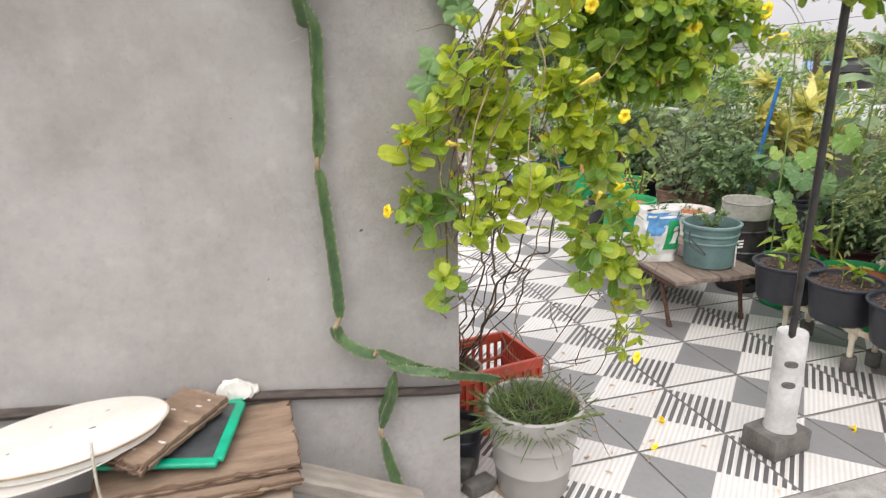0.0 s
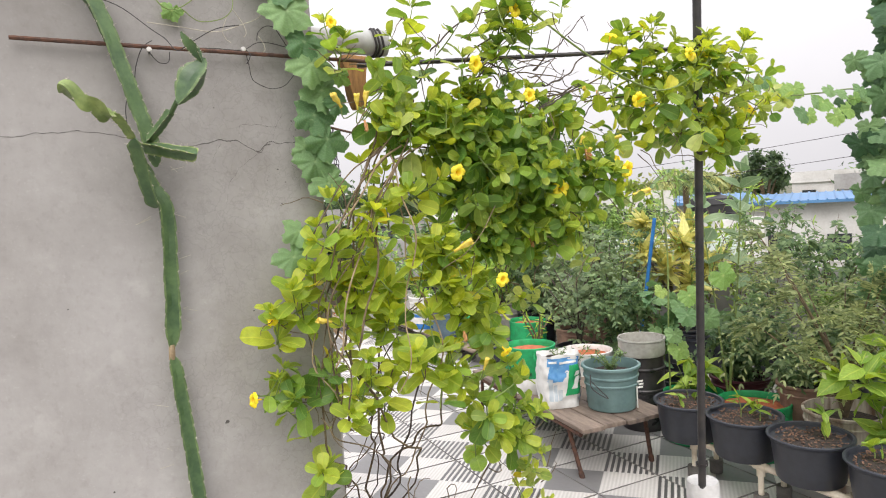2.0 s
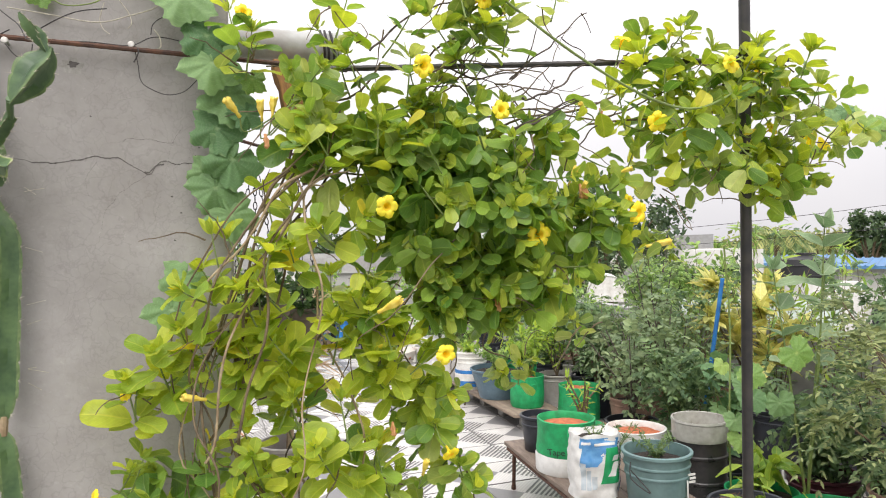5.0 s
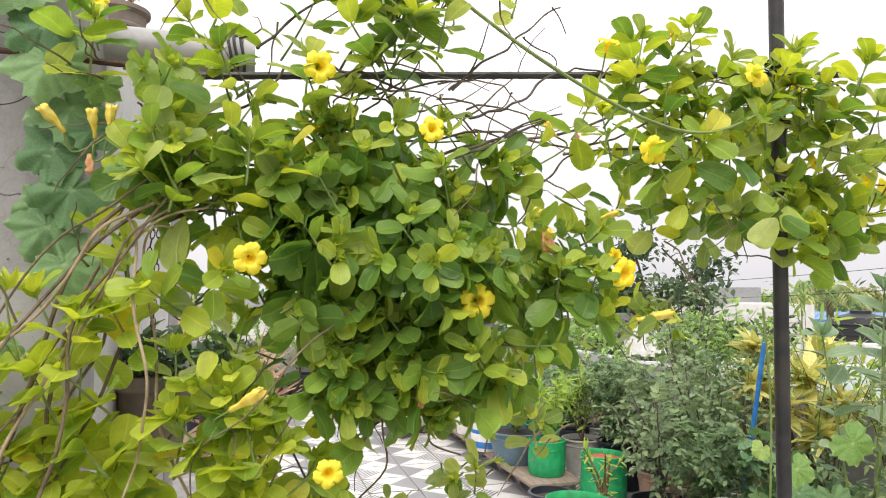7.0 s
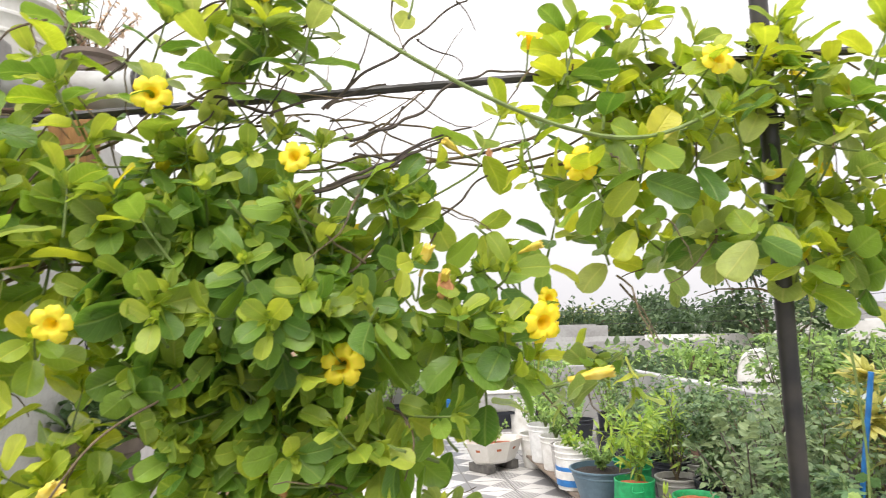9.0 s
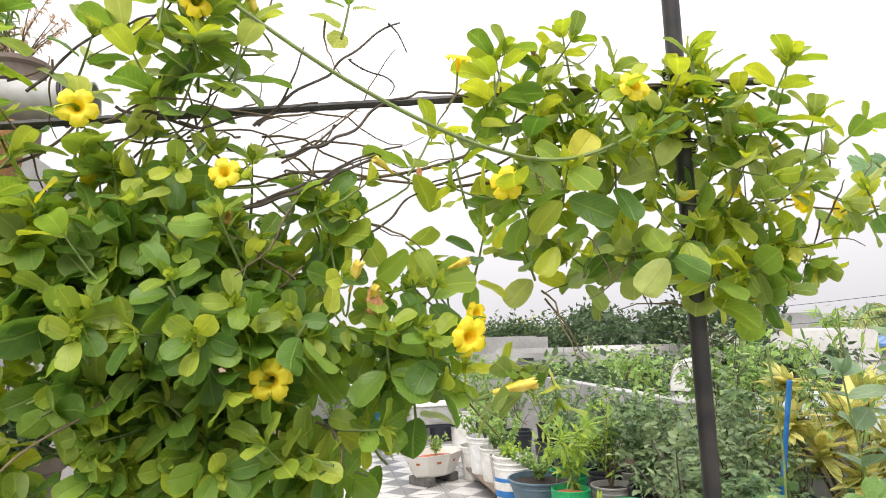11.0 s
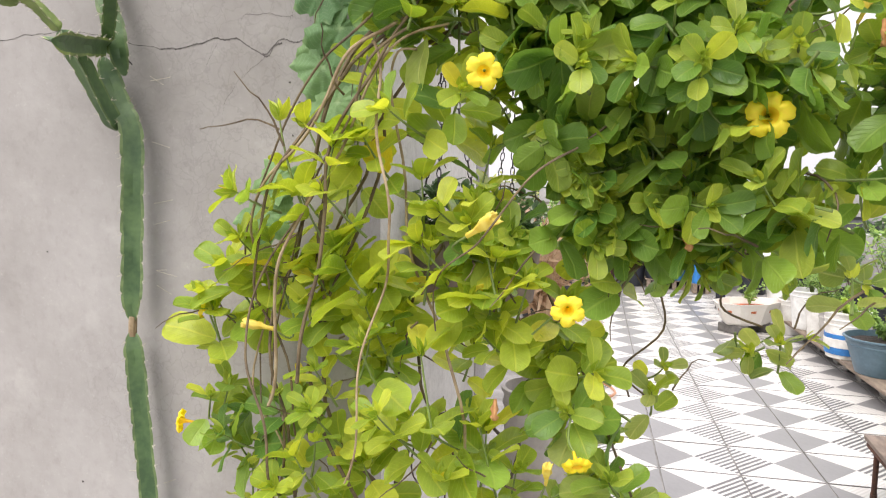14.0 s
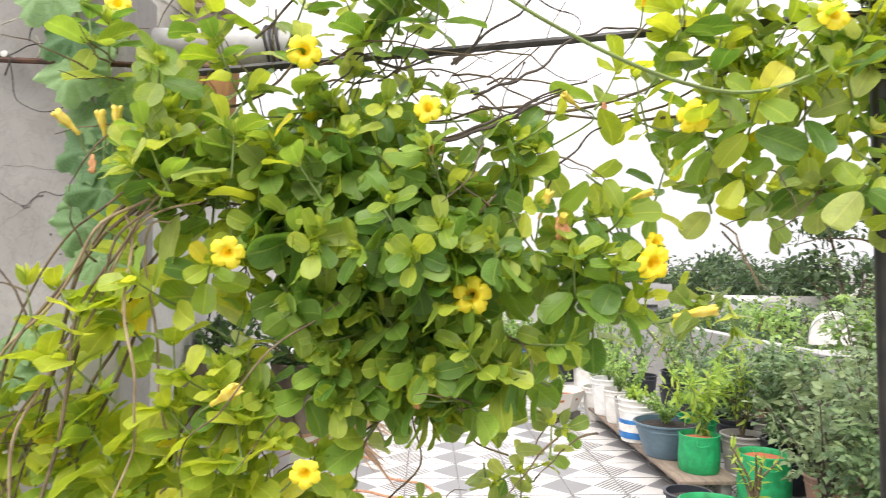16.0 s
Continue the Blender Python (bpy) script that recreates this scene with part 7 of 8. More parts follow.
plant("leaf", (.62, 1.55, 0), .34, .13, "knobbly desert-rose shrub in a red-brown pot", 6, .06, "lime_leaf", "lance", 10, "shrub", "stem", r=.014, name="desert_rose", pot=(.15, .12, .30, "clay", "red_soil"))
grow_bag((.66, 1.08, .10), .15, .30, "sack_white", "red_soil", "white printed bag of orange-red soil behind the bench", False)
grow_bag((.45, 1.32, .08), .14, .30, band=False, label="green grow bag with red soil behind the bench")
plant("leaf", (.46, .98, .28), .22, .14, "sparse grey-green seedlings standing in bags", 8, .03, "fern_leaf", "leaflet", 26, name="tomato_seedlings")
plant("leaf", (1.06, .86, 0), .62, .16, "young gourd plant with broad leaves on thin stalks", 5, .13, "gourd_leaf", "round_lobed", 5, name="gourd_plant", pot=(.14, .11, .26, "tub_black"))
croton = thing("croton", (1.95, 1.58, 0), "yellow-leaved croton shrub with leaf rosettes in a dark pot", "shrub")
bucket_mesh(croton, .16, .13, .28, "tub_black", name="pot_body")
soil_mesh(croton, .15, .25)
f = Foliage("lance")
for hx, hy, hz, hr in ((0, -.05, .93, .20), (-.22, -.08, .78, .19), (.18, .06, 1.06, .18), (-.10, -.22, .66, .18), (-.34, .0, .92, .16), (.10, -.2, .80, .18), (-.2, .15, 1.1, .15)):
    bm = bmesh.new()
    tube(bm, curve_points([(0, 0, .25), (hx * .4, hy * .4, .25 + (hz - .25) * .5), (hx, hy, hz - .04)], 10), .008, 6)
    part("branch", bm, "stem", croton)
    for k in range(40):
        a, e = rnd(0, 6.28), rnd(-.55, 1.2)
        d = Vector((math.cos(a) * math.cos(e), math.sin(a) * math.cos(e), math.sin(e)))
        f.add(Vector((hx, hy, hz - rnd(0, .07))), d, Vector((0, 0, 1)) + jitter(.3), hr * rnd(.85, 1.25), 1.35)
f.build("foliage", "croton_leaf", croton)
plant("leaf", (1.95, 1.4, 0), 1.15, .5, "tall light green shrub near the parapet", 10, .07, "shrub_leaf", "lance", 34, "shrub", "stem", name="shrub", pot=(.17, .14, .28, "tub_black"))
plant("frond", (1.9, .3, 0), 1.0, .5, "tall feathery shrub near the parapet", 10, .045, "fern_leaf", "leaflet", 20, "shrub", "stem", name="shrub", pot=(.17, .14, .28, "clay"))
tomato((2.22, 3.05, 0), 1.52, .34, 8, (.17, .14, .28, "tub_black"), "very tall open plant with dark stems and small leaves", 16, .040)
tomato((1.80, 2.45, 0), 1.22, .26, 6, (.17, .14, .28, "clay"), "tall open tomato plant with dark leaning stems and grey-green leaves", 14, .042)
plant("frond", (2.08, 2.62, 0), 1.12, .42, "tall feathery shrub near the parapet", 11, .05, "shrub_leaf", "leaflet", 20, "shrub", "stem", name="shrub", pot=(.17, .14, .28, "clay"))
plant("frond", (1.9, -.6, 0), .85, .5, "tall feathery shrub near the parapet", 10, .05, "fern_leaf", "leaflet", 20, "shrub", "stem", name="shrub", pot=(.17, .14, .28, "clay"))

for x, y, h, sp, kind, mat, shp, lf in ((1.62, 1.72, .98, .32, "frond", "fern_leaf", "leaflet", .05),
                                        (1.45, 2.75, .74, .36, "frond", "fern_leaf", "leaflet", .055), (2.05, 2.05, 1.1, .42, "leaf", "shrub_leaf", "oval", .06), (2.35, .55, .95, .36, "leaf", "shrub_leaf", "lance", .09),
                                        (2.1, 3.4, .76, .45, "frond", "shrub_leaf", "leaflet", .055), (1.75, 3.6, .80, .4, "leaf", "shrub_leaf", "oval", .05), (2.1, .9, 1.05, .42, "frond", "fern_leaf", "leaflet", .05),
                                        (1.35, 3.2, .75, .3, "leaf", "lime_leaf", "lance", .08), (2.15, 4.4, .86, .45, "leaf", "shrub_leaf", "oval", .055), (1.6, 4.7, .9, .4, "frond", "fern_leaf", "leaflet", .05), (1.6, .1, .8, .32, "frond", "shrub_leaf", "leaflet", .05), (2.3, 1.35, 1.15, .34, "leaf", "lime_leaf", "lance", .10), (2.3, 2.5, 1.2, .36, "leaf", "shrub_leaf", "oval", .06), (2.32, 1.9, 1.3, .3, "leaf", "shrub_leaf", "lance", .09)):
    plant(kind, (x, y, 0), h, sp, "tall bushy green garden plant in a dark pot", 9, lf * (.8 if kind == "frond" else 1), mat, shp, 10 if kind == "frond" else 18, "plant", "stem", name="garden_plant", pot=(.15, .12, .27, RNG.choice(("tub_black", "clay", "pot_grey"))), group="garden plants along the terrace edge")

milk = thing("milkweed_shrub", (.99, .31, 0), "upright shrub with large paired grey-green leaves", "shrub")
bucket_mesh(milk, .12, .10, .22, "tub_black", name="pot_body")
soil_mesh(milk, .11, .19)
f = Foliage("oval")
for ctrl in ([(0, 0, .2), (-.02, .05, .7), (-.04, .12, 1.24)], [(0, 0, .2), (.06, -.02, .8), (.10, -.03, 1.42)], [(0, 0, .2), (.09, .03, .7), (.20, .06, 1.22)]):
    pts = curve_points(ctrl, 20)
    bm = bmesh.new()
    tube(bm, pts, [.007 * (1 - .03 * i) for i in range(len(pts))], 6)
    part("branch", bm, "stem_green", milk)
    for i in range(12, len(pts), 2):
        for sgn in (-1, 1):
            a = 1.57 * (i // 2 % 2) + rnd(0, .8)
            f.add(pts[i], Vector((math.cos(a) * sgn, math.sin(a) * sgn, rnd(.2, .9))), Vector((0, -.5, 1)) + jitter(.3), rnd(.10, .15), 1.25)
    for j in range(4):
        a = 1.57 * j
        f.add(pts[-1], Vector((math.cos(a) * .5, math.sin(a) * .5, .8)), (0, -.6, .3), rnd(.07, .11), .9)
f.build("foliage", "milk_leaf", milk)

stick = thing("blue_stick", (1.22, 1.25, 0), "bright blue plastic pipe stake standing among plants", "stake")
bm = bmesh.new()
tube(bm, [(0, .05, 0), (.09, -.10, 1.16)], .012, 10)
part("stake_pipe", bm, "blue", stick)

# ---- gourd climber on a tall stake, and along the wall's corner ----
def gourd(at, label, spots, stems, mats=("gourd_leaf", "gourd_pale"), shape="lobed"):
    t = thing("gourd_vine", at, label, "vine")
    o = Vector(at) - (OFF if at[0] < -1 else Vector((0, 0, 0)))
    for ctrl, r in stems:
        bm = bmesh.new()
        tube(bm, curve_points([Vector(p) - o for p in ctrl], 30), r, 6)
        part("vine_stem", bm, "stem_green", t)
    for k, (p, size, face, pale) in enumerate(spots):
        f = Foliage(shape)
        nrm = Vector(face).normalized()
        tip = (Vector((rnd(-.9, .9), 0, -1)) - nrm * Vector((0, 0, -1)).dot(nrm)).normalized()
        f.add(Vector(p) - o, tip, nrm, size * (1.3 if at[0] < -1 else 1))
        f.build("gourd_leaf", mats[1 if pale else 0], t, "", "")
    return t


spots = [((-1.475, -.70, 1.86), 0.092, (-.1, -1, .35), 0), ((-1.47, -.715, 1.80), 0.096, (0, -1, .35), 0), ((-1.435, -.71, 1.735), 0.080, (.15, -1, .3), 0),
         ((-1.425, -.72, 1.685), 0.092, (0, -1, .25), 0), ((-1.40, -.70, 1.63), 0.088, (.2, -1, .2), 0), ((-1.42, -.695, 1.575), 0.080, (-.1, -1, .2), 0),
         ((-1.395, -.70, 1.52), 0.088, (.1, -1, .1), 0), ((-1.425, -.69, 1.47), 0.080, (0, -1, .1), 0), ((-1.40, -.70, 1.42), 0.080, (.1, -1, .2), 0),
         ((-1.48, -.72, 1.315), 0.068, (-.1, -1, .5), 0), ((-1.50, -.73, 1.26), 0.078, (-.1, -1, .3), 0), ((-1.68, -.60, 2.0), .10, (0, -.9, .4), 0), ((-1.73, -.60, 1.95), .09, (-.2, -.9, .4), 0), ((-1.64, -.61, 1.945), .085, (.2, -.9, .3), 1), ((-1.76, -.58, 2.03), .09, (-.1, -.8, .5), 0), ((-1.60, -.60, 2.02), .095, (.1, -.9, .3), 0), ((-1.54, -.66, 1.93), 0.096, (-.1, -.8, .6), 0), ((-1.47, -.62, 1.93), 0.096, (.2, -.8, .6), 0),
         ((-1.62, -.62, 1.93), 0.104, (-.2, -.8, .7), 0), ((-1.70, -.655, 1.80), 0.040, (0, -1, .1), 1), ((-1.56, -.56, 1.99), 0.096, (0, -.7, .7), 0), ((-1.36, -.72, 1.66), 0.048, (.3, -1, .2), 1),
         ((-1.37, -.71, 1.60), 0.056, (.3, -1, .2), 0), ((-1.44, -.68, 1.50), 0.056, (-.3, -1, .0), 0)]
gourd((-1.42, -.66, 1.87), "ridge-gourd vine with large lobed leaves trailing down the corner", spots,
      [([(-1.60, -.60, 1.90), (-1.48, -.66, 1.84), (-1.43, -.68, 1.70), (-1.41, -.68, 1.55), (-1.42, -.68, 1.42)], .0025), ([(-1.95, -.60, 1.89), (-1.78, -.66, 1.86), (-1.70, -.66, 1.80), (-1.60, -.64, 1.88)], .0013)])
spots = []
for k in range(190):
    z = rnd(.85, 2.3)
    a = rnd(-1.9, 1.1)
    r = rnd(.05, .24) * (1.0 if z < 1.9 else .7)
    spots.append(((1.18 + r * math.sin(a), -.42 - r * math.cos(a), z), rnd(.09, .17), (math.sin(a) - .5, -math.cos(a), rnd(.1, .7)), RNG.random() < .30))
gourd((1.18, -.42, 0), "tall gourd vine with dark lobed leaves climbing a stake", spots,
      [([(1.18, -.42, 0), (1.19, -.41, .8), (1.17, -.43, 1.5), (1.18, -.42, 2.3)], .012), ([(1.18, -.42, 1.6), (1.0, -.40, 1.72), (.7, -.45, 1.70), (.3, -.60, 1.66)], .003)], ("gourd_dark", "gourd_leaf"))
spots = [((x, -.45 - .15 * (1 - x), 1.66 + rnd(-.06, .06)), rnd(.06, .10), (rnd(-.5, .2), -1, rnd(.1, .5)), RNG.random() < .6) for x in [.95 - .05 * k for k in range(17)]]
gourd((.95, -.46, 1.66), "pale young gourd shoot reaching across to the pole", spots, [([(.95, -.46, 1.66), (.6, -.5, 1.69), (.25, -.56, 1.64), (.05, -.62, 1.60)], .002)], ("gourd_leaf", "gourd_pale"), "round_lobed")
spots = [((.62 + rnd(-.06, .08), .35 + rnd(-.1, .1), .55 + .10 * k + rnd(-.03, .03)), rnd(.08, .12), (rnd(-.6, -.1), -1, rnd(.2, .7)), k % 3 == 0) for k in range(4)]
spots += [((.60, -.02, .95), .14, (-.5, -1, .4), 1), ((.41, .0, .88), .11, (-.4, -1, .5), 1), ((.60, .20, .74), .13, (-.3, -1, .6), 0), ((.76, .22, .70), .13, (-.6, -1, .3), 0)]
gourd((.62, .35, .2), "young gourd vine with broad leaves on a thin stem", spots, [([(.62, .35, .2), (.60, .33, .6), (.64, .36, 1.0), (.60, .34, 1.35)], .004)], ("gourd_leaf", "gourd_pale"), "round_lobed")

# the long pale shoot over the flowering vine
wire([(-.93, -.85, 1.80), (-.80, -.88, 1.70), (-.66, -.90, 1.625), (-.55, -.90, 1.61), (-.44, -.89, 1.655), (-.36, -.86, 1.70), (-.32, -.82, 1.735)], .0025, "stem_green", "long pale green shoot arching over the flowering vine", "shoot", "shoot")

# ---- right-hand row further back, on planks ----
for y0, y1 in ((2.55, 3.75), (3.8, 5.0)):
    p = thing("plank_stand", (.84, (y0 + y1) / 2, 0), "low plank on brick blocks carrying pots", "stand", "plank stands")
    bm = bmesh.new()
    box(bm, (0, 0, .115), (.40, y1 - y0, .024), bevel=.004)
    part("plank_top", bm, "wood_y", p)
    for y in (-.5, -.1, .3, .55):
        bm = bmesh.new()
        box(bm, (-.06, y * (y1 - y0) / 1.2, .052), (.07, .10, .103), bevel=.008)
        part("brick_block", bm, "concrete", p)
        bm = bmesh.new()
        box(bm, (.12, y * (y1 - y0) / 1.2, .052), (.07, .10, .103), bevel=.008)
        part("brick_block", bm, "concrete", p)
PZ = .127
grow_bag((.86, 2.78, PZ), .128, .24, band=False, label="green grow bag with red soil on the plank")
plant("leaf", (.90, 2.79, PZ + .20), .50, .30, "light green leafy shrub growing in a grow bag", 12, .10, "lime_leaf", "lance", 22, "shrub", name="shrub")
plant("leaf", (.79, 3.17, PZ), .22, .20, "bushy herb in a half-round blue-grey tub", 14, .035, "shrub_leaf", "oval", 46, name="herb_tub", pot=(.23, .16, .24, "blue_tub"))
plant("leaf", (1.08, 3.35, PZ), .40, .2, "bushy green shrub in a grow bag", 9, .05, "shrub_leaf", "oval", 26, "shrub", name="shrub", pot=(.14, .12, .24, "green_bag"))
wbk = thing("paint_bucket", (.71, 3.60, PZ), "white paint bucket with a blue printed label", "bucket")
bucket_mesh(wbk, .145, .125, .33, "white_plastic", bands=2)
bm = bmesh.new()
lathe(bm, [(.131, .03), (.135, .032), (.141, .17), (.137, .172)], 40)
part("paper_label", bm, "blue", wbk, "faded blue printed label")
bm = bmesh.new()
lathe(bm, [(.1385, .08), (.1405, .082), (.1435, .14), (.1415, .142)], 40)
part("label_band", bm, "white_plastic", wbk)
plant("leaf", (.71, 3.60, PZ + .27), .14, .12, "pale leafy seedlings in the white bucket", 8, .06, "lime_leaf", "oval", 10)
for y, mat, s in ((3.93, "pot_grey", .9), (4.25, "white_plastic", .95), (4.60, "sack_white", 1.1), (4.98, "white_plastic", 1.05)):
    plant("leaf", (.76, y, PZ if y < 4.9 else 0), .40, .24, "leafy green shrub in a pale pot", 10, .045, "shrub_leaf", "oval", 30, "shrub", name="shrub", pot=(.15 * s, .12 * s, .30 * s, mat), group="pots along the plank row")
for y in (2.4, 3.0, 3.7, 4.4, 5.2, 6.0):
    plant("frond" if int(y * 10) % 4 else "leaf", (1.55 + rnd(-.1, .1), y, 0), rnd(.50, .72), .36, "bushy green shrub standing in a pot", 10, .05, RNG.choice(("shrub_leaf", "fern_leaf")), "oval" if int(y * 10) % 4 == 0 else "leaflet", 22, "shrub", "stem", name="shrub", pot=(.16, .13, .28, "tub_black"), group="shrubs along the parapet")

# trough, boxes and drums at the end of the terrace
tr = thing("planter_trough", (.33, 4.95, 0), "broken cream planter trough of dry soil on blocks", "planter", rz=35)
bm = bmesh.new()
lathe(bm, [(0, .08), (.20, .08), (.22, .10), (.30, .27), (.31, .285), (.295, .285), (.26, .22), (0, .21)], 8, squash=(1.15, .75))
part("trough_body", bm, "cream_frp", tr, "", False)
bm = bmesh.new()
lathe(bm, [(0, .24), (.15, .235), (.26, .222), (.25, .20), (0, .2)], 20, squash=(1.15, .75))
part("soil", bm, "red_soil", tr)
for x in (-.16, .16):
    bm = bmesh.new()
    box(bm, (x, 0, .04), (.10, .26, .08), bevel=.006)
    part("foot_block", bm, "concrete_dark", tr)
plant("leaf", (.36, 5.0, .24), .22, .14, "small plants growing in the broken trough", 6, .05, "shrub_leaf", "oval", 14)
bx = thing("storage_box", (.55, 6.0, 0), "grey plastic storage box on a dark stand", "box")
bm = bmesh.new()
box(bm, (0, 0, .52), (.62, .40, .20), bevel=.012)
part("box_body", bm, "pvc_grey", bx)
bm = bmesh.new()
box(bm, (0, 0, .625), (.65, .43, .022), bevel=.006)
part("box_rim", bm, "white_plastic", bx)
bm = bmesh.new()
for x in (-.27, .27):
    for y in (-.15, .15):
        box(bm, (x, y, .21), (.04, .04, .42))
box(bm, (0, 0, .40), (.62, .38, .03))
part("box_stand", bm, "tub_black", bx)
plant("leaf", (.85, 5.9, .0), .2, .14, "small plant in a white pot on the stand", 6, .05, "shrub_leaf", "oval", 14, pot=(.15, .12, .55, "white_plastic"))
for x, y, mat, r, h in ((-.03, 7.55, "blue_drum", .17, .33), (.26, 7.25, "blue", .12, .30), (-.27, 7.6, "tub_black", .12, .22)):
    dr = thing("blue_drum" if mat != "tub_black" else "black_pot", (x, y, .12), "cut plastic drum used as a planter on a pallet", "drum", "drums at the terrace end")
    bucket_mesh(dr, r, r * .9, h, mat)
    soil_mesh(dr, r * .94, h * .85)
    bm = bmesh.new()
    for k in (-1, 0, 1):
        box(bm, (k * r * .6, 0, -.06), (.05, r * 1.6, .118))
    box(bm, (0, 0, -.008), (r * 2, r * 1.7, .012))
    part("pallet", bm, "wood_y", dr)
    plant("leaf", (x, y, .12 + h * .85), .45, .24, "bushy green plant in a plastic drum", 9, .07, "shrub_leaf", "oval", 24, "shrub", name="shrub", group="drum plants")
mp = thing("maroon_pot", (-.92, 7.45, 0), "large dark maroon plastic planter at the terrace end", "pot")
bucket_mesh(mp, .15, .13, .36, "maroon")
soil_mesh(mp, .14, .31)
plant("leaf", (-.92, 7.45, .31), .5, .3, "bushy green plant in a maroon planter", 9, .07, "shrub_leaf", "lance", 24, "shrub", name="shrub")
plant("leaf", (-1.12, 5.6, 0), .55, .22, "dry strappy plant in a white pot on a block", 9, .16, "dry_leaf", "lance", 10, pot=(.13, .11, .26, "pot_grey"))
for x, y in ((-1.45, 6.4), (-1.6, 5.2), (-1.5, 7.2), (1.5, 7.0), (2.0, 6.2), (.9, 7.4), (-.55, 7.72), (.1, 7.78), (.55, 7.7), (-1.1, 7.75), (1.2, 6.6)):
    plant("leaf", (x, y, 0), rnd(.7, 1.05), .40, "bushy green shrub in a dark pot", 11, .06, "shrub_leaf", "oval", 34, "shrub", "stem", name="shrub", pot=(.18, .15, .3, "tub_black"), group="shrubs at the terrace end")

# ---- hanging pots before the pale side wall ----
def hanging_pot(at, r, chain_top, label):
    t = thing("hanging_pot", at, label, "hanging pot", "hanging pots at the side wall")
    bm = bmesh.new()
    lathe(bm, [(0, 0), (r * .66, 0), (r * .7, .006), (r * .95, .12), (r * 1.05, .125), (r * 1.05, .15), (r * .97, .152), (r * .93, .13), (0, .12)], 32)
    part("pot_body", bm, "pot_brown", t)
    for k in range(3):
        a = 2 * math.pi * k / 3 + .5
        p0, p1 = Vector((r * math.cos(a), r * math.sin(a), .14)), Vector((0, 0, chain_top - at[2]))
        bm = bmesh.new()
        n = int((p1 - p0).length / .0165)
        d = (p1 - p0).normalized()
        x, y = ring_frame(d)
        for i in range(n):
            c = p0.lerp(p1, (i + .5) / n)
            s = x if i % 2 else y
            loop = [c + d * .0105 * math.sin(q) + s * .0042 * math.cos(q) for q in [2 * math.pi * j / 8 for j in range(9)]]
            tube(bm, loop, .0011, 4, caps=False)
        part("chain", bm, "wire", t, "thin dark metal chain")
    f = Foliage("oval")
    for k in range(260):
        a, q = rnd(0, 6.28), r * rnd(.2, 1.15)
        b = Vector((q * math.cos(a), q * math.sin(a), .14 + rnd(0, .10) * (1.2 - q / r * .6)))
        f.add(b, rnd_dir((math.cos(a) * .5, math.sin(a) * .5, .4), .8), (0, 0, 1), rnd(.018, .032), 1.25)
    f.build("foliage", "jade_leaf", t)
    return t


hanging_pot((-1.215, -.13, 1.065), .062, 1.62, "dark hanging pot of bushy jade plant on chains")
hanging_pot((-1.335, -.28, 1.09), .072, 1.60, "small dark hanging pot of jade plant on chains")
bm = bmesh.new()
tube(bm, [(-1.40, -.37, 1.625), (-1.335, -.28, 1.622), (-1.215, -.13, 1.62), (-1.10, .02, 1.62)], .004, 6)
tagged(part("hanging_rail", bm, "rust", None), "thin rusty rail that carries the hanging pots", "rail")
straw = thing("dried_plant", (-1.20, .40, 0), "dried straw-coloured strappy plant in a grey pot", "plant")
bucket_mesh(straw, .10, .09, .72, "pot_grey", name="pot_body")
f = Foliage("blade")
for k in range(130):
    f.add(Vector((rnd(-.05, .05), rnd(-.05, .05), .95 + .02 * (k % 9))), rnd_dir((.30, -.2, .05), .8), (0, -1, .4), rnd(.10, .26), rnd(.9, 2.0))
f.build("foliage", "dry_leaf", straw)
bm = bmesh.new()
tube(bm, curve_points([(0, 0, .66), (.01, .01, .86), (-.01, 0, 1.12)], 10), .012, 8)
part("trunk", bm, "stem_pale", straw)

# ---- plants on top of the cabin ----
plant("leaf", (-1.95, -.45, 1.86), .12, .3, "leafy climbing plant on the cabin roof", 12, .04, "shrub_leaf", "oval", 16, r=.003)
plant("leaf", (-1.475, .0, 1.819), .17, .13, "dry reddish-brown herb in a clay pot on the cabin roof", 18, .016, "dry_leaf", "leaflet", 18, stem="stem", r=.0028, name="dried_herb", pot=(.058, .048, .235, "pot_brown"))
plant("leaf", (-1.535, .06, 1.858), .50, .12, "thin green herb sprigs on the cabin roof", 9, .036, "shrub_leaf", "oval", 13, r=.004, name="herb", pot=(.05, .04, .12, "tub_black"))

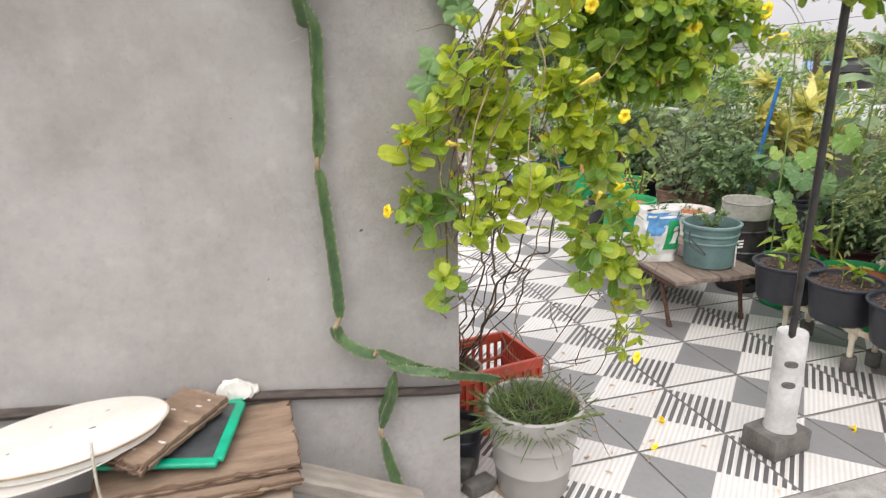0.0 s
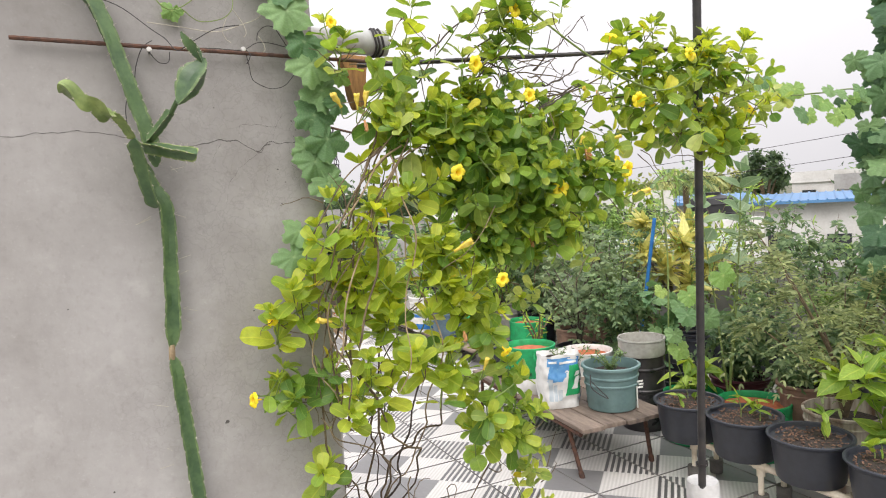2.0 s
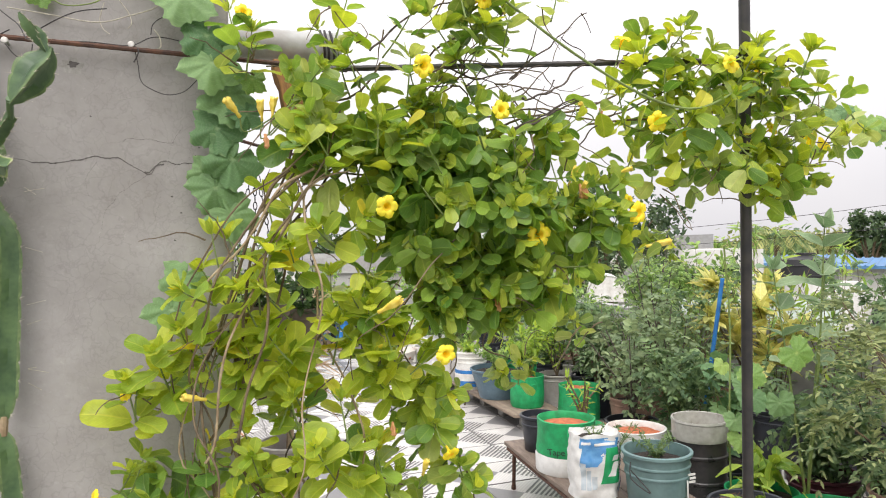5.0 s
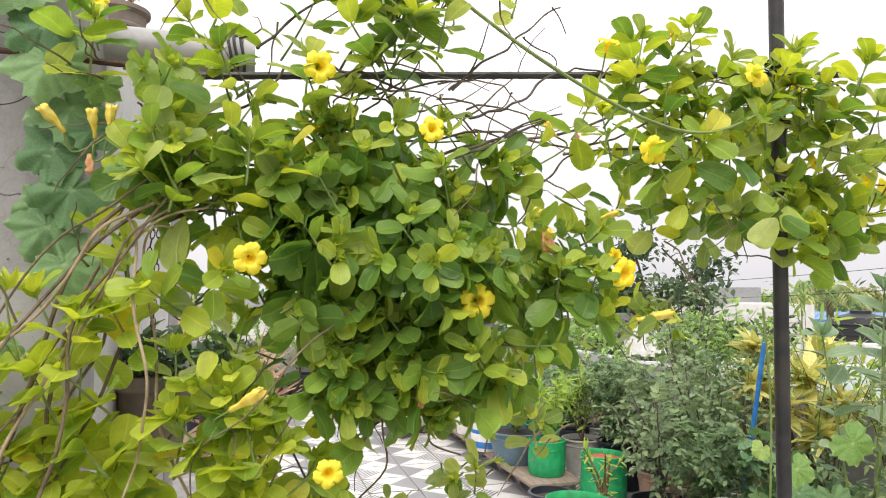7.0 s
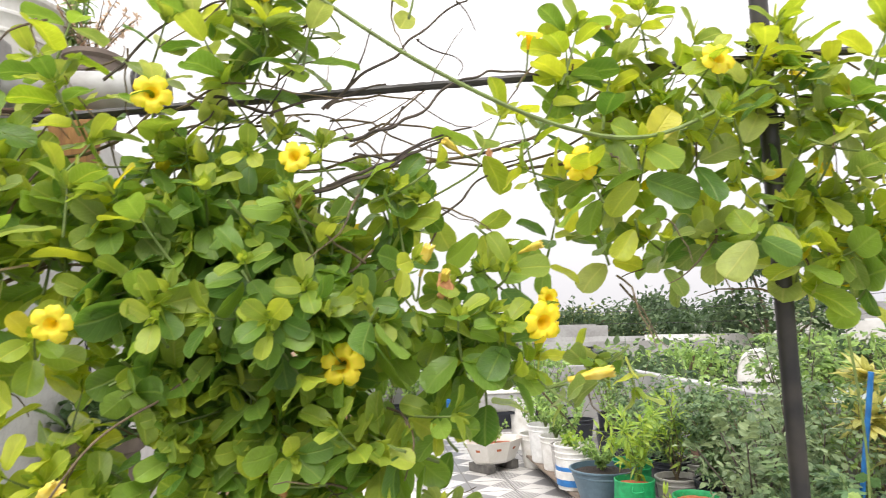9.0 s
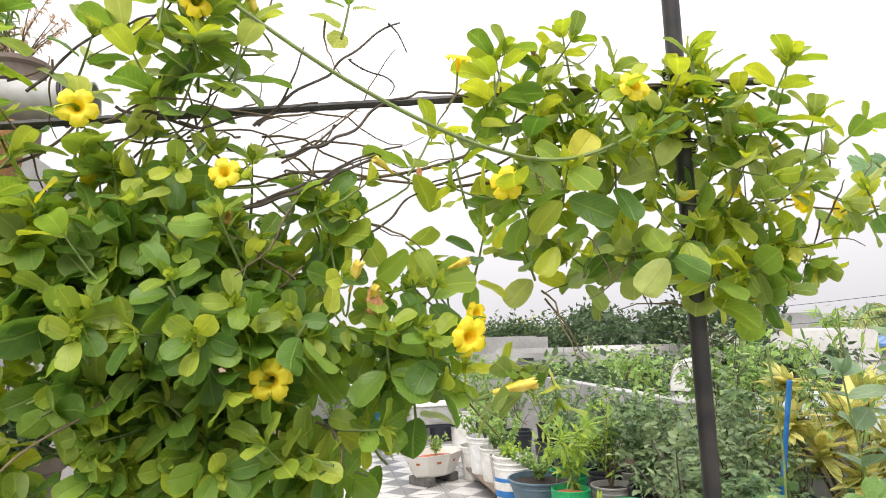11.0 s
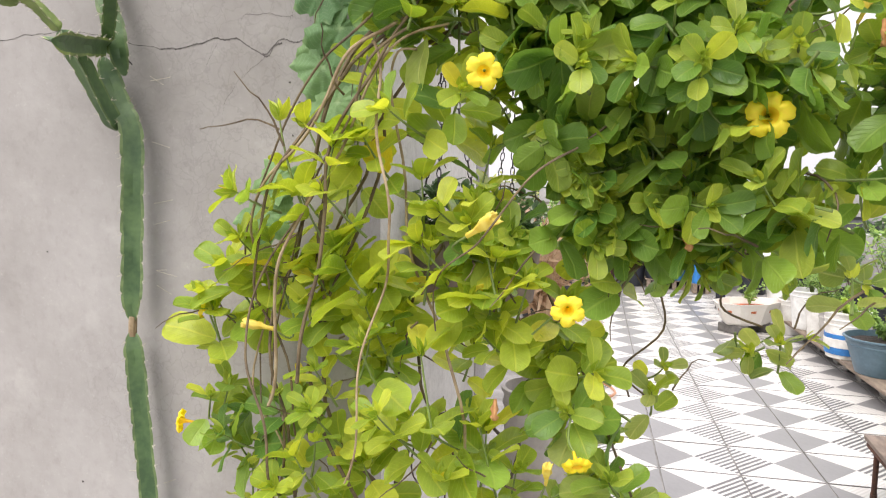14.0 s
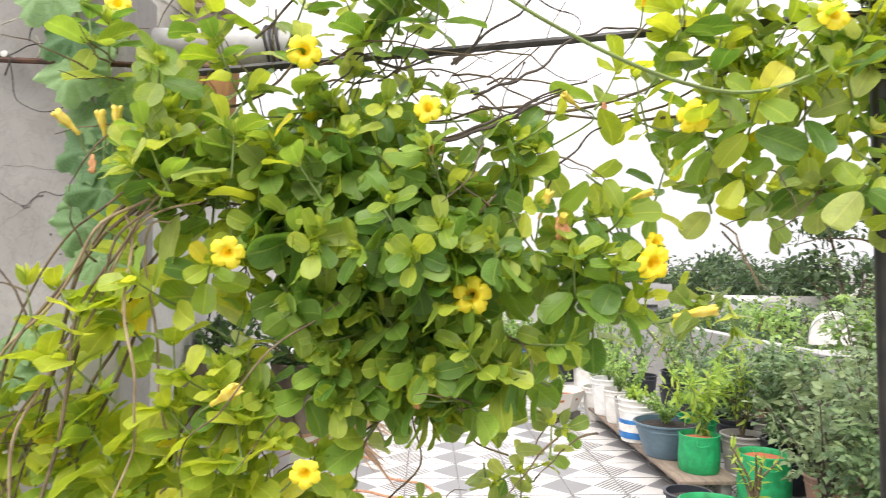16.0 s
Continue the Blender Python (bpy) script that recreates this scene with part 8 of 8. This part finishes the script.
# ---- distance ----
def house(at, size, mat, label, rz=0, roof="house_grey", windows=3, storeys=1, overhang=.3, pitched=False):
    h = thing("house", at, label, "house", "houses in the distance", rz)
    w, d, z = size
    bm = bmesh.new()
    box(bm, (0, 0, z / 2), (w, d, z))
    part("house_wall", bm, mat, h, "", False)
    bm = bmesh.new()
    if pitched:
        vs = [bm.verts.new(p) for p in ((-w / 2 - overhang, -d / 2 - overhang, z), (w / 2 + overhang, -d / 2 - overhang, z), (w / 2 + overhang, d / 2, z + .22), (-w / 2 - overhang, d / 2, z + .22),
                                        (-w / 2 - overhang, -d / 2 - overhang, z - .12), (w / 2 + overhang, -d / 2 - overhang, z - .12), (w / 2 + overhang, d / 2, z + .10), (-w / 2 - overhang, d / 2, z + .10))]
        for q in ((0, 1, 2, 3), (7, 6, 5, 4), (0, 4, 5, 1), (1, 5, 6, 2), (2, 6, 7, 3), (3, 7, 4, 0)):
            bm.faces.new([vs[i] for i in q])
    else:
        box(bm, (0, 0, z + .1), (w + overhang, d + overhang, .22))
    top = part("roof", bm, roof, h, "", False)
    if pitched:
        n = int(w / .28)
        for k in range(n + 1):
            x = -w / 2 - overhang + .07 + k * (w + 2 * overhang - .14) / n
            bm = bmesh.new()
            tube(bm, [(x, -d / 2 - overhang - .02, z + .01), (x, d / 2, z + .235)], .045, 5)
            part("roof_rib", bm, roof, top)
    else:
        for s in (-1, 1):
            bm = bmesh.new()
            box(bm, (0, s * (d / 2 + overhang / 2 - .06), z + .5), (w + overhang, .12, .6))
            part("roof_parapet", bm, roof, top, "", False)
    for st in range(storeys):
        for k in range(windows):
            x = (k + .5) / windows * w - w / 2
            bm = bmesh.new()
            box(bm, (x, -d / 2 + .02, z * (st + .55) / storeys), (.9, .1, 1.1))
            win = part("window", bm, "dark_glass", h, "", False)
            bm = bmesh.new()
            box(bm, (x, -d / 2 - .03, z * (st + .55) / storeys - .6), (1.1, .14, .08))
            part("sill", bm, "house_white", win, "", False)
    return h


def far(az, dist, z=-4.2, eye=(-1.4, -1.9)):
    return (eye[0] + dist * math.sin(radians(az)), eye[1] + dist * math.cos(radians(az)), z)


house(far(46.0, 36), (4.6, 5, 4.60), "house_white", "white low house with a blue metal roof", -50, "roof_blue", 4, 1, .6, True)
house(far(54.5, 34), (4.5, 4, 4.5), "house_white", "white shed with a blue metal roof", -55, "roof_blue", 2, 1, .6, True)
house(far(41.5, 24), (2.2, 5, 4.55), "house_white", "tall plain white building wall", -41, "house_white", 1, 2, .1)
house(far(37.0, 40), (5, 5, 5.2), "house_white", "white flat-roofed house far off", -37, "house_grey", 3, 1)
house(far(30, 34), (6.5, 6, 4.0), "house_white", "low white flat-roofed house", -30, "house_white", 3, 1)
house(far(22, 30), (6, 6, 3.9), "house_tan", "tan brick house with a flat roof", -22, "house_grey", 3, 1)
house(far(14, 38), (8, 6, 4.4), "house_grey", "grey flat-roofed house far off", -14, "house_grey", 4, 1)
house(far(58, 60), (9, 8, 5.0), "house_white", "pale flat-roofed house far off", -58, "house_white", 4, 2)
house(far(62, 45), (8, 8, 4.7), "house_white", "white house with a flat roof far off", -62, "house_grey", 4, 1)
house(far(3, 45), (10, 8, 4.6), "house_white", "white flat-roofed house far off", -3, "house_grey", 4, 1)
house(far(-12, 40), (9, 8, 4.9), "house_tan", "tan flat-roofed house far off", 12, "house_grey", 4, 1)
for az, dist, z in ((19.6, 18, .05), (47.5, 17, .45)):
    tk = thing("water_tank", far(az, dist, z), "black plastic rooftop water tank", "tank", "water tanks")
    bm = bmesh.new()
    lathe(bm, [(0, 0), (.55, 0), (.55, .12), (.58, .14), (.55, .16), (.55, .34), (.58, .36), (.55, .38), (.52, .5), (.2, .58), (.2, .64), (0, .64)], 28)
    part("tank_body", bm, "tank_black", tk)
    bm = bmesh.new()
    box(bm, (0, 0, (-4.2 - z) / 2), (1.6, 1.6, 4.2 + z))
    part("tank_house", bm, "house_white", tk, "", False)
dishy = thing("satellite_dish", far(33.9, 14.2, -.1, (-1.05, -1.65)), "pale satellite dish on a roof", "dish", rz=-150)
bm = bmesh.new()
lathe(bm, [(0, 0), (.12, .02), (.23, .06), (.24, .066), (.23, .075), (.12, .03), (0, .012)], 28)
ob = part("reflector", bm, "house_grey", dishy)
ob.matrix_basis = pose(0, 0, .76, 60, 0, 0)
bm = bmesh.new()
tube(bm, [(0, 0, -.6), (0, 0, .76)], .025, 8)
part("mast", bm, "pvc_grey", dishy)
house(far(32.6, 14.6, eye=(-1.1, -1.7)), (1.9, 2.6, 3.3), "house_white", "low white flat-roofed house beyond the terrace", -31, "house_white", 2, 1, .1)
cover = thing("sheet_cover", far(32.0, 14, -.69, (-1.1, -1.7)), "white arched sheet cover on posts on a flat roof", "cover", rz=-31)
bm = bmesh.new()
arch = [(-.40 * math.cos(math.pi * i / 24), .92 + .52 * math.sin(math.pi * i / 24) ** .8) for i in range(25)]
for yy in (-.7, .7):
    for x, z in arch:
        bm.verts.new((x, yy, z))
for yy in (-.68, .7):
    for x, z in arch:
        bm.verts.new((x * .97, yy, .90 + (z - .90) * .97))
bm.verts.ensure_lookup_table()
for i in range(24):
    for a, b in ((0, 25), (75, 50), (50, 0)):
        bm.faces.new([bm.verts[q] for q in (a + i, a + i + 1, b + i + 1, b + i)])
bm.faces.new([bm.verts[50 + i] for i in range(25)])
bm.normal_update()
part("sheet", bm, "white_plastic", cover)
for x in (-.37, .37):
    for y in (-.6, .6):
        bm = bmesh.new()
        tube(bm, [(x, y, 0), (x, y, .95)], .03, 8)
        part("post", bm, "pvc_grey", cover)


def tree(at, height, crown, label, seed, mat="tree_leaf", n=2600, leaf=.32, lift=.55):
    r = random.Random(seed)
    t = thing("tree", at, label, "tree", "trees in the distance")
    tips = []
    bm = bmesh.new()
    tube(bm, curve_points([(0, 0, 0), (.1, 0, height * .25), (0, .1, height * .5)], 8), [.22, .2, .19, .18, .17, .16, .15, .14, .13], 8)
    part("trunk", bm, "stem", t)
    for k in range(9):
        a = 2 * math.pi * k / 9 + r.uniform(-.3, .3)
        q = crown * r.uniform(.35, .95)
        tip = Vector((q * math.cos(a), q * math.sin(a), height * r.uniform(lift, 1.0)))
        pts = curve_points([(0, 0, height * .42), (tip.x * .4, tip.y * .4, height * .42 + (tip.z - height * .42) * .6), tip], 8)
        bm = bmesh.new()
        tube(bm, pts, [.10 * (1 - .09 * i) for i in range(len(pts))], 6)
        part("limb", bm, "stem", t)
        tips.append(tip)
    f = Foliage("leaflet")
    for k in range(n):
        c = r.choice(tips)
        p = c + Vector((r.gauss(0, 1), r.gauss(0, 1), r.gauss(0, .7))) * crown * .20
        f.add(p, rnd_dir((0, 0, -.2), 1), rnd_dir((0, 0, 1), .6), leaf * r.uniform(.7, 1.3), 1.5)
    f.build("crown", mat, t)
    return t


tree(far(33.0, 30), 7.7, 2.7, "broad dark green tree beyond the terrace", 1)
tree(far(27.5, 34), 6.4, 2.2, "broad dark green tree beyond the terrace", 2)
tree(far(51.6, 44), 7.1, 1.25, "dark tree behind the blue roof", 3, n=1500)
tree(far(48.4, 48), 6.3, 1.5, "thin brownish tree behind the blue roof", 4, "brown_leaf", n=900)
tree(far(24.0, 40), 6.4, 2.6, "dark green tree far off", 5)
tree(far(18, 46), 6.2, 3.2, "dark green tree far off", 6)
tree(far(60, 55), 6.4, 3.4, "dark green tree far off", 7)
tree(far(9, 50), 6.2, 3.2, "dark green tree far off", 8)
for k, (az, dist, h, cr) in enumerate(((23.5, 13, 4.75, 1.3), (26.3, 17, 4.9, 1.7), (29.0, 20, 4.9, 1.6), (37.6, 18, 5.1, .9), (40.2, 17, 5.0, 1.1), (20.0, 15, 4.8, 1.5))):
    tree(far(az, dist), h, cr, "bushy green tree beside the neighbouring roofs", 40 + k, "shrub_leaf" if k % 2 else "tree_leaf", n=1500, leaf=.17, lift=.72)


def palm(at, height, label, seed):
    r = random.Random(seed)
    t = thing("palm_tree", at, label, "palm", "trees in the distance")
    bm = bmesh.new()
    tube(bm, curve_points([(0, 0, 0), (.06, .03, height * .5), (0, 0, height)], 16), .10, 8)
    part("trunk", bm, "stem", t)
    for k in range(15):
        a = 2 * math.pi * k / 15 + r.uniform(-.2, .2)
        rise, long = r.uniform(-.35, .55), r.uniform(.9, 1.35)
        out = Vector((math.cos(a), math.sin(a), 0))
        rib = curve_points([Vector((0, 0, height)), Vector((0, 0, height + rise * .6)) + out * long * .5, Vector((0, 0, height + rise * .3 - .35)) + out * long], 14)
        bm = bmesh.new()
        tube(bm, rib, [.022 * (1 - .06 * i) for i in range(len(rib))], 5)
        fr = part("frond", bm, "stem_green", t)
        f = Foliage("lance")
        for i in range(2, len(rib) - 1):
            d = (rib[i + 1] - rib[i]).normalized()
            side = d.cross(Vector((0, 0, 1))).normalized()
            for sgn in (-1, 1):
                f.add(rib[i], side * sgn + d * .5 - Vector((0, 0, .45)), (0, 0, 1), r.uniform(.32, .46), .8)
        f.build("foliage", "brown_leaf" if k % 3 else "fern_leaf", fr)
    return t


palm(far(45.6, 24), 5.75, "small palm with drooping brownish fronds", 9)
house(far(43.6, 9.5), (2.0, .3, 4.0), "house_mint", "pale mint-washed boundary wall of the next roof", -47, "house_mint", 0, 1, .02)
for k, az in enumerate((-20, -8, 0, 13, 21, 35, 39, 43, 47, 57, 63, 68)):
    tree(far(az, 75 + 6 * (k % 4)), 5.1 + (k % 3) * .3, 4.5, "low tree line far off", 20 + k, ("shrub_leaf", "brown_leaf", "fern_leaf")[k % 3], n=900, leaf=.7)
bm = bmesh.new()
ang = [radians(-60 + 3 * k) for k in range(61)]
vs = [[bm.verts.new((420 * math.sin(a), 420 * math.cos(a), z if z < 0 else 1.0 + 2.2 * (noise.noise(Vector((a * 6, 0, 0))) + .5))) for a in ang] for z in (-6, 1)]
for i in range(60):
    bm.faces.new((vs[0][i], vs[0][i + 1], vs[1][i + 1], vs[1][i]))
tagged(part("backdrop", bm, "tree_leaf", None, "", True), "low wooded rise on the horizon", "backdrop", "", "structure")
# overhead wires
for az0, z0, az1, z1 in ((18, 1.6, 60, 2.6), (18, 1.2, 62, 2.0)):
    a, b = far(az0, 26, z0), far(az1, 22, z1)
    bm = bmesh.new()
    tube(bm, [Vector(a).lerp(Vector(b), i / 20) - Vector((0, 0, 1.2 * (i / 20) * (1 - i / 20))) for i in range(21)], .008, 5)
    tagged(part("power_line", bm, "wire", None), "thin dark overhead power line", "power line")

# ---- fallen flowers and leaves on the tiles ----
for x, y, a in ((-.66, -.52, 20), (-.90, -.80, 200), (.08, -.66, 40), (-.55, -.40, 80), (-1.0, -.75, 10)):
    ob = new("fallen_flower", FLOWER)
    ob.matrix_basis = pose(x, y, .010, 80 + a % 25, 10, a) @ Matrix.Diagonal((.55, .40, .62, 1))
    tagged(ob, "wilted yellow flower fallen on the tiles", "flower", "fallen flowers")
lit = Foliage("oval")
for k in range(90):
    lit.add((rnd(-1.25, -.4), rnd(-.9, .3), .003), rnd_dir((0, 0, 0), 1) * Vector((1, 1, .1)), (0, 0, 1), rnd(.008, .028), rnd(.6, 1))
tagged(lit.build("leaf_litter", "dry_leaf"), "scattered dry leaf scraps on the tiles", "litter")
wire([(-1.45, 2.72, .014), (-1.313, 2.695, .012), (-1.183, 2.598, .012), (-.989, 2.516, .012), (-.893, 2.654, .012), (-.966, 2.849, .012), (-1.149, 2.942, .012), (-1.22, 3.048, .014), (-1.30, 3.3, .03), (-1.42, 3.5, .02)], .009, "hose_orange", "thin orange-brown garden hose looped on the tiles", "garden_hose", "hose")

# ---- floor tiles: each cut by its diagonals into white, grey, white and striped quarters ----
def tile_mesh():
    bm = bmesh.new()
    h = D / 2 - 0.0045
    t = 0.006

    def poly(pts, mat):
        f = bm.faces.new([bm.verts.new((x, y, t)) for x, y in pts])
        f.material_index = mat
    poly([(0, 0), (h, h), (-h, h)], 0)
    poly([(0, 0), (-h, -h), (h, -h)], 0)
    poly([(0, 0), (-h, h), (-h, -h)], 1)
    # striped quarter, x > |y|, bands parallel to the line y = x
    n = 9
    for k in range(n):
        a, b = 2 * h * k / n, 2 * h * (k + 1) / n      # x - y from a to b
        # edges: x = y line at x - y = 0; x = -y ; x = h
        def span(c):
            return [(c / 2, -c / 2), (h, h - c)]
        (p0, p1), (q0, q1) = span(a), span(b)
        mid = a + (b - a) * 0.52
        r0, r1 = span(mid)
        poly([p0, r0, r1, p1], 2)
        poly([r0, q0, q1, r1] if k < n - 1 else [r0, q0, r1], 0)
    bmesh.ops.remove_doubles(bm, verts=list(bm.verts), dist=1e-5)
    rim = [(-h, -h), (h, -h), (h, h), (-h, h)]
    for i in range(4):
        (ax, ay), (bx, by) = rim[i], rim[(i + 1) % 4]
        f = bm.faces.new([bm.verts.new(p) for p in ((ax, ay, -0.008), (bx, by, -0.008), (bx, by, t), (ax, ay, t))])
        f.material_index = 3
    me = bpy.data.meshes.new("tile")
    bmesh.ops.recalc_face_normals(bm, faces=list(bm.faces))
    bm.to_mesh(me)
    bm.free()
    for k in ("tile_white", "tile_grey", "tile_dark", "grout"):
        me.materials.append(M[k])
    return me


TILE = tile_mesh()
tile_rnd = random.Random(3)
for i in range(-4, 7):
    for j in range(-2, 20 if i < 3 else 12):
        ob = new("tile", TILE)
        ob.parent = floor
        ob.matrix_basis = pose((i + 0.5) * D, j * D, -0.006 + tile_rnd.uniform(-0.0012, 0.0012), tile_rnd.uniform(-0.15, 0.15), tile_rnd.uniform(-0.15, 0.15), 180 * (i % 2)) @ Matrix.Diagonal((1.002, 0.991, 1, 1))
